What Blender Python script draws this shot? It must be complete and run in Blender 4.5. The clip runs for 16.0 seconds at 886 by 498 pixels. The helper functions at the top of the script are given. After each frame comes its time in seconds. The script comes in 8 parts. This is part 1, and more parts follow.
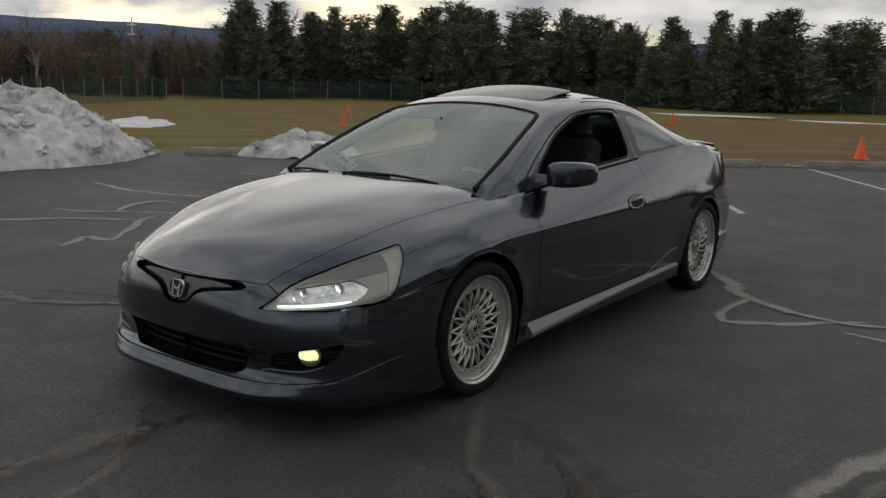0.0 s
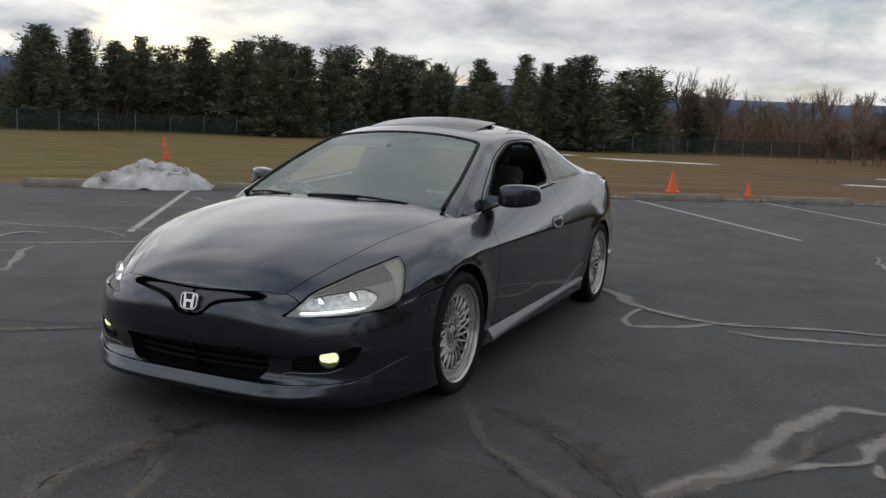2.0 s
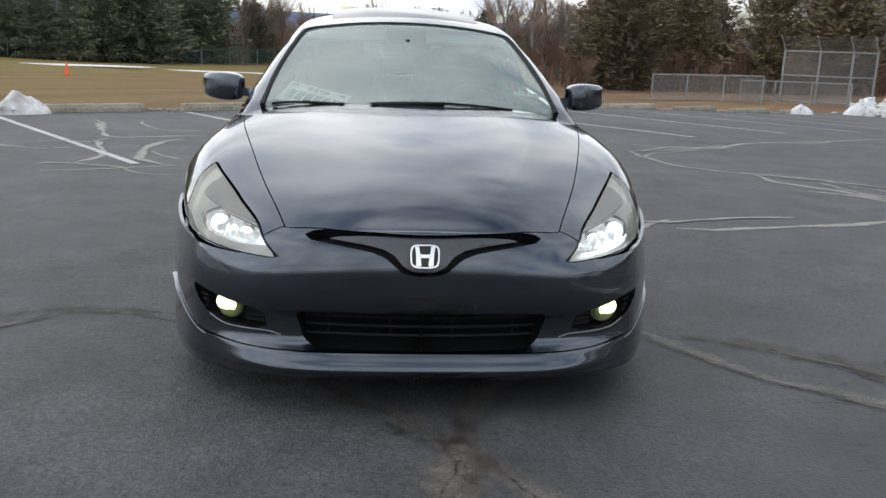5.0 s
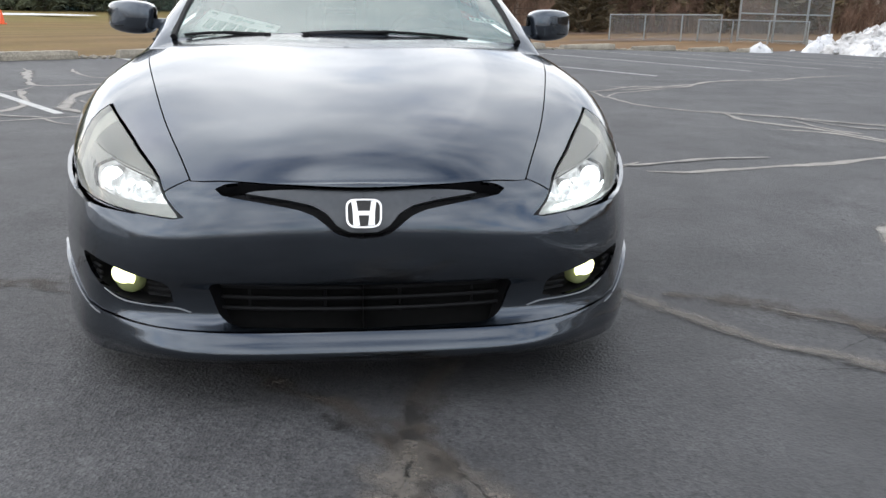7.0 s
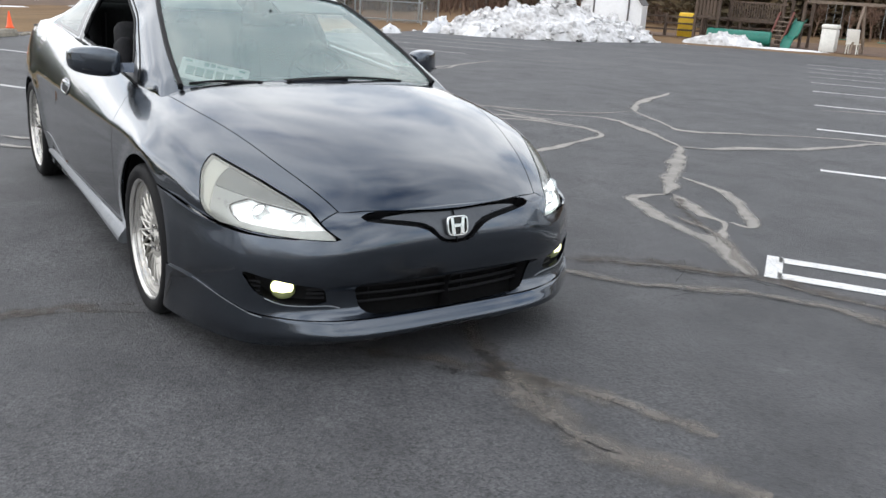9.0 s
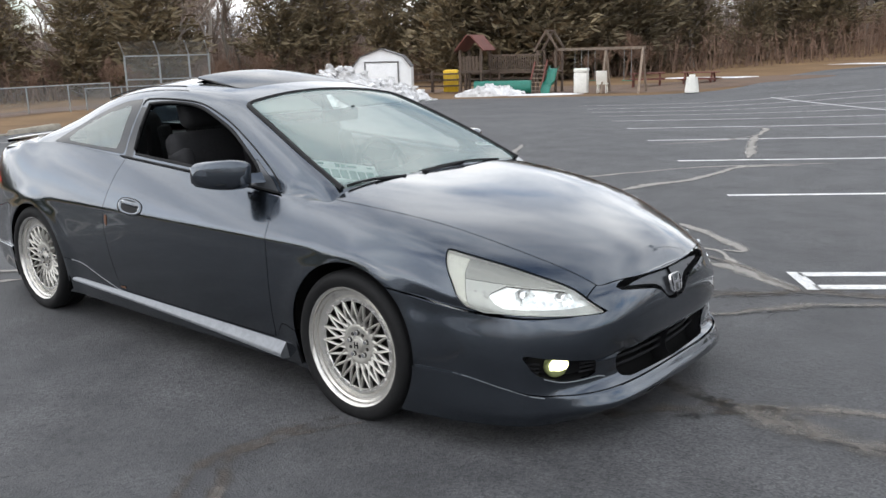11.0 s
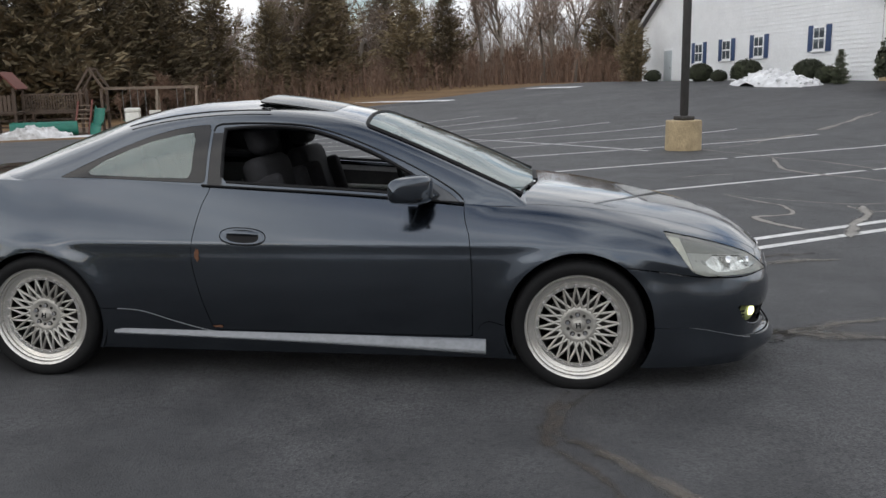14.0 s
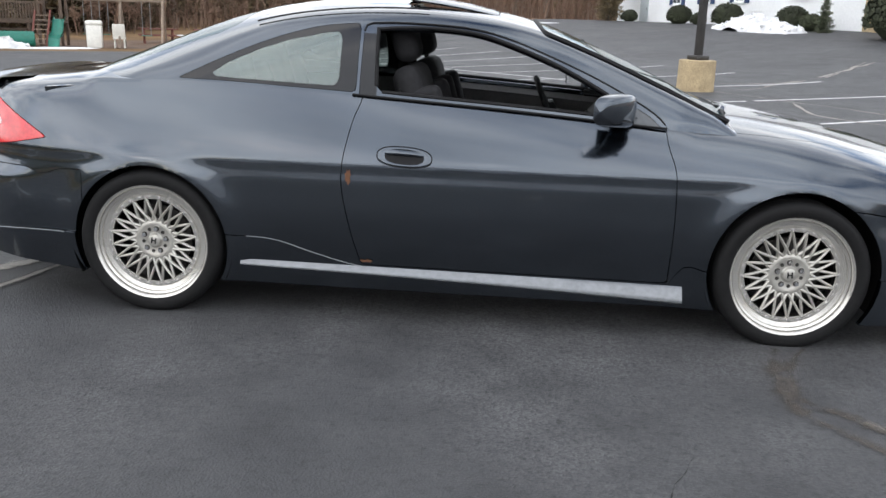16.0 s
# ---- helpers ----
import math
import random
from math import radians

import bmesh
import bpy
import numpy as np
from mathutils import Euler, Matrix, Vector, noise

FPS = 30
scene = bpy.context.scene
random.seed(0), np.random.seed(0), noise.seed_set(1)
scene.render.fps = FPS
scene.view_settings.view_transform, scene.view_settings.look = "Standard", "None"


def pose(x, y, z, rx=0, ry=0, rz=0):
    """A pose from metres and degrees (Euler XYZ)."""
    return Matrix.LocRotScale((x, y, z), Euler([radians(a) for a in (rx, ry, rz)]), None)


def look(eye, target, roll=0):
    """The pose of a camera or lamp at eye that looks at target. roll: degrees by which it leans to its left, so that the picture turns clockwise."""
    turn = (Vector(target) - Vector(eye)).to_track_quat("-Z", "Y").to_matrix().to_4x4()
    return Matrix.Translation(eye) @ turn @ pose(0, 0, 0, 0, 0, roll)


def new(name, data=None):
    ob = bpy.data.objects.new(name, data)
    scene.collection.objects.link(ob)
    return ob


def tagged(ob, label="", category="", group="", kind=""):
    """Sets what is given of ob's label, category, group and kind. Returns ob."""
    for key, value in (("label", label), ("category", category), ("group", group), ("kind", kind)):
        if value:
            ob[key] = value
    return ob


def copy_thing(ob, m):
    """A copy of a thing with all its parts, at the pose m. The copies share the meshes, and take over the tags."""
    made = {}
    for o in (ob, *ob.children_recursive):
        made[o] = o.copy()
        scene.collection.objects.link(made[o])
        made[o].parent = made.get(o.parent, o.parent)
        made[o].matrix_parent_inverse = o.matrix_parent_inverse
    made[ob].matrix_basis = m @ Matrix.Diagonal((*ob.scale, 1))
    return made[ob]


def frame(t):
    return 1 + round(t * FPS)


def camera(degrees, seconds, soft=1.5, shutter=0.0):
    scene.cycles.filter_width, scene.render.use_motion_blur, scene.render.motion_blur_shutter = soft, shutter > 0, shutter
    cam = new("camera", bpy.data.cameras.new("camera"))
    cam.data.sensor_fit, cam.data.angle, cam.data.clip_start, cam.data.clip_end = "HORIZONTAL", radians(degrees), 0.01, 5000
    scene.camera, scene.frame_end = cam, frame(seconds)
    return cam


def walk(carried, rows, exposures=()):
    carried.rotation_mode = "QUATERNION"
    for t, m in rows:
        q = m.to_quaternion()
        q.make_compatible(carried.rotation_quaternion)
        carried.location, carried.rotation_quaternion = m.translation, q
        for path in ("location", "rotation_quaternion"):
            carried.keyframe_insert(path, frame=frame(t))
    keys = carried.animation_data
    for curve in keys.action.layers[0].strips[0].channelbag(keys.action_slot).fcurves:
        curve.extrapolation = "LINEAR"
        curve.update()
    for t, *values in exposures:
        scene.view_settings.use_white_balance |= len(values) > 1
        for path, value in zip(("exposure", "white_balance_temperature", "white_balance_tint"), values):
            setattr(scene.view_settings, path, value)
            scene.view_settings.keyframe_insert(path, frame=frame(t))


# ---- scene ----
cam = camera(54.3, 16.0)
PATH = [
    (0, (4.425, 2.988, 1.39), (2.857, 1.807, 1.007), 1.1),
    (0.5, (4.741, 3.094, 1.363), (3.159, 1.921, 1.017), 0.9),
    (1, (4.973, 3.096, 1.342), (3.365, 1.951, 1.019), 0.9),
    (1.5, (5.155, 2.87, 1.362), (3.506, 1.78, 1.058), 1.4),
    (2, (5.209, 2.523, 1.334), (3.406, 1.707, 1.044), 2.2),
    (2.5, (5.206, 2.06, 1.313), (3.376, 1.351, 0.929), 2.9),
    (3, (5.251, 1.566, 1.294), (3.356, 1.049, 0.914), 2.6),
    (3.2, (5.229, 1.351, 1.273), (3.31, 0.929, 0.899), 2.9),
    (5.3, (4.754, -0.215, 1.1), (2.82, -0.014, 0.635), 2.3),
    (5.5, (4.662, -0.207, 1.066), (2.731, 0.005, 0.589), 2.6),
    (6, (4.397, -0.079, 0.979), (2.483, 0.138, 0.439), 2.4),
    (6.5, (4.321, -0.041, 0.966), (2.411, 0.184, 0.414), 1.6),
    (7, (4.406, -0.086, 1.049), (2.504, 0.174, 0.487), 1.4),
    (7.5, (4.639, -0.386, 1.233), (2.841, 0.282, 0.668), 2.7),
    (8, (4.766, -0.796, 1.288), (3.037, 0.037, 0.726), 2.8),
    (8.5, (4.819, -1.271, 1.354), (3.154, -0.326, 0.775), 1.6),
    (9, (4.82, -1.747, 1.377), (3.233, -0.684, 0.786), 3.5),
    (9.5, (4.623, -2.151, 1.413), (3.064, -1.041, 0.831), 1.1),
    (9.7, (4.549, -2.324, 1.419), (2.99, -1.175, 0.921), 0.2),
    (11.8, (3.023, -3.519, 1.435), (1.89, -1.94, 0.961), -0.6),
    (12, (2.824, -3.626, 1.435), (1.698, -2.04, 0.968), -0.4),
    (12.5, (2.376, -3.939, 1.434), (1.362, -2.278, 0.971), -0.0),
    (13, (1.953, -4.168, 1.419), (1.2, -2.371, 0.968), 0.5),
    (13.5, (1.535, -4.415, 1.431), (1.06, -2.522, 0.995), -0.2),
    (14, (1.244, -4.773, 1.418), (0.978, -2.827, 1.04), -1.2),
    (14.5, (1.059, -5.131, 1.408), (0.817, -3.179, 1.044), -1.4),
    (15, (0.722, -5.183, 1.372), (0.474, -3.242, 0.956), -0.0),
    (15.5, (0.448, -4.947, 1.317), (0.249, -3.008, 0.869), 1.2),
    (16, (0.171, -4.334, 1.279), (0.028, -2.409, 0.756), 1.8),
]
walk(cam, [(t, look(eye, target, roll)) for t, eye, target, roll in PATH],
     exposures=[(0, -0.6, 6800, 10), (1.5, -0.5, 6750, 10), (2, -0.38, 6500, 10), (2.5, 0.14, 6400, 10), (3, 0.08, 6350, 10), (3.2, 0.12, 6300, 10), (5.3, 0.75, 6300, 10), (7, 1.05, 6350, 10), (9, 1.05, 6350, 10), (9.7, 0.98, 6350, 10),
                (11.8, 1.05, 6350, 10), (12.5, 1.0, 6400, 10), (13, 1.0, 6450, 10), (13.5, 0.9, 6450, 10), (14, 0.37, 6450, 10), (14.5, 0.0, 6400, 10), (15, 0.55, 6350, 10), (15.5, 1.0, 6350, 10), (16, 1.15, 6350, 10)])

# ---- light ----
SUN_ELEV, SUN_AZ = 30.0, 240.0
world = bpy.data.worlds.new("sky")
scene.world = world
world.use_nodes = True
wn, wl = world.node_tree.nodes, world.node_tree.links
wn.clear()
w_out = wn.new("ShaderNodeOutputWorld")
w_bg = wn.new("ShaderNodeBackground")
w_sky = wn.new("ShaderNodeTexSky")
w_sky.sky_type = "NISHITA"
w_sky.sun_disc = False
w_sky.sun_elevation = radians(SUN_ELEV)
w_sky.sun_rotation = radians(90 - SUN_AZ)
w_sky.air_density, w_sky.dust_density, w_sky.ozone_density = 1.0, 1.5, 1.0
w_tc = wn.new("ShaderNodeTexCoord")
w_sep = wn.new("ShaderNodeSeparateXYZ")
wl.new(w_tc.outputs["Generated"], w_sep.inputs[0])
# clouds lie on a flat layer overhead: direction divided by its height
w_h = wn.new("ShaderNodeMath"); w_h.operation = "MAXIMUM"; w_h.inputs[1].default_value = 0.0
wl.new(w_sep.outputs[2], w_h.inputs[0])
w_ha = wn.new("ShaderNodeMath"); w_ha.operation = "ADD"; w_ha.inputs[1].default_value = 0.30
wl.new(w_h.outputs[0], w_ha.inputs[0])
w_div = wn.new("ShaderNodeVectorMath"); w_div.operation = "DIVIDE"
w_comb = wn.new("ShaderNodeCombineXYZ")
for k in range(3):
    wl.new(w_ha.outputs[0], w_comb.inputs[k])
wl.new(w_tc.outputs["Generated"], w_div.inputs[0])
wl.new(w_comb.outputs[0], w_div.inputs[1])
w_n = wn.new("ShaderNodeTexNoise")
w_n.inputs["Scale"].default_value = 1.9
w_n.inputs["Detail"].default_value = 9.0
w_n.inputs["Roughness"].default_value = 0.56
w_n.inputs["Distortion"].default_value = 0.12
wl.new(w_div.outputs[0], w_n.inputs["Vector"])
w_ramp = wn.new("ShaderNodeValToRGB")
w_ramp.color_ramp.elements[0].position = 0.33
w_ramp.color_ramp.elements[1].position = 0.47
wl.new(w_n.outputs["Fac"], w_ramp.inputs[0])
w_n2 = wn.new("ShaderNodeTexNoise")
w_n2.inputs["Scale"].default_value = 3.1
w_n2.inputs["Detail"].default_value = 6.0
wl.new(w_div.outputs[0], w_n2.inputs["Vector"])
w_shade = wn.new("ShaderNodeValToRGB")
w_shade.color_ramp.elements[0].position = 0.35
w_shade.color_ramp.elements[0].color = (4.6, 4.9, 5.4, 1)
w_shade.color_ramp.elements[1].position = 0.65
w_shade.color_ramp.elements[1].color = (10.5, 10.4, 10.2, 1)
wl.new(w_n2.outputs["Fac"], w_shade.inputs[0])
w_mix = wn.new("ShaderNodeMix"); w_mix.data_type = "RGBA"
wl.new(w_ramp.outputs[0], w_mix.inputs[0])
wl.new(w_sky.outputs[0], w_mix.inputs[6])
wl.new(w_shade.outputs[0], w_mix.inputs[7])
# thin cloud glows more, very broadly, on the side of the veiled sun
w_dot = wn.new("ShaderNodeVectorMath"); w_dot.operation = "DOT_PRODUCT"
w_dot.inputs[1].default_value = (math.cos(radians(SUN_ELEV)) * math.cos(radians(SUN_AZ)), math.cos(radians(SUN_ELEV)) * math.sin(radians(SUN_AZ)), math.sin(radians(SUN_ELEV)))
wl.new(w_tc.outputs["Generated"], w_dot.inputs[0])
w_glow = wn.new("ShaderNodeMapRange"); w_glow.interpolation_type = "SMOOTHSTEP"
w_glow.inputs["From Min"].default_value, w_glow.inputs["From Max"].default_value = -0.1, 1.0
w_glow.inputs["To Min"].default_value, w_glow.inputs["To Max"].default_value = 0.95, 1.10
wl.new(w_dot.outputs["Value"], w_glow.inputs["Value"])
w_gain = wn.new("ShaderNodeVectorMath"); w_gain.operation = "SCALE"
wl.new(w_mix.outputs[2], w_gain.inputs[0]); wl.new(w_glow.outputs["Result"], w_gain.inputs["Scale"])
wl.new(w_gain.outputs[0], w_bg.inputs["Color"])
w_bg.inputs["Strength"].default_value = 0.11
wl.new(w_bg.outputs[0], w_out.inputs["Surface"])

sun_data = bpy.data.lights.new("sun", "SUN")
sun_data.energy = 0.4
sun_data.angle = radians(130)
sun_data.color = (1.0, 0.95, 0.88)
sun_ob = new("sun", sun_data)
_sd = Vector((math.cos(radians(SUN_ELEV)) * math.cos(radians(SUN_AZ)), math.cos(radians(SUN_ELEV)) * math.sin(radians(SUN_AZ)), math.sin(radians(SUN_ELEV))))
sun_ob.matrix_world = look(_sd * 60, (0, 0, 0))


# ---- materials ----
def mat(name, color, rough=0.6, metal=0.0, var=0.15, scale=8.0, fine=60.0, bump=0.0, bump_scale=120.0, bump_dist=0.01, coat=0.0,
        color2=None, spec=0.5, per_object=0.0, emit=None, emit_power=0.0, rough_var=0.1):
    """A surface with variation at two scales: broad patches and fine grain."""
    m = bpy.data.materials.new(name)
    m.use_nodes = True
    n, l = m.node_tree.nodes, m.node_tree.links
    b = n["Principled BSDF"]
    b.inputs["Metallic"].default_value = metal
    b.inputs["Specular IOR Level"].default_value = spec
    b.inputs["Coat Weight"].default_value = coat
    b.inputs["Coat Roughness"].default_value = 0.04
    tc = n.new("ShaderNodeTexCoord")
    big, small = n.new("ShaderNodeTexNoise"), n.new("ShaderNodeTexNoise")
    big.inputs["Scale"].default_value, big.inputs["Detail"].default_value = scale, 4.0
    small.inputs["Scale"].default_value, small.inputs["Detail"].default_value = fine, 3.0
    for q in (big, small):
        l.new(tc.outputs["Object"], q.inputs["Vector"])
    add = n.new("ShaderNodeMath"); add.operation = "ADD"
    l.new(big.outputs["Fac"], add.inputs[0]); l.new(small.outputs["Fac"], add.inputs[1])
    rng = n.new("ShaderNodeMapRange")
    rng.inputs["From Min"].default_value, rng.inputs["From Max"].default_value = 0.65, 1.35
    l.new(add.outputs[0], rng.inputs["Value"])
    c2 = color2 or tuple(min(1.0, c * (1 + 2 * var)) for c in color)
    c1 = tuple(c * (1 - var) for c in color)
    mx = n.new("ShaderNodeMix"); mx.data_type = "RGBA"
    mx.inputs[6].default_value, mx.inputs[7].default_value = (*c1, 1), (*c2, 1)
    l.new(rng.outputs["Result"], mx.inputs[0])
    out = mx.outputs[2]
    if per_object:
        oi = n.new("ShaderNodeObjectInfo")
        hsv = n.new("ShaderNodeHueSaturation")
        mr = n.new("ShaderNodeMapRange")
        mr.inputs["To Min"].default_value, mr.inputs["To Max"].default_value = 1 - per_object, 1 + per_object
        l.new(oi.outputs["Random"], mr.inputs["Value"]); l.new(mr.outputs["Result"], hsv.inputs["Value"])
        l.new(out, hsv.inputs["Color"])
        out = hsv.outputs["Color"]
    l.new(out, b.inputs["Base Color"])
    rr = n.new("ShaderNodeMapRange")
    rr.inputs["To Min"].default_value, rr.inputs["To Max"].default_value = max(0.02, rough - rough_var), min(1, rough + rough_var)
    l.new(big.outputs["Fac"], rr.inputs["Value"]); l.new(rr.outputs["Result"], b.inputs["Roughness"])
    if bump:
        bn = n.new("ShaderNodeTexNoise")
        bn.inputs["Scale"].default_value, bn.inputs["Detail"].default_value = bump_scale, 4.0
        l.new(tc.outputs["Object"], bn.inputs["Vector"])
        bp = n.new("ShaderNodeBump")
        bp.inputs["Strength"].default_value, bp.inputs["Distance"].default_value = bump, bump_dist
        l.new(bn.outputs["Fac"], bp.inputs["Height"]); l.new(bp.outputs["Normal"], b.inputs["Normal"])
    if emit:
        b.inputs["Emission Color"].default_value = (*emit, 1)
        b.inputs["Emission Strength"].default_value = emit_power
    return m


def glass(name, color=(0.9, 0.95, 0.93), rough=0.0, ior=1.45, haze=0.0, haze_sheen=(0.58, 0.66, 0.62)):
    """Thin clear glass: mirror reflection by angle over a tinted see-through pane. The diffuse layer is true haze on
    lenses, painted sky sheen on windows.
    """
    m = bpy.data.materials.new(name)
    m.use_nodes = True
    n, l = m.node_tree.nodes, m.node_tree.links
    n.clear()
    o = n.new("ShaderNodeOutputMaterial")
    tr, gl, mx, fr = n.new("ShaderNodeBsdfTransparent"), n.new("ShaderNodeBsdfGlossy"), n.new("ShaderNodeMixShader"), n.new("ShaderNodeFresnel")
    tr.inputs[0].default_value = (*color, 1)
    gl.inputs["Roughness"].default_value = rough
    fr.inputs[0].default_value = ior
    base = tr
    if haze:
        df, hz = n.new("ShaderNodeBsdfDiffuse"), n.new("ShaderNodeMixShader")
        df.inputs[0].default_value = (*haze_sheen, 1)
        hz.inputs[0].default_value = haze
        l.new(tr.outputs[0], hz.inputs[1]); l.new(df.outputs[0], hz.inputs[2])
        base = hz
    l.new(fr.outputs[0], mx.inputs[0]); l.new(base.outputs[0], mx.inputs[1]); l.new(gl.outputs[0], mx.inputs[2])
    l.new(mx.outputs[0], o.inputs["Surface"])
    return m


PAINT = mat("slate_blue_car_paint", (0.062, 0.075, 0.093), rough=0.19, metal=1.0, var=0.08, scale=3, fine=900, coat=1.0, rough_var=0.04)
BLACK_TRIM = mat("black_trim", (0.008, 0.008, 0.009), rough=0.6, var=0.2, spec=0.2)
BLACK_GLOSS = mat("gloss_black", (0.008, 0.008, 0.009), rough=0.10, var=0.1, rough_var=0.03)
UNDER = mat("underbody_black", (0.006, 0.006, 0.006), rough=0.9, var=0.2, spec=0.1)
RUBBER = mat("tyre_rubber", (0.007, 0.007, 0.0075), rough=0.7, var=0.2, spec=0.22, scale=12, bump=0.15, bump_scale=90)
ALLOY = mat("silver_alloy", (0.46, 0.445, 0.41), rough=0.34, metal=0.6, var=0.06, scale=14, rough_var=0.08)
POLISHED = mat("polished_lip", (0.60, 0.585, 0.55), rough=0.22, metal=0.75, var=0.05, scale=14, rough_var=0.06)
STEEL = mat("dark_steel", (0.06, 0.057, 0.054), rough=0.5, metal=0.8, var=0.2)
CHROME = mat("chrome", (0.85, 0.85, 0.86), rough=0.08, metal=1.0, var=0.03, rough_var=0.03)
WING_GREY = mat("satin_grey_bar", (0.085, 0.09, 0.098), rough=0.32, metal=0.6, var=0.08)
HL_HOUSING = mat("headlight_housing", (0.46, 0.465, 0.455), rough=0.3, metal=0.4, var=0.1)
HL_BEZEL = mat("headlight_bezel", (0.25, 0.252, 0.243), rough=0.35, metal=0.3, var=0.1)
REFLECTOR = mat("reflector", (0.74, 0.75, 0.76), rough=0.18, metal=1.0, var=0.05, scale=40)
# bulb light thrown back by the facets is put in as patchy emission
GLOW_BOWL = mat("glowing_faceted_reflector", (0.74, 0.75, 0.76), rough=0.15, metal=0.9, var=0.05, scale=40, emit=(0.95, 0.98, 1.0), emit_power=0.5)
n_, l_ = GLOW_BOWL.node_tree.nodes, GLOW_BOWL.node_tree.links
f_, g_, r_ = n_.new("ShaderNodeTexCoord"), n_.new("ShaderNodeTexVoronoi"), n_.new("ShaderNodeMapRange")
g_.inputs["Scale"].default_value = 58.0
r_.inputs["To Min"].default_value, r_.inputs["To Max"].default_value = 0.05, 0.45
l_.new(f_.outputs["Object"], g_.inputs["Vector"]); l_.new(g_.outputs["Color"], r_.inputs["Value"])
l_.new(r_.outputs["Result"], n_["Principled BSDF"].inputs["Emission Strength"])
LOW_BEAM = mat("lit_low_beam", (0.9, 0.9, 0.9), emit=(0.93, 0.98, 1.0), emit_power=3.0)
LED_BAR = mat("lit_led_strip", (0.9, 0.9, 0.9), emit=(0.9, 0.98, 1.0), emit_power=2.2)
FOG_LIT = mat("lit_yellow_fog_bulb", (0.9, 0.95, 0.5), emit=(1.0, 0.99, 0.52), emit_power=1.3)
FOG_YELLOW = mat("yellow_fog_lens", (0.30, 0.33, 0.14), rough=0.12, var=0.1, coat=0.5)
AMBER = mat("side_marker", (0.72, 0.71, 0.64), rough=0.2, var=0.1, coat=0.5)
TAIL_RED = mat("red_tail_lens", (0.55, 0.012, 0.016), rough=0.12, var=0.15, coat=0.8)
TAIL_CLEAR = mat("pink_tail_lens", (0.75, 0.42, 0.40), rough=0.12, var=0.1, coat=0.8)
SEAT = mat("black_seat_cloth", (0.013, 0.013, 0.015), rough=0.9, var=0.3, bump=0.2)
DASH = mat("dark_dashboard", (0.05, 0.052, 0.052), rough=0.75, var=0.15, bump=0.1)
DOOR_CARD = mat("grey_door_card", (0.08, 0.08, 0.082), rough=0.7, var=0.15)
PALE_PLASTIC = mat("pale_inner_trim", (0.42, 0.43, 0.41), rough=0.7, var=0.1)
RUST = mat("rust", (0.13, 0.058, 0.030), rough=0.9, var=0.4, scale=40, bump=0.4)
PALE_EDGE = mat("pale_edge_strip", (0.42, 0.42, 0.41), rough=0.7, var=0.3, scale=60)
# paler than the body paint: sky light on upturned edges is in the colour
SKIRT_TOP = mat("worn_sky_lit_silver", (0.20, 0.21, 0.225), rough=0.32, metal=0.4, var=0.10, scale=20)
PLATE_WHITE = mat("white_plate", (0.88, 0.88, 0.86), rough=0.4, var=0.04)
PLATE_GREEN = mat("green_plate_ink", (0.03, 0.16, 0.11), rough=0.5, var=0.1)
STICKER = mat("pale_sticker", (0.85, 0.88, 0.84), rough=0.5, var=0.2, scale=80)
STICKER_GREEN = mat("green_sticker", (0.05, 0.30, 0.22), rough=0.5, var=0.2)
STICKER_DARK = mat("sticker_ink", (0.05, 0.06, 0.06), rough=0.5, var=0.2)
# pale teal layer in the window panes stands in for reflected sky
WS_GLASS = glass("windscreen_glass", (0.78, 0.90, 0.86), ior=1.9, haze=0.22, haze_sheen=(0.50, 0.70, 0.66))
SIDE_GLASS = glass("tinted_side_glass", (0.66, 0.78, 0.73), ior=1.9, haze=0.24, haze_sheen=(0.50, 0.62, 0.58))
LENS = glass("hazy_lens", (0.90, 0.92, 0.90), ior=1.5, haze=0.14, haze_sheen=(0.74, 0.73, 0.66))


# ---- shape helpers ----
def key(*pts):
    """A smooth function through (x, value) pairs, flat beyond its ends."""
    p = sorted(pts)
    xs, ys = np.array([a for a, _ in p], float), np.array([b for _, b in p], float)
    d = np.diff(ys) / np.diff(xs)
    t = np.concatenate([[d[0]], (d[1:] + d[:-1]) / 2, [d[-1]]])
    for i in range(len(d)):
        if d[i] == 0:
            t[i] = t[i + 1] = 0
    t[1:-1][d[1:] * d[:-1] < 0] = 0

    def f(x):
        x = np.clip(np.asarray(x, float), xs[0], xs[-1])
        i = np.clip(np.searchsorted(xs, x) - 1, 0, len(d) - 1)
        h = xs[i + 1] - xs[i]
        u = (x - xs[i]) / h
        return ((2 * u**3 - 3 * u**2 + 1) * ys[i] + (u**3 - 2 * u**2 + u) * h * t[i]
                + (3 * u**2 - 2 * u**3) * ys[i + 1] + (u**3 - u**2) * h * t[i + 1])
    return f


def step(a, b, x):
    u = np.clip((np.asarray(x, float) - a) / (b - a), 0, 1)
    return u * u * (3 - 2 * u)


def curve_pts(pts, per=6, closed=False):
    """Catmull-Rom points through a short polyline."""
    p = np.array(pts, float)
    n = len(p)
    out = []
    for i in range(n if closed else n - 1):
        a, b = p[i], p[(i + 1) % n]
        z = p[i - 1] if (closed or i > 0) else 2 * a - b
        c = p[(i + 2) % n] if (closed or i + 2 < n) else 2 * b - a
        for k in range(per):
            u = k / per
            out.append(0.5 * (2 * a + (b - z) * u + (2 * z - 5 * a + 4 * b - c) * u * u + (3 * a - z - 3 * b + c) * u**3))
    if not closed:
        out.append(p[-1])
    return np.array(out)


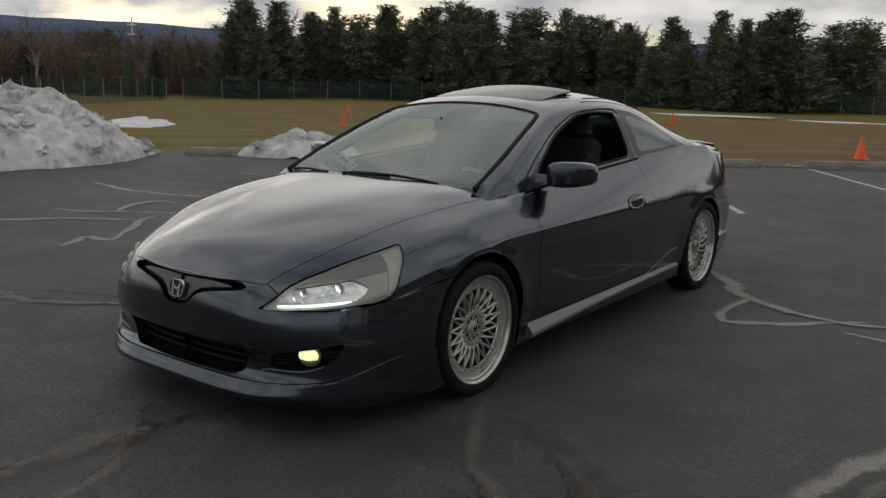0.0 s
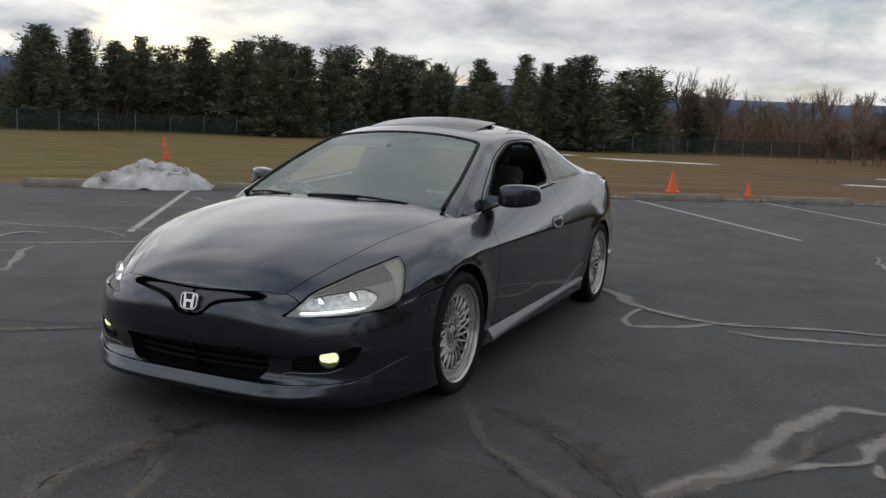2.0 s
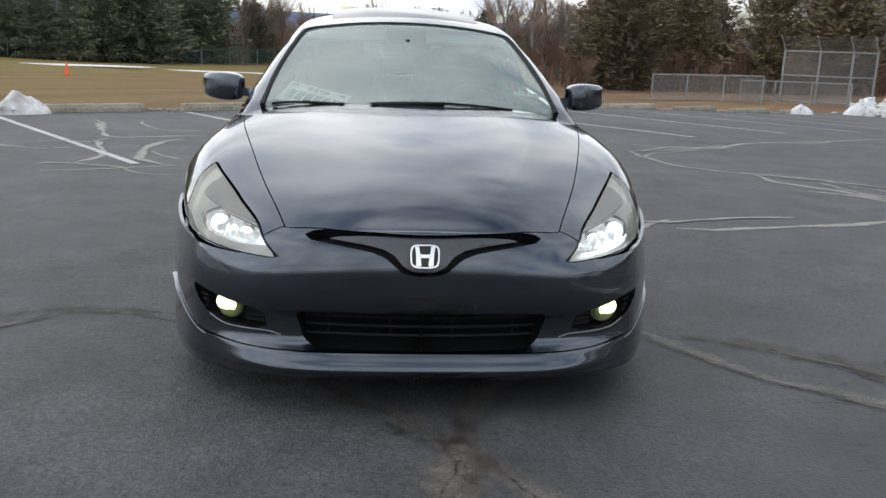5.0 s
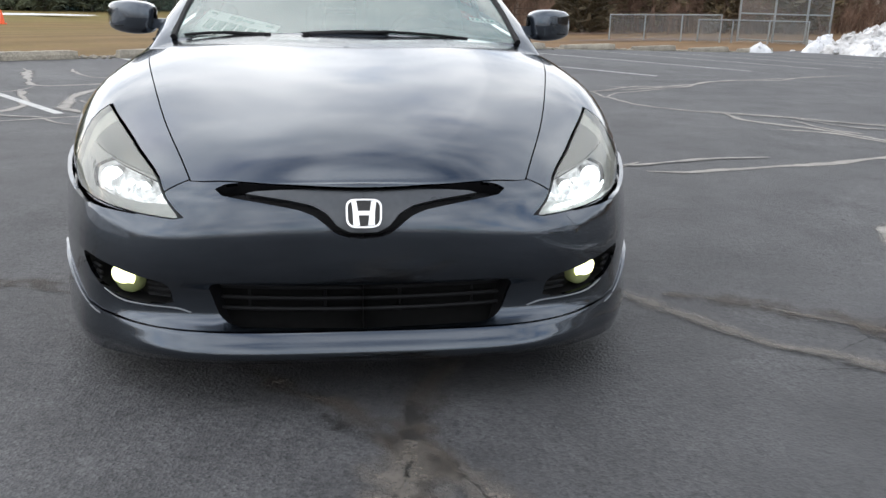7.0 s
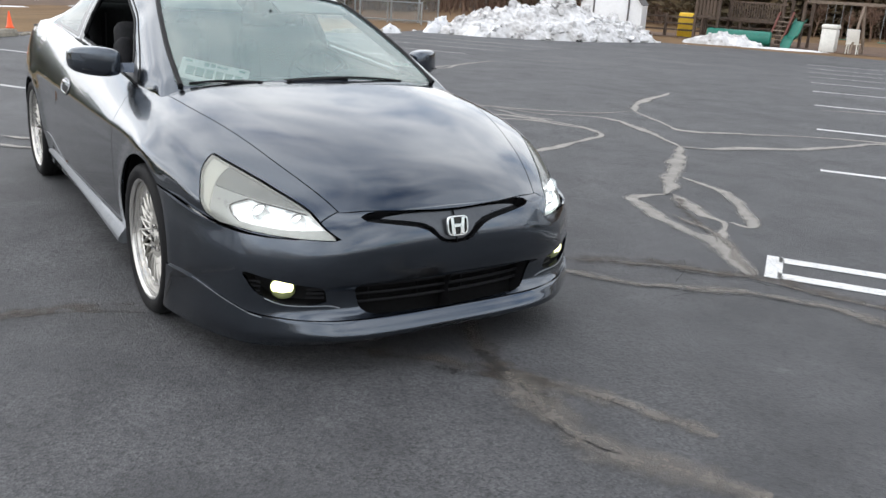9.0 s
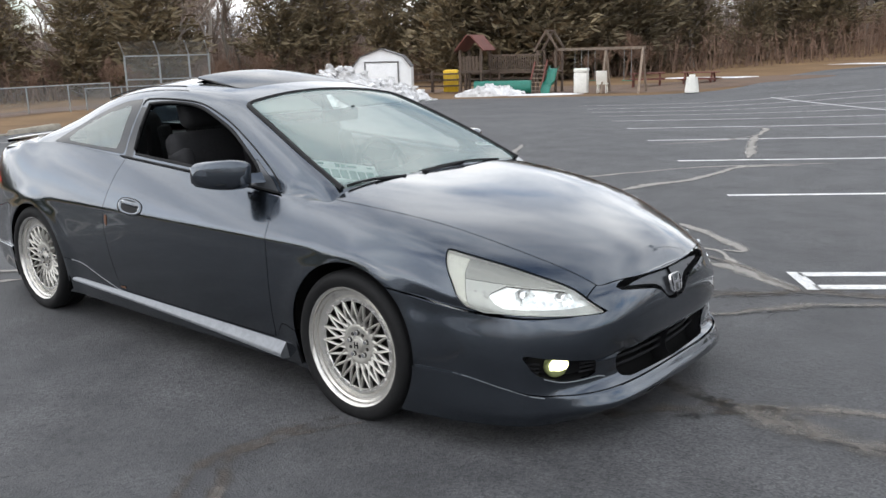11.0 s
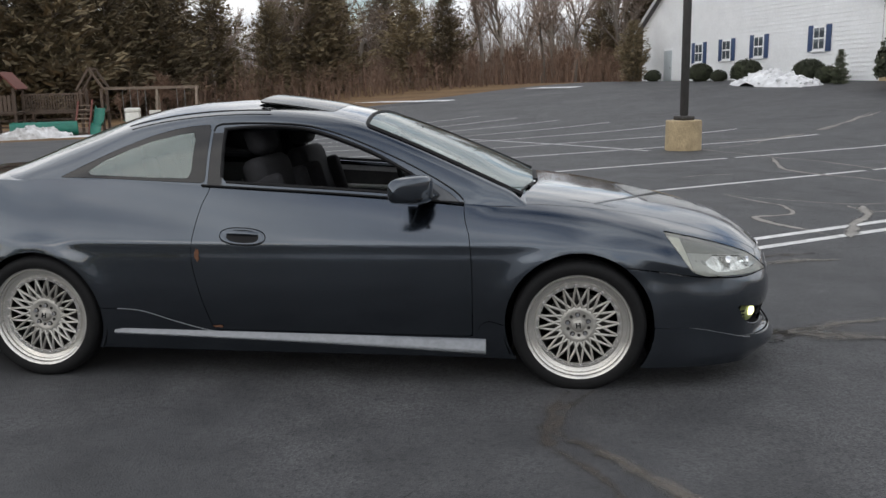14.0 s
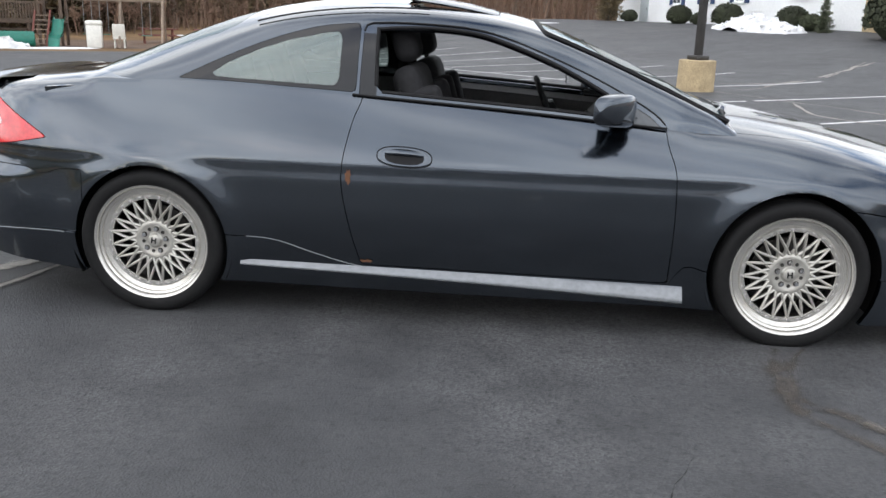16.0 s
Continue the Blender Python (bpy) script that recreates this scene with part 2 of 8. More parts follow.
def inside(poly, px, py):
    """Signed distance to a closed 2D outline: positive inside."""
    poly = np.asarray(poly, float)
    a, b = poly, np.roll(poly, -1, axis=0)
    best = np.full(len(px), 1e9)
    odd = np.zeros(len(px), bool)
    for (ax, ay), (bx, by) in zip(a, b):
        ex, ey = bx - ax, by - ay
        u = np.clip(((px - ax) * ex + (py - ay) * ey) / max(ex * ex + ey * ey, 1e-12), 0, 1)
        best = np.minimum(best, np.hypot(px - ax - u * ex, py - ay - u * ey))
        if ay != by:
            odd ^= ((ay > py) != (by > py)) & (px < (bx - ax) * (py - ay) / (by - ay) + ax)
    return np.where(odd, best, -best)


def clip(sheet, f):
    """The part of a sheet (vertices, faces) where f is positive, cut cleanly along f = 0."""
    V, F = sheet
    V = [tuple(v) for v in V]
    f = list(f)
    cut, faces = {}, []

    def mid(i, j):
        k = (min(i, j), max(i, j))
        if k not in cut:
            u = f[i] / (f[i] - f[j])
            cut[k] = len(V)
            V.append(tuple(V[i][c] + u * (V[j][c] - V[i][c]) for c in range(3)))
        return cut[k]

    for face in F:
        s = [f[i] > 0 for i in face]
        if all(s):
            faces.append(tuple(face))
        elif any(s):
            out = []
            for k, i in enumerate(face):
                j = face[(k + 1) % len(face)]
                if f[i] > 0:
                    out.append(i)
                if (f[i] > 0) != (f[j] > 0):
                    out.append(mid(i, j))
            if len(out) > 2:
                faces.append(tuple(out))
    used = sorted({i for face in faces for i in face})
    renum = {i: k for k, i in enumerate(used)}
    return np.array([V[i] for i in used]).reshape(-1, 3), [tuple(renum[i] for i in face) for face in faces]


def divide(sheet, fn, gap=0.0018):
    """Cuts a sheet in two along fn = 0, with a joint of twice the gap between them."""
    v = fn(sheet[0])
    return clip(sheet, v - gap), clip(sheet, -v - gap)


def grid_sheet(P):
    """Faces over an array of points (rows, columns, 3)."""
    r, c = P.shape[:2]
    F = [(i * c + j, i * c + j + 1, (i + 1) * c + j + 1, (i + 1) * c + j) for i in range(r - 1) for j in range(c - 1)]
    return P.reshape(-1, 3).copy(), F


def flip_y(sheet):
    V = sheet[0].copy()
    V[:, 1] *= -1
    return V, [tuple(reversed(f)) for f in sheet[1]]


def join(*sheets):
    Vs, Fs, n = [], [], 0
    for V, F in sheets:
        Vs.append(np.asarray(V, float).reshape(-1, 3))
        Fs += [tuple(i + n for i in f) for f in F]
        n += len(V)
    return np.concatenate(Vs), Fs


def normals(sheet):
    V, F = sheet
    N = np.zeros_like(V)
    for f in F:
        a, b, c = V[f[0]], V[f[1]], V[f[2]]
        nn = np.cross(b - a, c - a)
        if len(f) > 3:
            nn = nn + np.cross(c - a, V[f[3]] - a)
        for i in f:
            N[i] += nn
    ln = np.linalg.norm(N, axis=1, keepdims=True)
    return N / np.maximum(ln, 1e-12)


def rimmed(sheet, depth=0.012):
    """A panel with its edge turned inwards."""
    V, F = sheet
    if not len(F):
        return sheet
    N = normals(sheet)
    count = {}
    for f in F:
        for k, i in enumerate(f):
            j = f[(k + 1) % len(f)]
            e = (min(i, j), max(i, j))
            count[e] = None if e in count else (i, j)
    edges = [e for e in count.values() if e]
    idx = sorted({i for e in edges for i in e})
    a = {i: len(V) + k for k, i in enumerate(idx)}
    b = {i: len(V) + len(idx) + k for k, i in enumerate(idx)}
    V2 = np.concatenate([V, V[idx], V[idx] - N[idx] * depth])
    return V2, list(F) + [(a[j], a[i], b[i], b[j]) for i, j in edges]


def offset(sheet, d):
    return sheet[0] + normals(sheet) * d, sheet[1]


def mesh_of(sheet, smooth=True):
    me = bpy.data.meshes.new("mesh")
    V, F = sheet
    me.from_pydata([tuple(map(float, v)) for v in V], [], [tuple(int(i) for i in f) for f in F])
    if smooth:
        me.shade_smooth()
    return me


def part(name, shape, material, parent=None, label="", smooth=True, angle=None):
    """Links a bmesh or a sheet as one mesh object, under a thing or a part."""
    if isinstance(shape, bmesh.types.BMesh):
        me = bpy.data.meshes.new(name)
        bmesh.ops.recalc_face_normals(shape, faces=shape.faces)
        shape.to_mesh(me)
        shape.free()
        if smooth:
            me.shade_smooth()
            me.set_sharp_from_angle(angle=radians(angle or 35))
    else:
        me = mesh_of(shape, smooth)
        if smooth and angle:
            me.set_sharp_from_angle(angle=radians(angle))
    me.name = name
    if material:
        me.materials.append(material)
    ob = new(name, me)
    if parent:
        ob.parent = parent
    if label:
        ob["label"] = label
    return ob


def empty(name, at=(0, 0, 0), turn=0.0):
    ob = new(name)
    ob.empty_display_size = 0.2
    ob.matrix_world = pose(*at, 0, 0, turn)
    return ob


def box(sx, sy, sz, at=(0, 0, 0), bevel=0.0, bm=None, rot=None, seg=2):
    """A box of that size centred on a place, with rounded edges."""
    own = bmesh.new()
    bmesh.ops.create_cube(own, size=1.0, matrix=Matrix.Diagonal((sx, sy, sz, 1)))
    if bevel:
        bmesh.ops.bevel(own, geom=own.edges[:], offset=bevel, segments=seg, affect="EDGES", profile=0.5)
    m = Matrix.Translation(at) @ (rot or Matrix())
    bmesh.ops.transform(own, matrix=m, verts=own.verts)
    if bm is None:
        return own
    me = bpy.data.meshes.new("tmp")
    own.to_mesh(me)
    own.free()
    bm.from_mesh(me)
    bpy.data.meshes.remove(me)
    return bm


def rod(a, b, r0, r1=None, n=8, bm=None):
    """A tapered round bar from a to b."""
    bm = bm or bmesh.new()
    a, b = Vector(a), Vector(b)
    d = b - a
    m = Matrix.Translation((a + b) / 2) @ d.to_track_quat("Z", "Y").to_matrix().to_4x4()
    bmesh.ops.create_cone(bm, cap_ends=True, cap_tris=False, segments=n, radius1=r0, radius2=r0 if r1 is None else r1, depth=d.length, matrix=m)
    return bm


def lathe(profile, n=48, axis="y", arc=None):
    """A surface of revolution about the y axis through the origin: profile of (radius, y)."""
    pr = np.array(profile, float)
    rows = []
    for k in range(n + 1):
        a = 2 * math.pi * k / n
        rows.append(np.stack([pr[:, 0] * math.sin(a), pr[:, 1], pr[:, 0] * math.cos(a)], axis=1))
    V, F = grid_sheet(np.array(rows))
    c = len(pr)
    F = [tuple((i if i < n * c else i - n * c) for i in f) for f in F]
    return V[: n * c], F


def tube(path, r, n=6, closed=False):
    """One continuous round bar along a path; r may be one radius or one for each point."""
    p = np.asarray(path, float)
    t = np.gradient(p, axis=0)
    t /= np.maximum(np.linalg.norm(t, axis=1, keepdims=True), 1e-9)
    rr = np.broadcast_to(np.asarray(r, float), (len(p),))
    rows = []
    for q, d, rad in zip(p, t, rr):
        u = np.cross(d, (0, 0, 1) if abs(d[2]) < 0.9 else (1, 0, 0))
        u /= np.linalg.norm(u)
        w = np.cross(d, u)
        rows.append([q + rad * (math.cos(a) * u + math.sin(a) * w) for a in np.linspace(0, 2 * math.pi, n + 1)])
    V, F = grid_sheet(np.array(rows))
    m = n + 1
    F += [tuple(range(n)), tuple(reversed(range((len(p) - 1) * m, (len(p) - 1) * m + n)))]
    bm = bmesh.new()
    me = mesh_of((V, F))
    bm.from_mesh(me)
    bpy.data.meshes.remove(me)
    bmesh.ops.remove_doubles(bm, verts=bm.verts[:], dist=1e-5)
    return bm


# ---- ground ----
# the lot's own axes: LOT_D runs along the row of wheel stops, LOT_N from the stops into the lot
LOT_A, LOT_D, LOT_N = np.array((-5.6, -9.6)), np.array((-0.576, 0.817)), np.array((0.817, 0.576))


def lot(s, n):
    return LOT_A + LOT_D * s + LOT_N * n


def ground_z(x, y):
    """Height of the land: level round the car, falling to the playground and the field, rising to the house."""
    s = (x - LOT_A[0]) * LOT_D[0] + (y - LOT_A[1]) * LOT_D[1]
    n = (x - LOT_A[0]) * LOT_N[0] + (y - LOT_A[1]) * LOT_N[1]
    z = -0.5 * step(12, 34, s) * (1 - step(16, 27, n))
    z = z - 0.6 * step(1, 28, -n)
    z = z + 1.25 * step(23, 44, n) * step(-5, 15, s)
    return float(z)


def asphalt_material():
    m = bpy.data.materials.new("worn_asphalt")
    m.use_nodes = True
    n, l = m.node_tree.nodes, m.node_tree.links
    b = n["Principled BSDF"]
    tc = n.new("ShaderNodeTexCoord")

    def tex(scale, detail=4.0, rough=0.55, kind="ShaderNodeTexNoise"):
        t = n.new(kind)
        t.inputs["Scale"].default_value = scale
        if kind == "ShaderNodeTexNoise":
            t.inputs["Detail"].default_value, t.inputs["Roughness"].default_value = detail, rough
        l.new(tc.outputs["Object"], t.inputs["Vector"])
        return t

    def ramp(src, p0, p1, c0, c1):
        r = n.new("ShaderNodeValToRGB")
        r.color_ramp.elements[0].position, r.color_ramp.elements[1].position = p0, p1
        r.color_ramp.elements[0].color, r.color_ramp.elements[1].color = (*c0, 1), (*c1, 1)
        l.new(src, r.inputs[0])
        return r

    def mix(a, bb, fac, kind="MIX"):
        q = n.new("ShaderNodeMix"); q.data_type = "RGBA"; q.blend_type = kind
        if isinstance(fac, float):
            q.inputs[0].default_value = fac
        else:
            l.new(fac, q.inputs[0])
        l.new(a, q.inputs[6]); l.new(bb, q.inputs[7])
        return q.outputs[2]

    big, med = tex(0.35, 5, 0.6), tex(2.2, 6, 0.65)
    base = ramp(big.outputs["Fac"], 0.32, 0.7, (0.032, 0.033, 0.037), (0.062, 0.063, 0.067))
    stain = ramp(med.outputs["Fac"], 0.3, 0.72, (0.60, 0.60, 0.61), (1.36, 1.35, 1.33))
    col = mix(base.outputs[0], stain.outputs[0], 1.0, "MULTIPLY")
    stones = tex(120, kind="ShaderNodeTexVoronoi")
    fleck = ramp(stones.outputs["Color"], 0.1, 0.95, (0.45, 0.45, 0.46), (1.95, 1.92, 1.88))
    # coarse stone shows only where the binder has worn away
    bare = ramp(tex(0.55, 3, 0.5).outputs["Fac"], 0.42, 0.60, (0.08, 0.08, 0.08), (0.85, 0.85, 0.85))
    col = mix(col, fleck.outputs[0], bare.outputs[0], "MULTIPLY")
    # dark pits between the stones
    pits = ramp(tex(30, 4, 0.7).outputs["Fac"], 0.36, 0.47, (0.30, 0.30, 0.31), (1.14, 1.14, 1.14))
    col = mix(col, pits.outputs[0], 0.5, "MULTIPLY")
    # pale dusty scuffs
    dust = ramp(tex(5.5, 6, 0.75).outputs["Fac"], 0.56, 0.80, (1, 1, 1), (1.75, 1.72, 1.66))
    col = mix(col, dust.outputs[0], 0.7, "MULTIPLY")
    # fine net of hair cracks, here and there
    warp = n.new("ShaderNodeVectorMath"); warp.operation = "ADD"
    wob = tex(4.0, 4, 0.6)
    l.new(tc.outputs["Object"], warp.inputs[0]); l.new(wob.outputs["Color"], warp.inputs[1])
    net = n.new("ShaderNodeTexVoronoi"); net.feature = "DISTANCE_TO_EDGE"
    net.inputs["Scale"].default_value = 4.2
    l.new(warp.outputs[0], net.inputs["Vector"])
    line = ramp(net.outputs["Distance"], 0.004, 0.020, (0.35, 0.34, 0.33), (1, 1, 1))
    where = ramp(tex(0.9, 3, 0.6).outputs["Fac"], 0.50, 0.64, (0, 0, 0), (1, 1, 1))
    col = mix(col, line.outputs[0], where.outputs[0], "MULTIPLY")
    l.new(col, b.inputs["Base Color"])
    rr = n.new("ShaderNodeMapRange")
    rr.inputs["From Min"].default_value, rr.inputs["From Max"].default_value = 0.3, 0.7
    rr.inputs["To Min"].default_value, rr.inputs["To Max"].default_value = 0.55, 0.8
    l.new(big.outputs["Fac"], rr.inputs["Value"]); l.new(rr.outputs["Result"], b.inputs["Roughness"])
    b.inputs["Specular IOR Level"].default_value = 0.6
    grit = tex(55, 5, 0.7)
    bp0 = n.new("ShaderNodeBump")
    bp0.inputs["Strength"].default_value, bp0.inputs["Distance"].default_value = 0.65, 0.009
    l.new(grit.outputs["Fac"], bp0.inputs["Height"])
    bp, bp2 = n.new("ShaderNodeBump"), n.new("ShaderNodeBump")
    bp.inputs["Strength"].default_value, bp.inputs["Distance"].default_value = 0.55, 0.005
    l.new(stones.outputs["Distance"], bp.inputs["Height"])
    bp2.inputs["Strength"].default_value, bp2.inputs["Distance"].default_value = 0.15, 0.02
    l.new(med.outputs["Fac"], bp2.inputs["Height"]); l.new(bp0.outputs["Normal"], bp.inputs["Normal"]); l.new(bp.outputs["Normal"], bp2.inputs["Normal"])
    l.new(bp2.outputs["Normal"], b.inputs["Normal"])
    return m


def field_material():
    m = bpy.data.materials.new("winter_grass")
    m.use_nodes = True
    n, l = m.node_tree.nodes, m.node_tree.links
    b = n["Principled BSDF"]
    b.inputs["Roughness"].default_value = 0.95
    b.inputs["Specular IOR Level"].default_value = 0.15
    tc = n.new("ShaderNodeTexCoord")
    big, med, fine = n.new("ShaderNodeTexNoise"), n.new("ShaderNodeTexNoise"), n.new("ShaderNodeTexNoise")
    for q, s, d in ((big, 0.035, 3), (med, 0.5, 6), (fine, 9.0, 4)):
        q.inputs["Scale"].default_value, q.inputs["Detail"].default_value = s, d
        l.new(tc.outputs["Object"], q.inputs["Vector"])
    # mown bands
    rot = n.new("ShaderNodeMapping")
    rot.inputs["Rotation"].default_value = (0, 0, radians(-52))
    l.new(tc.outputs["Object"], rot.inputs["Vector"])
    wave = n.new("ShaderNodeTexWave")
    wave.inputs["Scale"].default_value, wave.inputs["Distortion"].default_value = 0.09, 1.2
    wave.inputs["Detail"].default_value = 2.0
    l.new(rot.outputs[0], wave.inputs["Vector"])
    r1 = n.new("ShaderNodeValToRGB")
    r1.color_ramp.elements[0].position, r1.color_ramp.elements[1].position = 0.36, 0.62
    r1.color_ramp.elements[0].color, r1.color_ramp.elements[1].color = (0.195, 0.135, 0.056, 1), (0.175, 0.150, 0.050, 1)
    l.new(big.outputs["Fac"], r1.inputs[0])
    r2 = n.new("ShaderNodeValToRGB")
    r2.color_ramp.elements[0].position, r2.color_ramp.elements[1].position = 0.28, 0.75
    r2.color_ramp.elements[0].color, r2.color_ramp.elements[1].color = (0.7, 0.7, 0.7, 1), (1.3, 1.28, 1.2, 1)
    add = n.new("ShaderNodeMath"); add.operation = "ADD"
    mul = n.new("ShaderNodeMath"); mul.operation = "MULTIPLY"; mul.inputs[1].default_value = 0.15
    l.new(wave.outputs["Fac"], mul.inputs[0]); l.new(mul.outputs[0], add.inputs[0])
    avg = n.new("ShaderNodeMix"); avg.data_type = "FLOAT"; avg.inputs[0].default_value = 0.45
    l.new(med.outputs["Fac"], avg.inputs[2]); l.new(fine.outputs["Fac"], avg.inputs[3])
    sub = n.new("ShaderNodeMath"); sub.operation = "SUBTRACT"; sub.inputs[1].default_value = 0.1
    l.new(avg.outputs[0], sub.inputs[0]); l.new(sub.outputs[0], add.inputs[1])
    l.new(add.outputs[0], r2.inputs[0])
    mx = n.new("ShaderNodeMix"); mx.data_type = "RGBA"; mx.blend_type = "MULTIPLY"; mx.inputs[0].default_value = 1.0
    l.new(r1.outputs[0], mx.inputs[6]); l.new(r2.outputs[0], mx.inputs[7])
    sep = n.new("ShaderNodeSeparateXYZ"); l.new(tc.outputs["Object"], sep.inputs[0])
    span = n.new("ShaderNodeMath"); span.operation = "MULTIPLY_ADD"
    span.inputs[1].default_value = 22.0
    l.new(med.outputs["Fac"], span.inputs[0]); l.new(sep.outputs[1], span.inputs[2])
    litter = n.new("ShaderNodeMapRange"); litter.interpolation_type = "SMOOTHSTEP"
    litter.inputs["From Min"].default_value, litter.inputs["From Max"].default_value = -8.0, 17.0
    l.new(span.outputs[0], litter.inputs["Value"])
    br = n.new("ShaderNodeMix"); br.data_type = "RGBA"
    br.inputs[7].default_value = (0.185, 0.118, 0.066, 1)
    l.new(litter.outputs["Result"], br.inputs[0]); l.new(r1.outputs[0], br.inputs[6]); l.new(br.outputs[2], mx.inputs[6])
    l.new(mx.outputs[2], b.inputs["Base Color"])
    bp = n.new("ShaderNodeBump")
    bp.inputs["Strength"].default_value, bp.inputs["Distance"].default_value = 0.6, 0.05
    l.new(fine.outputs["Fac"], bp.inputs["Height"]); l.new(bp.outputs["Normal"], b.inputs["Normal"])
    return m


ASPHALT, GRASS = asphalt_material(), field_material()


def worn_mark(name, color, cover=0.8, soft=0.5, wear=0.6, scale=14.0, rough=0.85):
    """A mark laid on the asphalt that thins out towards its edges and where it is worn through."""
    m = mat(name, color, rough=rough, var=0.3, scale=5, fine=80, bump=0.3, bump_scale=140)
    n, l = m.node_tree.nodes, m.node_tree.links
    b = n["Principled BSDF"]
    uv, sep = n.new("ShaderNodeTexCoord"), n.new("ShaderNodeSeparateXYZ")
    l.new(uv.outputs["UV"], sep.inputs[0])

    def op(kind, a, bb):
        q = n.new("ShaderNodeMath"); q.operation = kind
        for k, v in ((0, a), (1, bb)):
            if isinstance(v, (int, float)):
                q.inputs[k].default_value = v
            else:
                l.new(v, q.inputs[k])
        return q.outputs[0]
    edge = op("SUBTRACT", 1.0, op("ABSOLUTE", op("SUBTRACT", op("MULTIPLY", sep.outputs[1], 2.0), 1.0), 0.0))
    no = n.new("ShaderNodeTexNoise")
    no.inputs["Scale"].default_value, no.inputs["Detail"].default_value, no.inputs["Roughness"].default_value = scale, 5.0, 0.65
    l.new(uv.outputs["Object"], no.inputs["Vector"])
    worn = op("MULTIPLY", op("SUBTRACT", no.outputs["Fac"], 0.5), wear * 2.4)
    f = op("ADD", op("DIVIDE", edge, soft), worn)
    mr = n.new("ShaderNodeMapRange")
    mr.interpolation_type = "SMOOTHSTEP"
    mr.inputs["From Min"].default_value, mr.inputs["From Max"].default_value = 0.15, 1.0
    mr.inputs["To Min"].default_value, mr.inputs["To Max"].default_value = 0.0, cover
    l.new(f, mr.inputs["Value"])
    l.new(mr.outputs["Result"], b.inputs["Alpha"])
    return m


CRACK = worn_mark("sealed_crack_grey", (0.235, 0.220, 0.200), 0.86, 0.8, 0.45, 10.0, 0.6)
CRACK_OLD = worn_mark("weathered_sealed_crack", (0.128, 0.114, 0.099), 0.68, 1.0, 0.70, 10.0, 0.6)
CRACK_BROWN = worn_mark("dirt_filled_crack", (0.076, 0.062, 0.050), 0.55, 1.2, 1.0, 9.0)
CRACK_SOOT = worn_mark("oily_grit", (0.014, 0.013, 0.012), 0.72, 1.3, 1.7, 21.0)
CRACK_DARK = worn_mark("open_crack", (0.014, 0.013, 0.012), 0.62, 1.1, 1.3, 26.0)
LINE_PAINT = worn_mark("worn_white_paint", (0.50, 0.50, 0.49), 0.8, 0.25, 0.7, 12.0, 0.7)
LINE_BRIGHT = worn_mark("white_line_paint", (0.66, 0.66, 0.64), 0.88, 0.2, 0.35, 10.0, 0.65)


def terrain():
    """One sheet of land out to the horizon, finer near the lot; it dips under the asphalt."""
    r = np.concatenate([np.arange(0, 60, 3.0), np.geomspace(60, 4000, 26)])
    a = np.linspace(0, 2 * math.pi, 97)[:-1]
    P = np.zeros((len(a) + 1, len(r), 3))
    for i, aa in enumerate(list(a) + [a[0]]):
        for j, rr in enumerate(r):
            x, y = rr * math.cos(aa), rr * math.sin(aa)
            P[i, j] = (x, y, ground_z(x, y) - 0.03 - 0.012 * max(0.0, rr - 120))
    V, F = grid_sheet(P)
    return V, [tuple(reversed(f)) for f in F]


def lot_outline(s, n):
    """Positive on the asphalt."""
    edge = np.minimum(n + 0.55 + 0.12 * np.sin(s * 1.3) * np.cos(s * 0.7), 60 - n)
    edge = np.minimum(edge, s + 42)
    north = 37.5 - s + 9.0 * step(19, 27, n)
    return np.minimum(edge, north)


def parking_lot():
    s = np.concatenate([np.linspace(-43, -6, 12), np.linspace(-5, 30, 71), np.linspace(31, 47, 17)])
    n = np.concatenate([np.linspace(-1, 24, 51), np.linspace(25, 61, 19)])
    P = np.zeros((len(s), len(n), 3))
    for i, ss in enumerate(s):
        for j, nn in enumerate(n):
            x, y = lot(ss, nn)
            P[i, j] = (x, y, ground_z(x, y))
    sheet = grid_sheet(P)
    V = sheet[0]
    rel = V[:, :2] - LOT_A
    return clip(sheet, lot_outline(rel @ LOT_D, rel @ LOT_N))


ground = tagged(part("ground", terrain(), GRASS), "mown winter grass, green fading to straw brown", "grass", kind="structure")
parking = tagged(part("parking_lot", rimmed(parking_lot(), 0.05), ASPHALT), "worn dark grey asphalt parking lot with sealed cracks", "parking lot", kind="structure")


def laid(name, path, width, lift, material):
    """A strip along a path on the ground, with its run and its breadth as map coordinates."""
    p = np.asarray(path, float)
    t = np.gradient(p, axis=0)
    t /= np.maximum(np.linalg.norm(t, axis=1, keepdims=True), 1e-9)
    nrm = np.stack([-t[:, 1], t[:, 0]], axis=1)
    w = np.broadcast_to(np.asarray(width, float), (len(p),)) / 2
    run = np.concatenate([[0], np.cumsum(np.linalg.norm(np.diff(p, axis=0), axis=1))])
    P = np.zeros((len(p), 3, 3))
    for j, sgn in enumerate((-1, 0, 1)):
        q = p + nrm * (sgn * w)[:, None]
        P[:, j, :2] = q
        P[:, j, 2] = [ground_z(a, b) + lift for a, b in q]
    ob = part(name, grid_sheet(P), material, parking, smooth=False)
    me = ob.data
    uv = me.uv_layers.new(name="UVMap")
    for lp in me.loops:
        i, j = divmod(lp.vertex_index, 3)
        uv.data[lp.index].uv = (run[i], j / 2)
    return ob


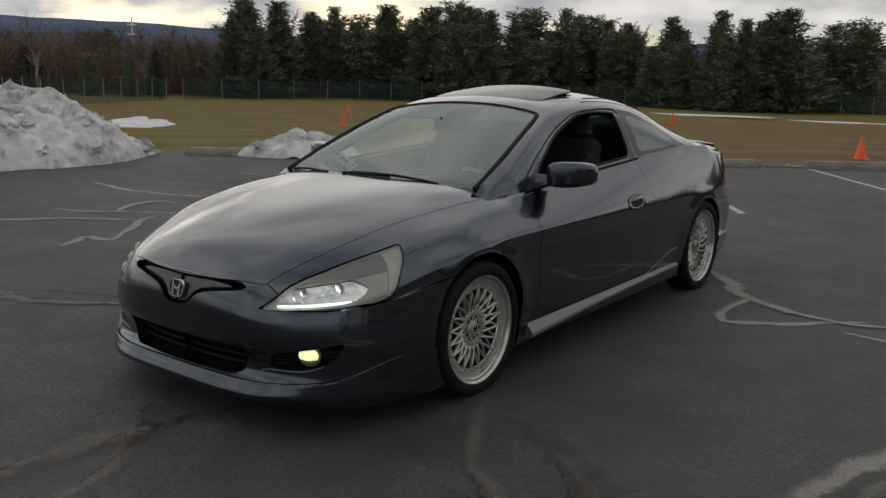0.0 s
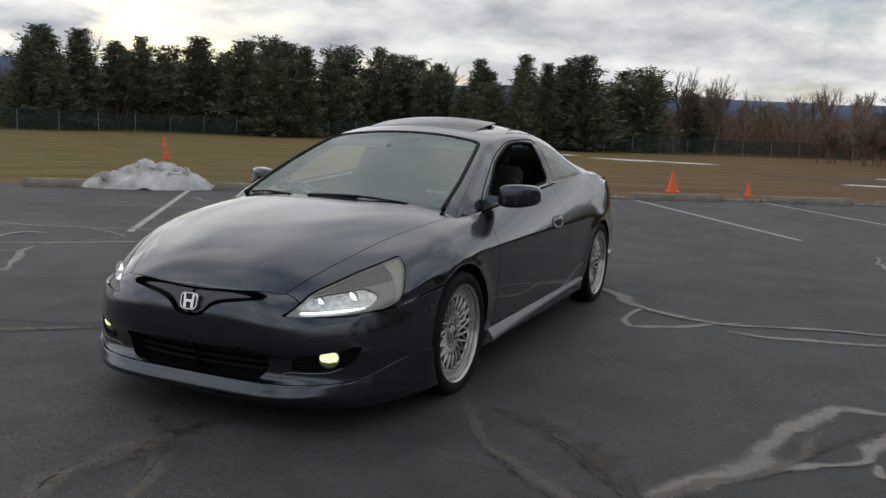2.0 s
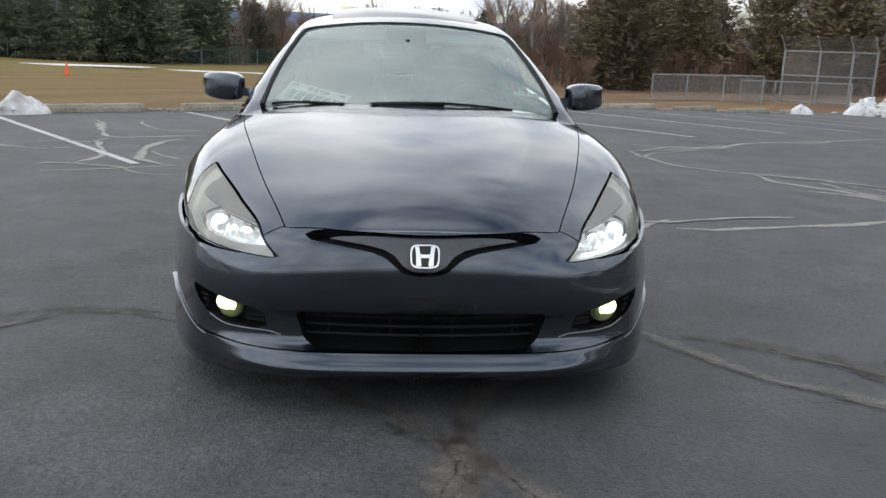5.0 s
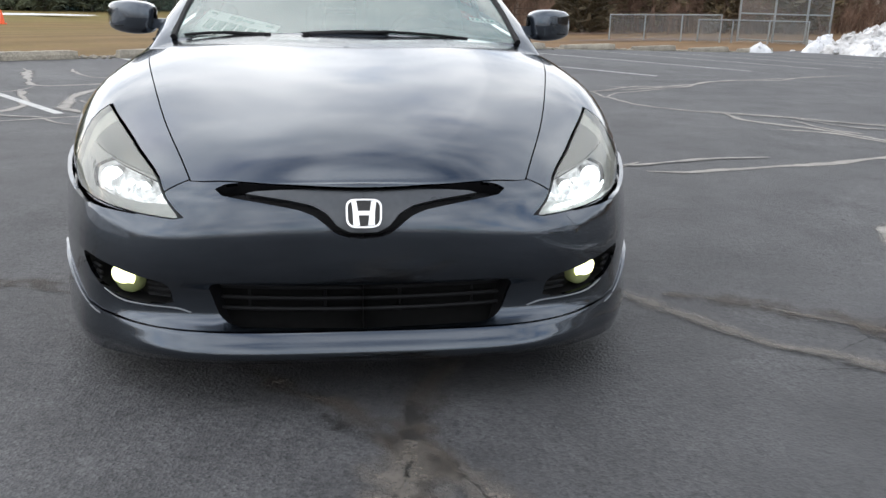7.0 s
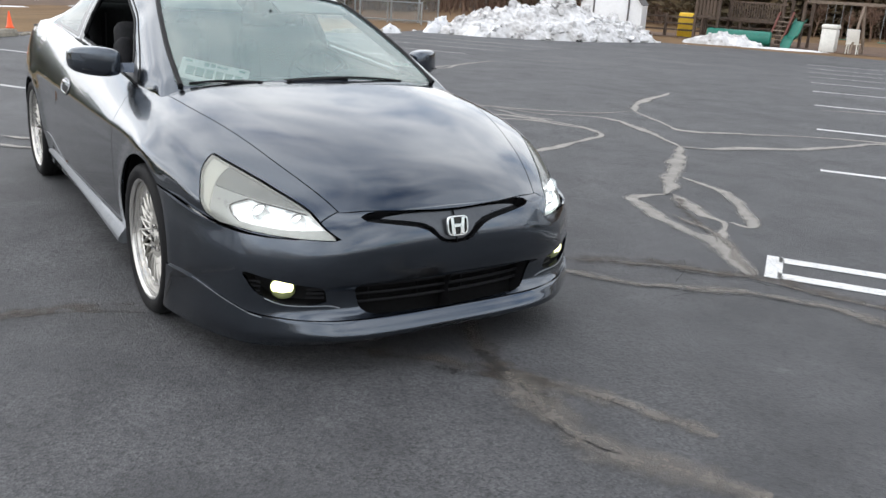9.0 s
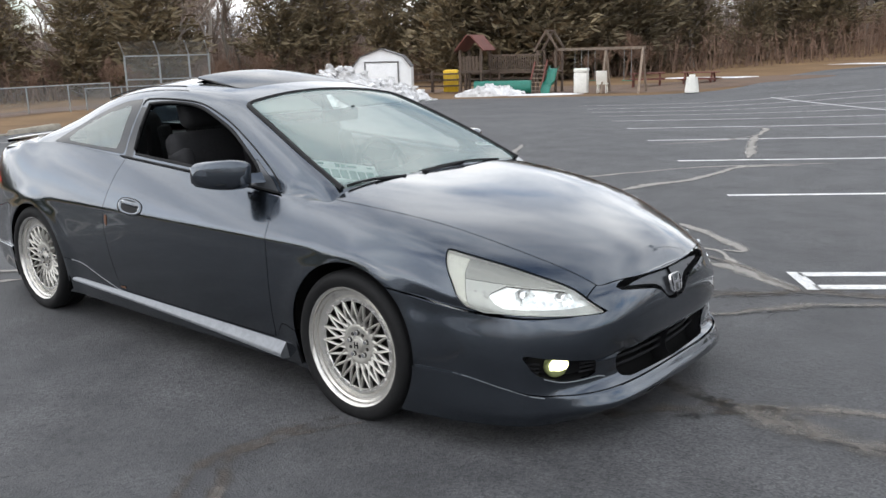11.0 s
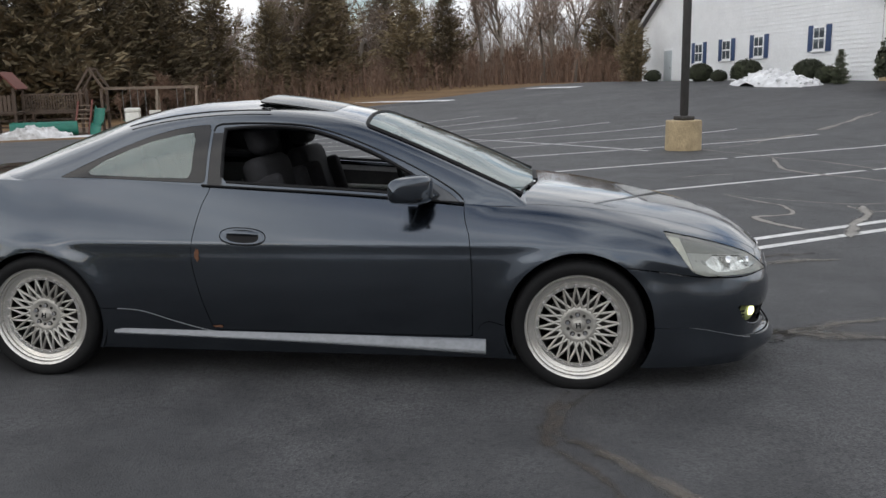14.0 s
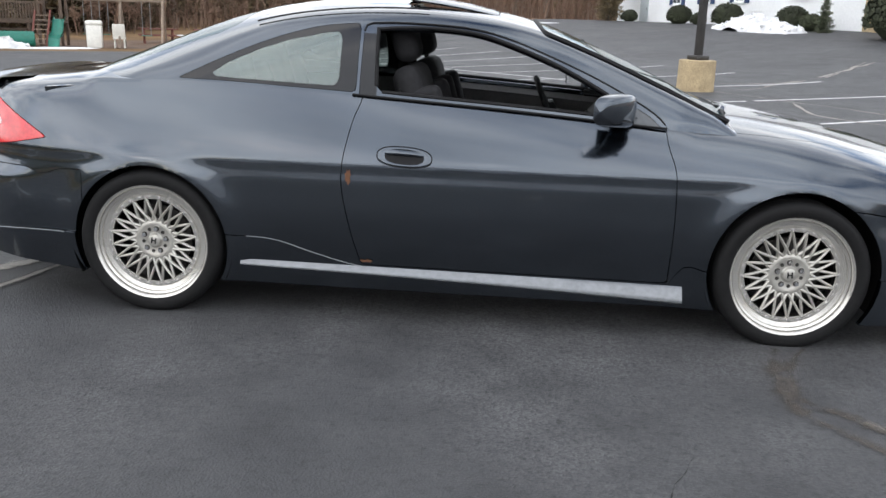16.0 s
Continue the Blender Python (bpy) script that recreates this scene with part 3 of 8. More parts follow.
def stripe(a, b, width=0.1, material=LINE_PAINT, seed=0, jitter=0.006):
    k = max(3, int(np.hypot(*(np.array(b) - np.array(a))) / 0.12))
    path = np.linspace(a, b, k)
    laid("painted_line", path, width, 0.005, material)


# stall lines along the wheel stops, and the double row round the lamp
for k in range(0, 10):
    s = 2.05 + 2.74 * k - (0.15 if k == 1 else 0.0)
    stripe(lot(s + 0.08, 0.3), lot(s, 5.85 + 0.12 * (k == 1) + 0.5 * (k > 3)), seed=k + 5)
for k in range(0, 9):
    s = 8.5 + 2.75 * k
    stripe(lot(s, 13.4), lot(s, 19.9), material=LINE_BRIGHT, seed=k + 40)
    stripe(lot(s, 20.1), lot(s, 26.0), material=LINE_BRIGHT, seed=k + 60)
stripe(lot(13.4, 20.0), lot(31, 20.0), material=LINE_BRIGHT, seed=90)
# the hairpin stall mark near the front corner
for ds in (0.0, 0.31):
    stripe(lot(5.09 + ds, 13.14), lot(5.09 + ds, 19.6), width=0.115, material=LINE_BRIGHT, seed=91)
stripe(lot(5.03, 13.12), lot(5.46, 13.12), width=0.10, material=LINE_BRIGHT, seed=92)


# ---- car body ----
# x forward, y to the car's left, z up; the axles stand at x = +-1.335
AXLE, WHEEL_Z, WHEEL_R, ARCH_R = 1.335, 0.302, 0.305, 0.340
nose_x = key((0.09, 2.240), (0.105, 2.256), (0.122, 2.284), (0.138, 2.314), (0.149, 2.325), (0.158, 2.325), (0.19, 2.309), (0.211, 2.296), (0.221, 2.276), (0.26, 2.262), (0.31, 2.272), (0.33, 2.285), (0.350, 2.296), (0.42, 2.305), (0.48, 2.303), (0.54, 2.285), (0.58, 2.262), (0.60, 2.245))
# towards the corners the lip stands out less and nothing is undercut
corner_x = key((0.09, 2.254), (0.115, 2.272), (0.150, 2.292), (0.19, 2.288), (0.25, 2.280), (0.30, 2.284), (0.350, 2.296), (0.42, 2.305), (0.48, 2.303), (0.54, 2.285), (0.58, 2.262), (0.60, 2.245))


def front_x(z, e):
    """How far forward the nose reaches at height z, e being the way out from the middle, 0 to 1."""
    w = step(0.50, 0.80, e)
    return nose_x(z) * (1 - w) + corner_x(z) * w


tail_x = key((0.12, -2.28), (0.2, -2.35), (0.3, -2.38), (0.47, -2.385), (0.56, -2.36), (0.62, -2.315), (0.75, -2.29), (0.93, -2.255))
corner_n = key((0.1, 3.9), (0.3, 3.8), (0.42, 3.6), (0.52, 3.35), (0.6, 3.5), (0.8, 3.5))
shoulder_z = key((2.25, 0.586), (2.18, 0.572), (2.05, 0.612), (1.9, 0.662), (1.725, 0.722), (1.5, 0.778), (1.3, 0.813), (1.1, 0.838), (0.8, 0.854),
                 (0.2, 0.900), (-0.47, 0.943), (-0.9, 0.972), (-1.25, 0.985), (-1.7, 0.968), (-2.1, 0.935), (-2.27, 0.922))
bottom_z = key((2.3, 0.104), (1.7, 0.110), (0.95, 0.128), (-0.95, 0.145), (-1.7, 0.170), (-2.35, 0.245))
hood_z = key((1.0, 0.912), (1.2, 0.893), (1.44, 0.860), (1.685, 0.817), (1.94, 0.757), (2.1, 0.702), (2.2, 0.642), (2.25, 0.590))
deck_z = key((-1.6, 1.03), (-1.75, 1.0), (-1.9, 0.985), (-2.1, 0.972), (-2.25, 0.955), (-2.28, 0.925))
side_low = key((0.09, 0.830), (0.15, 0.846), (0.24, 0.862), (0.36, 0.880), (0.5, 0.889), (0.6, 0.889), (0.64, 0.886))
NL, NT = 52, 20


def side_y(x, z, zs):
    """Half width of the straight flank at height z, zs being the shoulder's height there."""
    zc = np.minimum(0.685, zs - 0.12)
    up = np.clip((z - zc) / np.maximum(zs - zc, 0.03), 0, 1)
    top = 0.130 - 0.045 * step(1.0, 1.7, x) - 0.06 * step(-1.3, -1.9, x)
    y = side_low(z) - top * (0.68 * up + 0.32 * up**2)
    y = y + np.maximum(0.887 - side_low(z), 0) * step(1.0, 1.5, x) * step(0.52, 0.40, z) * 0.9
    return y


def flare(x, z):
    out = 0.0
    for ax in (AXLE, -AXLE):
        r = np.hypot(x - ax, z - WHEEL_Z)
        out = out + 0.015 * np.exp(-(((r - ARCH_R) / 0.055) ** 2))
    return out


def corner_angles(n, across, along):
    """Angles round a superellipse corner: even steps across the end first, then even steps along the flank."""
    u = np.linspace(0, 0.92, across)
    c = np.linspace((1 - 0.92**n) ** (1 / n), 0, along)[1:-1]
    return np.concatenate([np.arcsin(u ** (n / 2)), np.arccos(c ** (n / 2))])


def lower_shell():
    """Left half of the body below the belt, from the front's middle round to the tail's middle, as rows of points
    from the sill up to the shoulder and, over bonnet and boot, on to the middle line."""
    th_f = corner_angles(3.5, 24, 46)
    xs_mid = np.linspace(0.9, -1.0, 66)
    th_r = corner_angles(4.0, 18, 44)[::-1]
    rows = []
    for kind, values in (("f", th_f), ("m", xs_mid), ("r", th_r)):
        for q in values:
            v = np.linspace(0, 1, NL)
            # shoulder place of this station
            if kind == "f":
                n = 3.5
                xs = 0.9 + (2.25 - 0.9) * max(math.cos(q), 0) ** (2 / n)
            elif kind == "r":
                xs = -1.0 - (2.275 - 1.0) * max(math.cos(q), 0) ** (2 / 4.0)
            else:
                xs = q
            zs = float(shoulder_z(xs))
            zb = float(bottom_z(xs))
            z = zb + (zs - zb) * v
            if kind == "m":
                x = np.full(NL, q)
                e = np.ones(NL)
            elif kind == "f":
                n = corner_n(z)
                e = max(math.sin(q), 0) ** (2 / n)
                x = 0.9 + (front_x(z, e) - 0.9) * max(math.cos(q), 0) ** (2 / n)
            else:
                n = np.full(NL, 4.0)
                x = -1.0 + (tail_x(z) + 1.0) * max(math.cos(q), 0) ** (2 / n)
                e = max(math.sin(q), 0) ** (2 / n)
            y = (side_y(x, z, zs) + flare(x, z)) * e
            row = np.stack([x, y, z], axis=1)
            top = []
            xt, yt = x[-1], y[-1]
            if xt > 0.86 or xt < -1.5:
                zc = float(hood_z(xt) if xt > 0 else deck_z(xt))
                for k in range(1, NT + 1):
                    f = 1 - k / NT
                    top.append((xt, yt * f, zs + (zc - zs) * (1 - f ** (2.3 + 1.5 * float(step(1.8, 1.15, xt))))))
            else:
                for k in range(1, NT + 1):
                    top.append((xt, yt, zs))
            rows.append(np.concatenate([row, np.array(top)]))
    P = np.array(rows)
    # round the shoulder off
    Q = P.copy()
    w = np.exp(-(((np.arange(NL + NT) - (NL - 0.5)) / 6.0) ** 2))[None, :, None]
    open_rows = (P[:, NL - 1, 0] > 0.9) | (P[:, NL - 1, 0] < -1.62)
    for _ in range(14):
        S = Q.copy()
        S[:, 1:-1] = 0.25 * Q[:, :-2] + 0.5 * Q[:, 1:-1] + 0.25 * Q[:, 2:]
        Q = np.where(open_rows[:, None, None], Q * (1 - w) + S * w, Q)
    # the nose's lip where front and bonnet meet, softened along the rows too
    flip = np.array((1.0, -1.0, 1.0))
    for _ in range(4):
        S = np.concatenate([Q[1:2] * flip, Q, Q[-2:-1] * flip])
        Q = 0.25 * S[:-2] + 0.5 * S[1:-1] + 0.25 * S[2:]
    Q[0, :, 1] = 0
    Q[-1, :, 1] = 0
    return Q


roof_z = key((1.14, 0.900), (1.0, 0.955), (0.8, 1.050), (0.5, 1.177), (0.3, 1.253), (0.1, 1.303), (-0.1, 1.330), (-0.36, 1.345), (-0.6, 1.341), (-0.77, 1.330),
             (-0.96, 1.300), (-1.17, 1.243), (-1.39, 1.165), (-1.59, 1.083), (-1.72, 1.030), (-1.82, 1.002))
rail_y = key((1.14, 0.700), (0.8, 0.648), (0.5, 0.598), (0.26, 0.553), (0.0, 0.553), (-0.45, 0.566), (-0.9, 0.570), (-1.25, 0.590), (-1.82, 0.640))
rail_z = key((1.14, 0.848), (1.05, 0.890), (0.8, 1.006), (0.5, 1.135), (0.26, 1.222), (0.0, 1.265), (-0.3, 1.282), (-0.6, 1.268), (-0.9, 1.218), (-1.25, 1.105), (-1.6, 1.005), (-1.82, 0.965))
NS, NR = 16, 22


def upper_shell():
    """Left half of the cabin: from the belt up to the roof's edge and on to the middle line."""
    xs = np.linspace(1.13, -1.80, 118)
    rows = []
    for x in xs:
        zb = float(shoulder_z(x))
        yb = float(side_y(x, zb, zb)) - 0.004
        # front and rear feet of the pillars sink into fender and quarter
        sink = float(step(0.84, 1.0, x)) + float(step(-1.4, -1.62, x))
        yb, zb = yb - 0.022 * sink, zb - 0.024 * sink
        yr, zr, zc = float(rail_y(x)), float(rail_z(x)), float(roof_z(x))
        tip = float(step(1.0, 1.126, x)) + float(step(-1.62, -1.80, x))
        zr, zc = zr - 0.024 * tip, zc - (0.012 if x < 0 else 0.0) * tip
        t = np.linspace(0, 1, NS)
        side = np.stack([np.full(NS, x), yb + (yr - yb) * t + 0.016 * np.sin(math.pi * t), zb + (zr - zb) * t], axis=1)
        f = np.linspace(1, 0, NR + 1)[1:]
        top = np.stack([np.full(NR, x), yr * f, zr + (zc - zr) * (1 - f**2.1)], axis=1)
        rows.append(np.concatenate([side, top]))
    P = np.array(rows)
    w = np.exp(-(((np.arange(NS + NR) - (NS - 0.5)) / 3.2) ** 2))[None, :, None]
    for _ in range(8):
        S = P.copy()
        S[:, 1:-1] = 0.25 * P[:, :-2] + 0.5 * P[:, 1:-1] + 0.25 * P[:, 2:]
        P = P * (1 - w) + S * w
    P[:, -1, 1] = 0
    return P


def X(V): return V[:, 0]
def Y(V): return V[:, 1]
def Z(V): return V[:, 2]


# outlines of the panels, each in the view that shows it square
HOOD_LINE = np.concatenate([curve_pts([(1.105, -0.3), (1.115, 0.0), (1.105, 0.3), (1.075, 0.60), (1.068, 0.705)], 5), curve_pts([(1.068, 0.705), (1.35, 0.676), (1.65, 0.610), (1.95, 0.527), (2.200, 0.432)], 6)[1:],
                            curve_pts([(2.200, 0.432), (2.250, 0.22), (2.263, 0.0), (2.250, -0.22)], 6)[1:]])
HEAD_LINE = curve_pts([(1.722, 0.722), (1.86, 0.685), (2.0, 0.642), (2.150, 0.582), (2.252, 0.497)], 5)
HEAD_LINE = np.concatenate([HEAD_LINE, curve_pts([(2.17, 0.500), (2.02, 0.511), (1.875, 0.527), (1.80, 0.615), (1.722, 0.722)], 5)[:-1]])
DOOR_LINE = np.concatenate([curve_pts([(0.80, 1.2), (0.800, 0.845), (0.835, 0.70), (0.845, 0.50), (0.842, 0.238)], 5),
                            curve_pts([(-0.432, 0.252), (-0.475, 0.40), (-0.512, 0.58), (-0.508, 0.70), (-0.478, 0.85), (-0.445, 0.96), (-0.445, 1.2)], 5)])
bumper_seam = key((1.4, 0.590), (1.60, 0.570), (1.87, 0.523), (2.1, 0.499), (2.3, 0.498))
lip_line = key((1.5, 0.305), (1.72, 0.300), (1.88, 0.287), (2.0, 0.255), (2.1, 0.224), (2.2, 0.211), (2.35, 0.208))
skirt_line = key((-1.1, 0.360), (-0.93, 0.355), (-0.80, 0.345), (-0.62, 0.290), (-0.45, 0.246), (-0.3, 0.236), (0.5, 0.226), (0.80, 0.222), (0.85, 0.225), (0.88, 0.295), (1.0, 0.300))
_half = [(0.0, 0.600), (0.22, 0.596), (0.345, 0.584), (0.372, 0.572), (0.350, 0.558), (0.25, 0.544), (0.165, 0.530), (0.116, 0.512), (0.082, 0.480), (0.056, 0.462), (0.0, 0.458)]
GRILLE_LINE = [(-y, z) for y, z in _half[:0:-1]] + [(y, z) for y, z in _half]
_half = [(0.0, 0.580), (0.22, 0.578), (0.315, 0.571), (0.20, 0.556), (0.13, 0.543), (0.092, 0.522), (0.066, 0.490), (0.045, 0.474), (0.0, 0.471)]
BAR_LINE = [(-y, z) for y, z in _half[:0:-1]] + [(y, z) for y, z in _half]
INTAKE_LINE = [(-0.40, 0.334), (0.0, 0.330), (0.40, 0.334), (0.37, 0.232), (0.33, 0.217), (0.0, 0.212), (-0.33, 0.217), (-0.37, 0.232)]
FOG_LINE = [(0.750, 0.378), (0.66, 0.352), (0.575, 0.338), (0.50, 0.326), (0.485, 0.262), (0.56, 0.262), (0.64, 0.266), (0.712, 0.298)]
QUARTER_GLASS = np.concatenate([curve_pts([(-1.235, 0.992), (-1.095, 1.062), (-0.94, 1.130), (-0.785, 1.185), (-0.63, 1.222), (-0.480, 1.236)], 4), curve_pts([(-0.478, 0.958), (-0.75, 0.972), (-1.0, 0.985), (-1.235, 0.992)], 3)[:-1]])
DOOR_FRAME = np.concatenate([np.array([(-0.464, 0.90), (-0.464, 1.205), (-0.456, 1.228)]), curve_pts([(-0.43, 1.238), (-0.30, 1.241), (-0.05, 1.230), (0.12, 1.196), (0.33, 1.120), (0.55, 1.025), (0.75, 0.915), (0.825, 0.835)], 4), np.array([(0.8, 0.78), (-0.4, 0.78)])])
DOOR_OPEN = np.concatenate([curve_pts([(-0.395, 0.985), (-0.405, 1.19), (-0.385, 1.214), (-0.20, 1.222), (-0.02, 1.210), (0.12, 1.176), (0.33, 1.098), (0.50, 1.015), (0.60, 0.955), (0.640, 0.912)], 4), curve_pts([(0.62, 0.893), (0.2, 0.924), (-0.2, 0.950), (-0.37, 0.962)], 3)])
SCREEN = np.concatenate([curve_pts([(1.115, 0.0), (1.105, 0.30), (1.07, 0.60), (1.045, 0.655)], 4), curve_pts([(0.8, 0.615), (0.55, 0.570), (0.35, 0.528), (0.295, 0.500), (0.277, 0.40), (0.262, 0.2), (0.258, 0.0)], 4), np.array([(0.26, -0.3), (1.1, -0.3)])])
REAR_SCREEN = np.array([(-1.02, -0.3), (-1.00, 0.0), (-1.02, 0.30), (-1.06, 0.46), (-1.12, 0.50), (-1.62, 0.555), (-1.70, 0.52), (-1.735, 0.30), (-1.745, 0.0), (-1.735, -0.3)])
SUNROOF = np.array([(0.095, -0.2), (0.095, 0.36), (0.075, 0.385), (-0.285, 0.395), (-0.31, 0.37), (-0.315, -0.2)])
TAIL_LINE = np.array([(-1.775, 0.732), (-1.9, 0.800), (-2.03, 0.862), (-2.14, 0.915), (-2.5, 0.915), (-2.5, 0.650), (-2.25, 0.662), (-2.0, 0.690)])

shell = grid_sheet(lower_shell())
if float((normals(shell)[:, 1] * (Y(shell[0]) > 0.5)).sum()) < 0:
    shell = (shell[0], [tuple(reversed(f)) for f in shell[1]])
# the flat fold-backs under the cabin have no area
V0 = shell[0]
shell = (V0, [f for f in shell[1] if np.linalg.norm(np.cross(V0[f[1]] - V0[f[0]], V0[f[2]] - V0[f[0]])) + np.linalg.norm(np.cross(V0[f[2]] - V0[f[0]], V0[f[3]] - V0[f[0]])) > 1e-9])
for ax in (AXLE, -AXLE):
    rad = ARCH_R if ax > 0 else ARCH_R - 0.008
    shell = clip(shell, np.hypot(X(shell[0]) - ax, Z(shell[0]) - WHEEL_Z - 0.005) - rad)
hood_h, shell = divide(shell, lambda V: np.minimum(inside(HOOD_LINE, X(V), Y(V)), Z(V) - 0.5))
_, shell = divide(shell, lambda V: np.minimum(np.minimum(1.08 - X(V), X(V) - 0.0), 0.70 - Y(V)), 0.0)
head_h, shell = divide(shell, lambda V: inside(HEAD_LINE, X(V), Z(V)))
bumper_h, shell = divide(shell, lambda V: np.minimum(np.maximum(bumper_seam(X(V)) - Z(V), X(V) - 2.19), X(V) - 1.4))
# the bumper stands a little proud of fender and headlight, with a crisp edge
V_, F_ = bumper_h
N_ = normals(bumper_h)
N_[:, 2] *= 0.15
proud = 0.020 * step(2.17, 2.06, X(V_)) * step(1.5, 1.7, X(V_))
bumper_h = (V_ + N_ * proud[:, None], F_)
lip_h, bumper_h = divide(bumper_h, lambda V: lip_line(X(V)) - Z(V), 0.001)
intake_h, bumper_h = divide(bumper_h, lambda V: np.minimum(inside(INTAKE_LINE, Y(V), Z(V)), X(V) - 2.0), 0.0)
grille_h, bumper_h = divide(bumper_h, lambda V: np.minimum(inside(GRILLE_LINE, Y(V), Z(V)), X(V) - 2.0), 0.0)
fog_h, bumper_h = divide(bumper_h, lambda V: np.minimum(inside(FOG_LINE, Y(V), Z(V)), X(V) - 1.8), 0.0)
tail_h, shell = divide(shell, lambda V: np.minimum(inside(TAIL_LINE, X(V), Z(V)), Y(V) - 0.42))
rear_h, shell = divide(shell, lambda V: np.minimum(0.605 + 0.1 * step(-1.7, -1.9, X(V)) - 0.1 * step(-1.7, -1.85, X(V)) - Z(V), -1.62 - X(V)))
V_, F_ = rear_h
N_ = normals(rear_h)
N_[:, 2] *= 0.1
proud = 0.018 * step(-1.78, -2.15, X(V_)) * step(0.607, 0.560, Z(V_))
rear_h = (V_ + N_ * proud[:, None], F_)
rear_lip_h, rear_h = divide(rear_h, lambda V: 0.335 - 0.02 * step(-1.8, -2.3, X(V)) - Z(V), 0.001)
boot_h, shell = divide(shell, lambda V: np.minimum(np.minimum(-1.76 - X(V), 0.60 - Y(V)), Z(V) - 0.62))
skirt_h, shell = divide(shell, lambda V: np.minimum(skirt_line(X(V)) - Z(V), 1.2 - np.abs(X(V))), 0.002)
door_h, shell = divide(shell, lambda V: inside(DOOR_LINE, X(V), Z(V)))
fender_h, quarter_h = clip(shell, X(shell[0]) - 0.2), clip(shell, 0.2 - X(shell[0]))

cab = grid_sheet(upper_shell())
cab = clip(cab, 1.126 - X(cab[0]))
if float(normals(cab)[:, 2].sum()) < 0:
    cab = (cab[0], [tuple(reversed(f)) for f in cab[1]])
side_of_rail = lambda V: Y(V) - rail_y(X(V)) + 0.012
screen_h, cab = divide(cab, lambda V: np.minimum(inside(SCREEN, X(V), Y(V)), 0.01 - side_of_rail(V)), 0.001)
rear_screen_h, cab = divide(cab, lambda V: inside(REAR_SCREEN, X(V), Y(V)), 0.001)
sun_h, cab = divide(cab, lambda V: inside(SUNROOF, X(V), Y(V)), 0.002)
frame_h, cab = divide(cab, lambda V: np.minimum(inside(DOOR_FRAME, X(V), Z(V)), Y(V) - 0.45), 0.001)
_, frame_h = divide(frame_h, lambda V: inside(DOOR_OPEN, X(V), Z(V)), 0.0)
qglass_h, cab = divide(cab, lambda V: np.minimum(inside(QUARTER_GLASS, X(V), Z(V)), Y(V) - 0.45), 0.001)
QG_IN = np.array([(-1.10, 1.010), (-1.03, 1.060), (-0.90, 1.118), (-0.78, 1.158), (-0.62, 1.193), (-0.570, 1.197), (-0.555, 1.175), (-0.553, 1.00), (-0.575, 0.982), (-0.75, 0.988), (-1.06, 1.002)])
qclear_h, qborder_h = divide(qglass_h, lambda V: inside(QG_IN, X(V), Z(V)), 0.0)

car = tagged(empty("coupe_car"), "lowered slate blue two-door coupe with silver mesh wheels, headlights lit", "car")


def both(name, half, material, label="", rim=0.012, push=0.0):
    made = []
    for sheet in (half, flip_y(half)):
        s = offset(sheet, push) if push else sheet
        made.append(part(name, rimmed(s, rim) if rim else s, material, car, label))
    return made


def whole(name, half, material, label="", rim=0.012, push=0.0):
    V, F = join(half, flip_y(half))
    # weld the middle line
    seen, index = {}, []
    for i, v in enumerate(V):
        k = (round(v[0], 4), 0, round(v[2], 4)) if abs(v[1]) < 1e-5 else ("v", i)
        index.append(seen.setdefault(k, i))
    F = [tuple(index[i] for i in f) for f in F]
    F = [f for f in F if len(set(f)) == len(f)]
    used = sorted({i for f in F for i in f})
    ren = {i: k for k, i in enumerate(used)}
    s = (V[used], [tuple(ren[i] for i in f) for f in F])
    if push:
        s = offset(s, push)
    return part(name, rimmed(s, rim) if rim else s, material, car, label)


hood = whole("hood", hood_h, PAINT)
both("front_fender", fender_h, PAINT)
doors = both("door", door_h, PAINT)
quarters = both("rear_quarter_panel", quarter_h, PAINT)
bumper = whole("front_bumper", bumper_h, PAINT)

rear_bumper = whole("rear_bumper", rear_h, PAINT)
rear_lip = whole("rear_lip", rear_lip_h, PAINT, rim=0.02, push=0.013)
boot = whole("boot_lid", boot_h, PAINT)

roof = whole("roof", cab, PAINT, rim=0.02)
screen = whole("windscreen", screen_h, WS_GLASS, "clear windscreen", rim=0)
rear_screen = whole("rear_window", rear_screen_h, SIDE_GLASS, rim=0)
for w in (screen, rear_screen):
    w.visible_shadow = False
SAIL = [(0.575, 0.992), (0.73, 0.905), (0.80, 0.845), (0.80, 0.78), (0.575, 0.78)]
sail_h, frame_h = divide(frame_h, lambda V: inside(SAIL, X(V), Z(V)), 0.001)
pillar_h, frame_h = divide(frame_h, lambda V: np.minimum(-0.392 - X(V), 1.195 - Z(V)), 0.0)
both("pillar_trim", pillar_h, BLACK_GLOSS, "black strip on the door's rear pillar", rim=0.02)
both("mirror_sail", sail_h, WING_GREY, "grey corner panel behind the mirror", rim=0.02)
window_frames = both("window_frame", frame_h, PAINT, "body-coloured window surround, glass wound down", rim=0.03)
for o in both("quarter_window", qclear_h, SIDE_GLASS, "fixed quarter window", rim=0):
    o.visible_shadow = False
both("quarter_window_border", qborder_h, BLACK_GLOSS, rim=0.01)
sunroof = whole("sunroof", sun_h, BLACK_GLOSS, "dark glass sunroof tilted open", rim=0.008)
# tilted about its front edge
sunroof.matrix_basis = Matrix.Translation((0.09, 0, 1.30)) @ Matrix.Rotation(radians(3.8), 4, "Y") @ Matrix.Translation((-0.09, 0, -1.30))


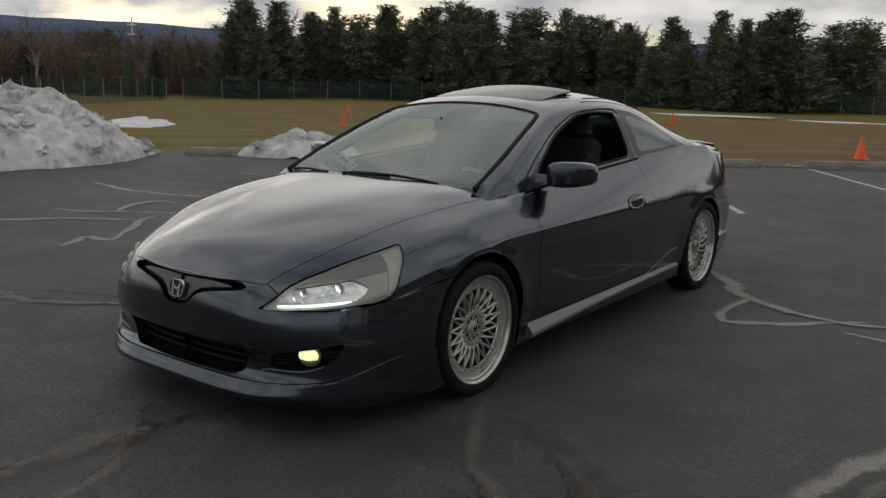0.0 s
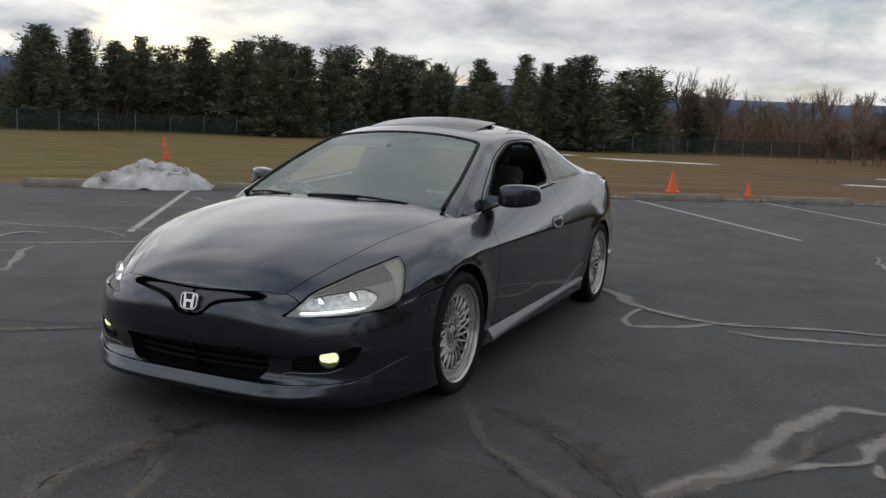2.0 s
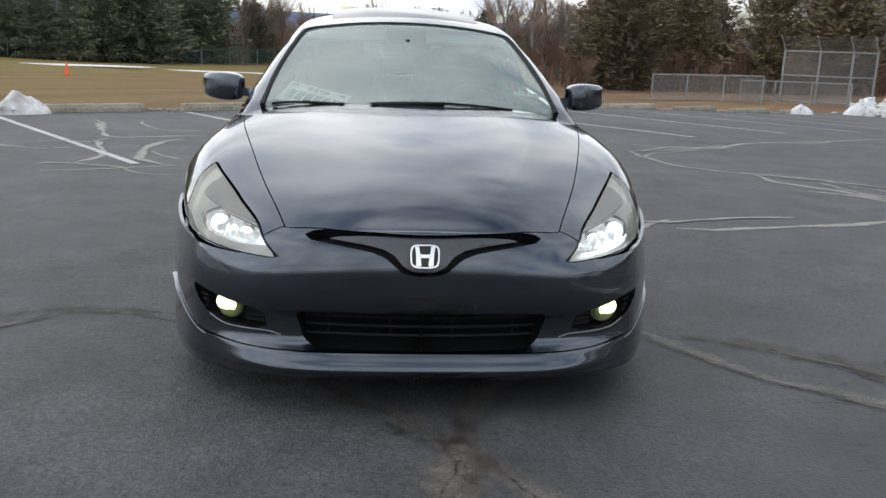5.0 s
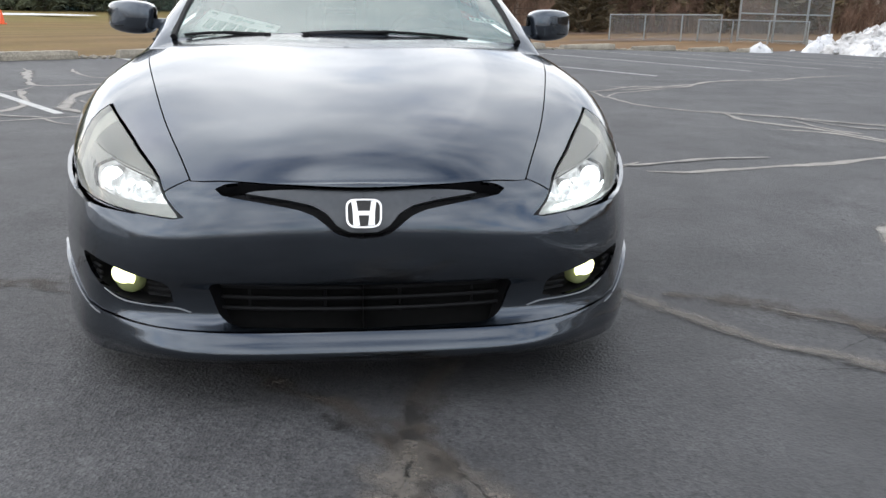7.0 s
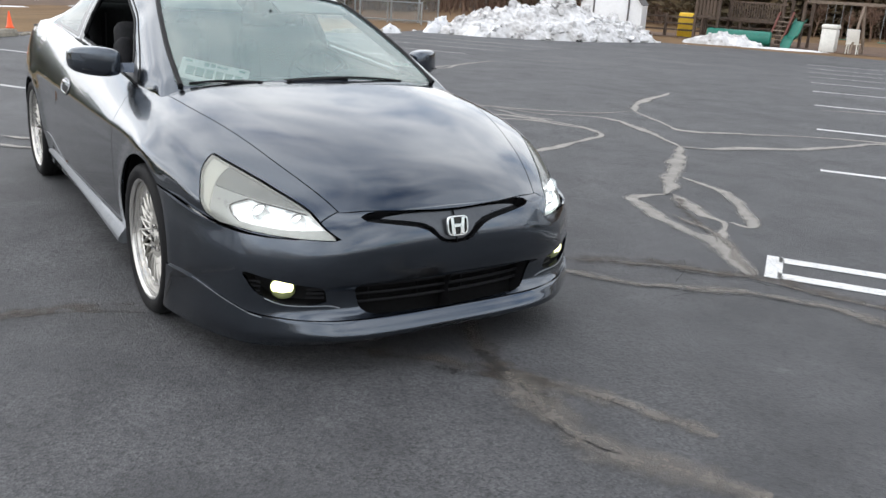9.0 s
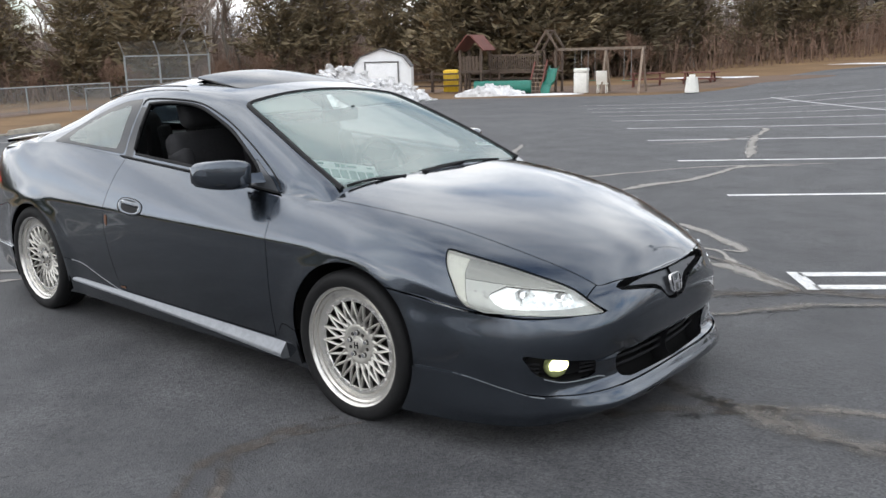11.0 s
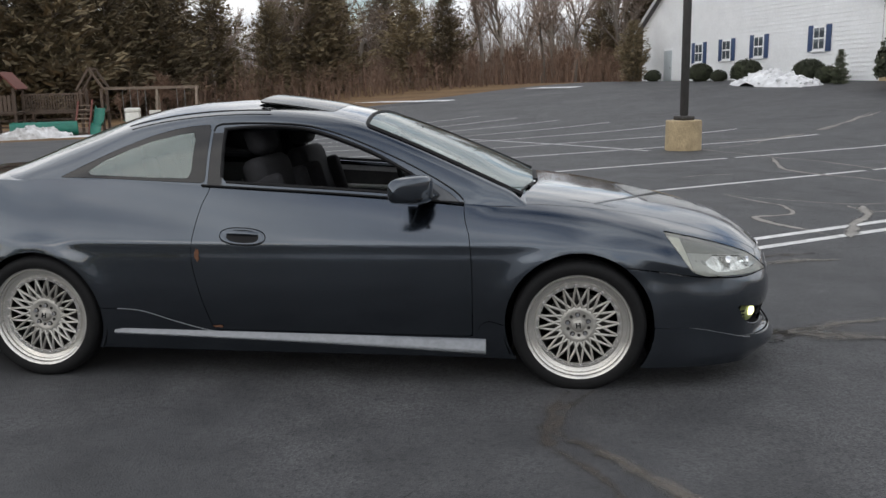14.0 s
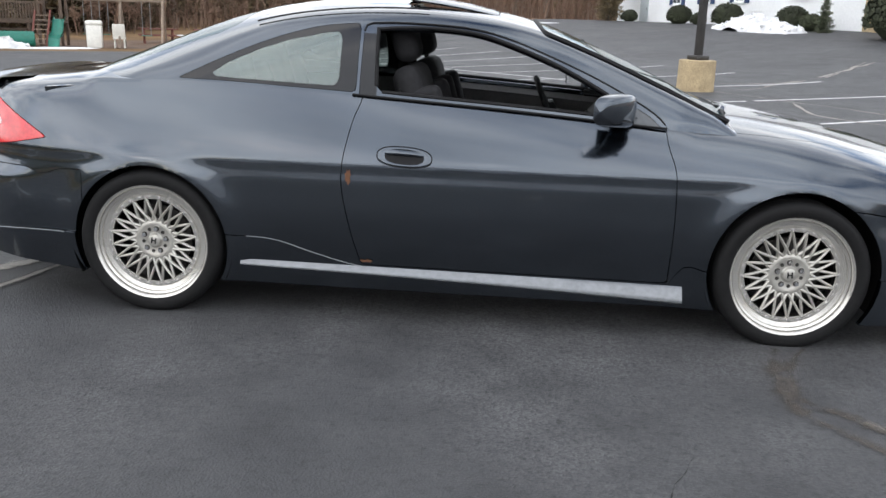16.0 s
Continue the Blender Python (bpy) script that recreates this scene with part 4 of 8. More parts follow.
# ---- car details ----
def lift_lip(sheet, line, out, blend=0.03):
    """Pushes a clad-on panel outwards below its upper line, so that it gets a ledge."""
    V, F = sheet
    N = normals(sheet)
    N[:, 2] *= 0.2
    d = out * step(-1.0, -1.0 + blend, line(V[:, 0]) - V[:, 2])
    W = V + N * d[:, None]
    W[np.abs(V[:, 1]) < 1e-5, 1] = 0.0
    return W, F


lip = whole("front_lip", lift_lip(lip_h, lip_line, 0.009, 1e-6), PAINT, "body-coloured front lip spoiler", rim=0.03)
ledge_line = key((-1.1, 0.252), (-0.93, 0.250), (0.2, 0.236), (0.93, 0.226))


skirts = both("side_skirt", skirt_h, PAINT, "body-coloured side skirt", rim=0.02)
# ledge strip whose pale colour carries the sky light on its upper face
ledge_d = key((-1.0, 0.022), (-0.4, 0.030), (0.3, 0.044), (0.93, 0.062))
rows = []
for x in np.linspace(-0.95, 0.905, 60):
    zt, d = float(ledge_line(x)), float(ledge_d(x))
    y0 = float(side_low(zt))
    rows.append([(x, y0 - 0.004, zt + 0.001), (x, y0 + 0.003, zt), (x, y0 + 0.20 * d, zt - 0.22 * d), (x, y0 + 0.52 * d, zt - 0.62 * d), (x, y0 + 0.60 * d, zt - 0.80 * d), (x, y0 + 0.58 * d, zt - 1.0 * d), (x, y0 + 0.35 * d, zt - 1.15 * d), (x, y0 - 0.02, zt - 1.25 * d)])
for sd, sk in ((1, skirts[0]), (-1, skirts[1])):
    s = grid_sheet(np.array(rows))
    n_ = len(rows[0])
    s = (s[0], s[1] + [tuple(range(n_)), tuple(reversed(range(59 * n_, 60 * n_)))])
    part("skirt_ledge", s if sd > 0 else flip_y(s), SKIRT_TOP, sk, "pale worn silver ledge, sky light in its colour", angle=50)


# lamps of the front
def headlight(side):
    sheet = head_h if side > 0 else flip_y(head_h)
    lens = part("headlight", sheet, LENS, car, "clear headlight unit with lit low beam")
    lens.visible_shadow = False
    edge = rimmed(offset(head_h, -0.002), 0.03)
    edge = (edge[0], edge[1][len(head_h[1]):])
    part("lamp_edge", edge if side > 0 else flip_y(edge), HL_HOUSING, lens, "grey moulded edge of the lamp")
    inner = offset(head_h, -0.018)
    zx, zz = lambda V: X(V), lambda V: Z(V)
    marker, rest = divide(inner, lambda V: 1.865 - 0.42 * (Z(V) - 0.53) - X(V), 0.001)
    low, upper = divide(rest, lambda V: 0.614 - 0.16 * (X(V) - 1.9) - Z(V), 0.001)
    mir = (lambda s: s) if side > 0 else flip_y
    part("side_marker", mir(rimmed(marker, 0.01)), AMBER, lens)
    part("bezel", mir(rimmed(upper, 0.01)), HL_BEZEL, lens, "dark upper bezel")
    chrome, rim_ = divide(low, lambda V: inside([(1.940, 0.604), (2.07, 0.584), (2.17, 0.562), (2.212, 0.527), (2.14, 0.518), (2.0, 0.525), (1.925, 0.536), (1.912, 0.575)], X(V), Z(V)), 0.0)
    part("housing", mir(rim_), HL_HOUSING, lens, "grey lamp housing")
    part("reflector", mir(offset(chrome, -0.012)), GLOW_BOWL, lens, "faceted reflector, bulb light put in as a glow")
    # bowls with the bulb set deep inside
    for nm, cx, cy, cz, r, m in (("low_beam", 2.030, 0.655, 0.562, 0.032, LOW_BEAM), ("high_beam", 2.132, 0.560, 0.548, 0.026, LOW_BEAM)):
        prof = [(r, 0.012), (r * 0.99, -0.008), (r * 0.85, -0.03), (r * 0.6, -0.045), (0.0, -0.05)]
        rot = Matrix.Rotation(radians(-90 + 12), 3, "Z")
        V, F = lathe(prof, 24)
        V = np.array([tuple(rot @ Vector(v)) for v in V]) + np.array([cx, cy, cz])
        bowl = part(nm, mir((V, F)), REFLECTOR, lens)
        Vd, Fd = lathe([(r * 0.78, -0.030), (r * 0.5, -0.020), (0.0, -0.016)], 24)
        Vd = np.array([tuple(rot @ Vector(v)) for v in Vd]) + np.array([cx, cy, cz])
        part("bulb", mir((Vd, Fd)), m, lens)
    if side < 0:
        return
    # lit strip along the lower edge
    path = []
    for t in np.linspace(0, 1, 24):
        x = 2.205 - 0.270 * t
        zt = 0.512 + 0.012 * t
        y = float((side_y(np.array(x), np.array(zt), 0.62)) * (1 - ((x - 0.9) / (float(nose_x(zt)) - 0.9)) ** 3.3) ** (1 / 3.3)) - 0.026
        path.append((x, y * side, zt))
    part("led_strip", tube(path, 0.0055), LED_BAR, lens, "lit white strip")


for sd in (1, -1):
    headlight(sd)

# grille, badge and lower intake
grille = whole("grille", grille_h, BLACK_TRIM, "black recessed grille", rim=0, push=-0.045)
bar_h, _ = divide(grille_h, lambda V: inside(BAR_LINE, Y(V), Z(V)), 0.0)
bar = whole("grille_bar", bar_h, WING_GREY, "satin grey grille bar", rim=0.03, push=-0.010)
wall_h = rimmed(grille_h, 0.05)
part("grille_surround", join((wall_h[0], wall_h[1][len(grille_h[1]):]), flip_y((wall_h[0], wall_h[1][len(grille_h[1]):]))), BLACK_TRIM, car)


def emblem(parent, at, tilt, size):
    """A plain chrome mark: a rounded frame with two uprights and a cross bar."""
    rot = Matrix.Rotation(radians(tilt), 4, "Y")

    def place(bm):
        bmesh.ops.transform(bm, matrix=Matrix.Translation(at) @ rot, verts=bm.verts)
        return bm
    w, h = 0.047 * size, 0.038 * size
    pts = []
    for k in range(40):
        a = 2 * math.pi * k / 40
        c, s = math.cos(a), math.sin(a)
        yy = w * math.copysign(abs(c) ** 0.5, c) * (1 + 0.04 * s)
        zz = h * math.copysign(abs(s) ** 0.5, s)
        pts.append((yy, zz))
    bm = bmesh.new()
    rows = []
    for rr, dx in ((1.0, 0.0), (1.0, 0.006), (0.96, 0.009), (0.86, 0.009), (0.84, 0.004), (0.84, 0.0)):
        rows.append([bm.verts.new((dx, y * rr, z * rr)) for y, z in pts])
    for a, b in zip(rows[:-1], rows[1:]):
        for k in range(40):
            bm.faces.new((a[k], a[(k + 1) % 40], b[(k + 1) % 40], b[k]))
    e = part("emblem", place(bm), CHROME, parent, "chrome badge frame")
    bm = bmesh.new()
    vs = [bm.verts.new((0.001, y * 0.85, z * 0.85)) for y, z in pts]
    bm.faces.new(vs)
    part("emblem_back", place(bm), BLACK_GLOSS, e)
    bm = bmesh.new()
    for s in (1, -1):
        q = [(s * w * 0.66, h * 0.80), (s * w * 0.40, h * 0.80), (s * w * 0.30, 0.0), (s * w * 0.22, -h * 0.80), (s * w * 0.56, -h * 0.80), (s * w * 0.58, 0.0)]
        f = bm.faces.new([bm.verts.new((0.003, y, z)) for y, z in q])
        r = bmesh.ops.extrude_face_region(bm, geom=[f])
        bmesh.ops.translate(bm, vec=(0.006, 0, 0), verts=[v for v in r["geom"] if isinstance(v, bmesh.types.BMVert)])
    box(0.006, w * 0.7, h * 0.30, (0.006, 0, 0.02 * h), 0.0005, bm)
    part("emblem_mark", place(bm), CHROME, e, smooth=False)


emblem(bumper, (2.293, 0, 0.521), -12, 1.0)

intake = whole("lower_intake", intake_h, UNDER, "black lower intake", rim=0, push=-0.075)
wall_h = rimmed(intake_h, 0.08)
part("intake_surround", join((wall_h[0], wall_h[1][len(intake_h[1]):]), flip_y((wall_h[0], wall_h[1][len(intake_h[1]):]))), BLACK_TRIM, car)
for z in (0.246, 0.276, 0.306):
    pts = [(2.235 - 0.30 * abs(y) ** 2.2, y, z) for y in np.linspace(-0.37, 0.37, 15)]
    part("intake_slat", tube(pts, 0.006), BLACK_TRIM, intake)
for y in (-0.3, -0.1, 0.1, 0.3):
    part("intake_rib", rod((2.20 - 0.3 * abs(y) ** 2.2, y, 0.225), (2.20 - 0.3 * abs(y) ** 2.2, y, 0.330), 0.005, n=6), BLACK_TRIM, intake)


def bumper_x(y, z):
    """How far forward the bumper's skin lies."""
    n = float(corner_n(z))
    w = float(side_y(np.array(2.1), np.array(z), 0.6))
    return 0.9 + (float(front_x(z, min(1.0, abs(y) / w))) - 0.9) * max(0.0, 1 - (abs(y) / w) ** n) ** (1 / n)


def fog_lamp(side):
    mir = (lambda s: s) if side > 0 else flip_y
    rec = part("fog_recess", mir(offset(fog_h, -0.060)), BLACK_TRIM, car, "black fog lamp recess")
    wl_ = rimmed(fog_h, 0.062)
    part("recess_edge", mir((wl_[0], wl_[1][len(fog_h[1]):])), BLACK_TRIM, rec)
    for k, z in enumerate((0.285, 0.302, 0.319, 0.336)):
        for y0, y1 in ((0.495, 0.555), (0.690, 0.738)):
            if z > 0.325 and y0 < 0.5:
                continue
            xa = bumper_x(y0, z)
            xb = bumper_x(y1, z)
            part("recess_slat", rod((xa - 0.010, y0 * side, z), (xb - 0.016, y1 * side, z), 0.004, n=6), BLACK_TRIM, rec)
    V, F = lathe([(0.0, 0.014), (0.020, 0.012), (0.034, 0.004), (0.042, -0.006), (0.045, -0.012), (0.045, -0.03)], 28)
    V = V * np.array([1.0, 1.0, 0.96])
    rot = Matrix.Rotation(radians(-90 + 30), 3, "Z")
    V = np.array([tuple(rot @ Vector(v)) for v in V]) + np.array([bumper_x(0.628, 0.313) - 0.026, 0.624, 0.313])
    lamp = part("fog_lamp", mir((V, F)), FOG_YELLOW, car, "yellow fog lamp, lit")
    V, F = lathe([(0.0, 0.0165), (0.015, 0.0158), (0.028, 0.0115), (0.040, 0.0040)], 28)
    V = V * np.array([1.0, 1.0, 0.74]) + np.array([0.0, 0.001, 0.010])
    V = np.array([tuple(rot @ Vector(v)) for v in V]) + np.array([bumper_x(0.628, 0.313) - 0.026, 0.624, 0.313])
    part("fog_bulb", mir((V, F)), FOG_LIT, lamp)
    run = [(bumper_x(y, z) + 0.001, y * side, z) for y, z in curve_pts([(0.748, 0.374), (0.735, 0.335), (0.708, 0.296), (0.64, 0.264), (0.56, 0.258), (0.485, 0.256), (0.445, 0.246)], 4)]
    part("recess_rim", tube(run, 0.0022), SKIRT_TOP, rec, "pale edge under the recess")


for sd in (1, -1):
    fog_lamp(sd)

# pale edge along the lip's upper seam, on each side: scuffs and a painted highlight
for sd in (1, -1):
    run = []
    for x in np.linspace(1.80, 2.13, 30):
        z = float(lip_line(x))
        n_, w_ = float(corner_n(z)), float(side_y(np.array(x), np.array(z), 0.6)) + float(flare(x, z))
        y = w_ * max(0.0, 1 - ((x - 0.9) / (float(corner_x(z)) - 0.9)) ** n_) ** (1 / n_)
        run.append((x + 0.008 * ((x - 1.7) / 0.43), sd * (y + 0.0172), z - 0.003))
    part("lip_edge", tube(run, 0.0019), SKIRT_TOP, lip, "pale upper edge")

# black seals round the door openings and along the windscreen
def cab_y(x, z):
    zb = float(shoulder_z(x))
    yb, yr, zr = float(side_y(x, zb, zb)) - 0.004, float(rail_y(x)), float(rail_z(x))
    t = min(1.0, max(0.0, (z - zb) / max(zr - zb, 0.02)))
    return yb + (yr - yb) * t + 0.016 * math.sin(math.pi * t)


for sd, fr in ((1, window_frames[0]), (-1, window_frames[1])):
    run = [(x, sd * (cab_y(x, z) - 0.004), z) for x, z in DOOR_OPEN]
    part("window_seal", tube(run, 0.009), BLACK_TRIM, fr, "black rubber seal")
    run = [(x, sd * (cab_y(x, z) - 0.001), z) for x, z in DOOR_FRAME[1:-4]]
    part("frame_seal", tube(run, 0.0045), BLACK_TRIM, fr, "black rubber seal")
    run = [(x, sd * y, float(rail_z(x)) + (float(roof_z(x)) - float(rail_z(x))) * (1 - min(1.0, y / float(rail_y(x))) ** 2.1) - 0.003) for x, y in curve_pts([(1.07, 0.640), (0.8, 0.612), (0.55, 0.568), (0.35, 0.526), (0.297, 0.500), (0.278, 0.40), (0.262, 0.2), (0.258, 0.0)], 5)]
    part("windscreen_seal", tube(run, 0.012), BLACK_TRIM, screen, "black rubber seal")

# tail lamps
for sd in (1, -1):
    mir = (lambda s: s) if sd > 0 else flip_y
    BAND = np.array([(-2.5, 0.83), (-2.13, 0.85), (-2.02, 0.778), (-2.0, 0.765), (-2.5, 0.765)])
    band, red = divide(tail_h, lambda V: inside(BAND, X(V), Z(V)), 0.001)
    tl = part("tail_light", mir(rimmed(red, 0.02)), TAIL_RED, car, "red tail lamp with a pale band")
    part("reversing_band", mir(rimmed(band, 0.02)), TAIL_CLEAR, tl)

# low boot spoiler, lying on the lid
rows = []
for y in np.linspace(-0.62, 0.62, 41):
    e = abs(y) / 0.62
    x0, x1 = -1.99 + 0.05 * e ** 2, -2.232 + 0.075 * e ** 3
    row = []
    for u in np.linspace(0, 1, 9):
        x = x0 + (x1 - x0) * u
        zs = float(shoulder_z(x))
        skin = zs + (float(deck_z(x)) - zs) * (1 - (abs(y) / 0.80) ** 2.3)
        row.append((x, y, skin + 0.002 + 0.008 * u ** 1.6 * (1 - 0.8 * e ** 4)))
    row += [(row[-1][0] + 0.004, y, row[-1][2] - 0.008), (x1 + 0.02, y, row[-1][2] - 0.022)]
    rows.append(row)
part("boot_spoiler", grid_sheet(np.array(rows)), PAINT, car, "low boot-lid spoiler", angle=50)

# belt moulding, drip line and roof joint along each side
for sd in (1, -1):
    run = [(x, sd * (float(side_y(x, shoulder_z(x), shoulder_z(x))) + 0.004), float(shoulder_z(x)) + 0.006) for x in np.linspace(0.80, -0.49, 30)]
    part("belt_moulding", tube(run, 0.0055), BLACK_TRIM, car, "black rubber belt strip")
    run = [(x, sd * (float(rail_y(x)) - 0.045), float(rail_z(x)) + (float(roof_z(x)) - float(rail_z(x))) * (1 - (1 - 0.045 / float(rail_y(x))) ** 2.1) + 0.010) for x in np.linspace(-0.95, -0.2, 20)]
    part("roof_moulding", tube(run, 0.004), BLACK_TRIM, car)

# black edge of the windscreen and cowl
cowl = []
for y in np.linspace(-0.59, 0.59, 41):
    xf = 1.105 - 0.055 * (abs(y) / 0.7) ** 3
    z0 = float(hood_z(1.1)) - 0.030 * (abs(y) / 0.7) ** 3
    cowl.append([(xf + 0.015, y, z0 - 0.012), (xf - 0.03, y, z0 - 0.016), (xf - 0.075, y, z0 + 0.004)])
part("cowl", grid_sheet(np.array(cowl)[::-1]), BLACK_TRIM, car, "black plastic cowl under the windscreen")


def screen_z(x, y):
    yr, zr, zc = float(rail_y(x)), float(rail_z(x)), float(roof_z(x))
    return zr + (zc - zr) * (1 - min(1.0, abs(y) / yr) ** 2.1)


def wiper(base, elbow, tip_a, tip_b):
    def on(p, lift=0.02):
        return (p[0], p[1], screen_z(*p) + lift - 0.010)
    arm = part("wiper", rod(on(base, 0.006), on(elbow, 0.016), 0.009, 0.006, 8), BLACK_TRIM, car, "black wiper arm and blade")
    part("pivot", rod(on(base, -0.02), on(base, 0.014), 0.016, 0.013, 12), BLACK_TRIM, arm)
    run = [on((tip_a[0] + (tip_b[0] - tip_a[0]) * u, tip_a[1] + (tip_b[1] - tip_a[1]) * u), 0.006 + 0.006 * math.sin(math.pi * u)) for u in np.linspace(0, 1, 13)]
    part("blade", tube(run, 0.0055), BLACK_TRIM, arm)


wiper((1.118, -0.16), (1.108, 0.14), (1.106, -0.18), (1.092, 0.44))
wiper((1.114, -0.30), (1.092, -0.46), (1.104, -0.34), (1.062, -0.60))


# door mirrors
def door_mirror(sd):
    rows = []
    for u in np.linspace(0, 1, 17):
        y = 0.780 + 0.208 * u
        k = math.sin(math.pi * min(1, max(0, 0.5 + (u - 0.5) * 0.985))) ** 0.16
        taper = (1 - 0.10 * u) * max(0.02, k)
        row = []
        for a in np.linspace(0, 2 * math.pi, 33):
            c, s = math.cos(a), math.sin(a)
            ex = 0.080 * math.copysign(abs(c) ** 0.5, c) * taper
            ez = 0.070 * math.copysign(abs(s) ** 0.36, s) * taper
            if ex < 0:
                ex *= 0.35
            row.append((0.594 - 0.10 * u * u + ex, y, 0.934 + ez + 0.006 * u))
        rows.append(row)
    rows = [[tuple(np.mean(rows[0], axis=0))] * 33] + rows + [[tuple(np.mean(rows[-1], axis=0) + np.array([0, 0.006, 0]))] * 33]
    P = np.array(rows)
    mir = (lambda q: q) if sd > 0 else flip_y
    body = part("door_mirror", mir(grid_sheet(P[:, ::-1])), PAINT, car, "body-coloured door mirror", angle=60)
    g = [(0.567 - 0.10 * u * u, 0.788 + 0.195 * u, 0.937 + z) for u in (0.12, 0.88) for z in (-0.038, 0.042)]
    part("mirror_glass", mir((np.array(g) - np.array([0.003, 0, 0]), [(0, 1, 3, 2)])), CHROME, body, "mirror glass")
    stalk = [(0.70, 0.715, 0.893), (0.60, 0.720, 0.897), (0.65, 0.700, 0.936), (0.64, 0.82, 0.897), (0.58, 0.82, 0.899), (0.60, 0.82, 0.930)]
    Fs = [(0, 2, 1), (3, 4, 5), (0, 1, 4, 3), (1, 2, 5, 4), (2, 0, 3, 5)]
    part("mirror_stalk", mir((np.array(stalk), Fs)), PAINT, body, smooth=False)
    seam = box(0.10, 0.15, 0.004, (0.58, 0.870 * sd, 0.902), 0.001)
    part("mirror_joint", seam, BLACK_TRIM, body)


for sd in (1, -1):
    door_mirror(sd)


# door handles: an oval cup with a pull bar
def door_handle(sd, door):
    def skin(x, z):
        zs = float(shoulder_z(x))
        return float(side_y(np.array(x), np.array(z), zs))
    cx, cz = -0.255, 0.716
    ring_v, ring_f = [], []
    n = 36
    for r, dy in ((1.0, 0.001), (0.95, 0.004), (0.80, 0.004), (0.72, 0.0015)):
        for k in range(n):
            a = 2 * math.pi * k / n
            x = cx + 0.112 * r * math.copysign(abs(math.cos(a)) ** 0.8, math.cos(a))
            z = cz + 0.039 * r * math.copysign(abs(math.sin(a)) ** 0.8, math.sin(a)) - 0.05 * (x - cx)
            ring_v.append((x, (skin(x, z) + dy) * sd, z))
    for j in range(3):
        for k in range(n):
            q = (j * n + k, j * n + (k + 1) % n, (j + 1) * n + (k + 1) % n, (j + 1) * n + k)
            ring_f.append(q if sd < 0 else tuple(reversed(q)))
    h = part("door_handle", (np.array(ring_v), ring_f), PAINT, door, "body-coloured pull handle")
    cup = [v for v in ring_v[3 * n:]]
    part("handle_cup", (np.array(cup) - np.array([0, 0.0, 0]), [tuple(range(n)) if sd > 0 else tuple(reversed(range(n)))]), BLACK_TRIM, h)
    pts = [(cx + dx, (skin(cx + dx, cz + 0.014) + b - 0.006) * sd, cz + 0.012 - 0.05 * dx + 0.004 * math.cos(dx * 20)) for dx, b in ((-0.076, 0.0), (-0.06, 0.005), (-0.03, 0.008), (0.03, 0.008), (0.06, 0.005), (0.076, 0.0))]
    part("pull_bar", tube(pts, 0.0125, 10), PAINT, h)
    rim = []
    for k in range(n + 1):
        x, y, z = ring_v[k % n]
        rim.append((cx + (x - cx) * 1.01, y + 0.0006 * sd, cz + (z - cz) * 1.02))
    part("handle_gap", tube(rim, 0.0022, 6), BLACK_TRIM, h)


door_handle(1, doors[0])
door_handle(-1, doors[1])


# fuel flap outline on the left flank
def flank_y(x, z):
    zs = float(shoulder_z(x))
    e = 1.0 if x > -1.0 else (1 - (abs(x + 1.0) / abs(float(tail_x(z)) + 1.0)) ** 4.0) ** 0.25
    return (float(side_y(np.array(x), np.array(z), zs)) + float(flare(x, z))) * e


for sd, sk in ((1, skirts[0]), (-1, skirts[1])):
    run = [(x, sd * (flank_y(x, float(skirt_line(x))) + 0.0015), float(skirt_line(x))) for x in np.linspace(-0.92, -0.44, 26)]
    part("skirt_seam", tube(run, 0.0018), SKIRT_TOP, sk, "pale seam")
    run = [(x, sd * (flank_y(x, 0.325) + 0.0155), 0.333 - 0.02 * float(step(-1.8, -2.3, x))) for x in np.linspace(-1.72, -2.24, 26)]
    part("lip_seam", tube(run, 0.0022), SKIRT_TOP, rear_lip, "pale upper edge")
    # pale strip along the bumper's upper edge, thickest near the wheel arch
    run = []
    for x in np.linspace(1.70, 2.02, 22):
        z = float(bumper_seam(x)) - 0.007
        n_, w_ = float(corner_n(z)), float(side_y(np.array(x), np.array(z), 0.6)) + float(flare(x, z))
        run.append((x, sd * (w_ * max(0.0, 1 - ((x - 0.9) / (float(nose_x(z)) - 0.9)) ** n_) ** (1 / n_) + 0.0192), z))
    part("pale_bumper_edge", tube(run, np.interp(np.arange(22), (0, 4, 14, 21), (0.0015, 0.0045, 0.0035, 0.001))), PALE_EDGE, bumper, "pale strip along the bumper's corner")

fl = []
for k in range(25):
    a = 2 * math.pi * k / 24
    x = -1.80 + 0.075 * math.copysign(abs(math.cos(a)) ** 0.5, math.cos(a))
    z = 0.835 + 0.07 * math.copysign(abs(math.sin(a)) ** 0.5, math.sin(a))
    fl.append((x, flank_y(x, z) + 0.001, z))
part("fuel_flap", tube(fl, 0.0025, 5), BLACK_TRIM, quarters[0], "outline of the fuel flap")


# rust and scuffs on the right flank
def patch(name, cx, cz, w, h, material, parent, seed):
    rng = random.Random(seed)
    n = 22
    pts = []
    for k in range(n):
        a = 2 * math.pi * k / n
        r = rng.uniform(0.55, 1.1)
        x, z = cx + w * r * math.cos(a), cz + h * r * math.sin(a)
        pts.append((x, -flank_y(x, z) - 0.0025, z))
    pts.append((cx, -flank_y(cx, cz) - 0.003, cz))
    part(name, (np.array(pts), [(k, (k + 1) % n, n) for k in range(n)]), material, parent, smooth=False)


patch("rust_patch", -0.484, 0.630, 0.014, 0.036, RUST, doors[1], 3)
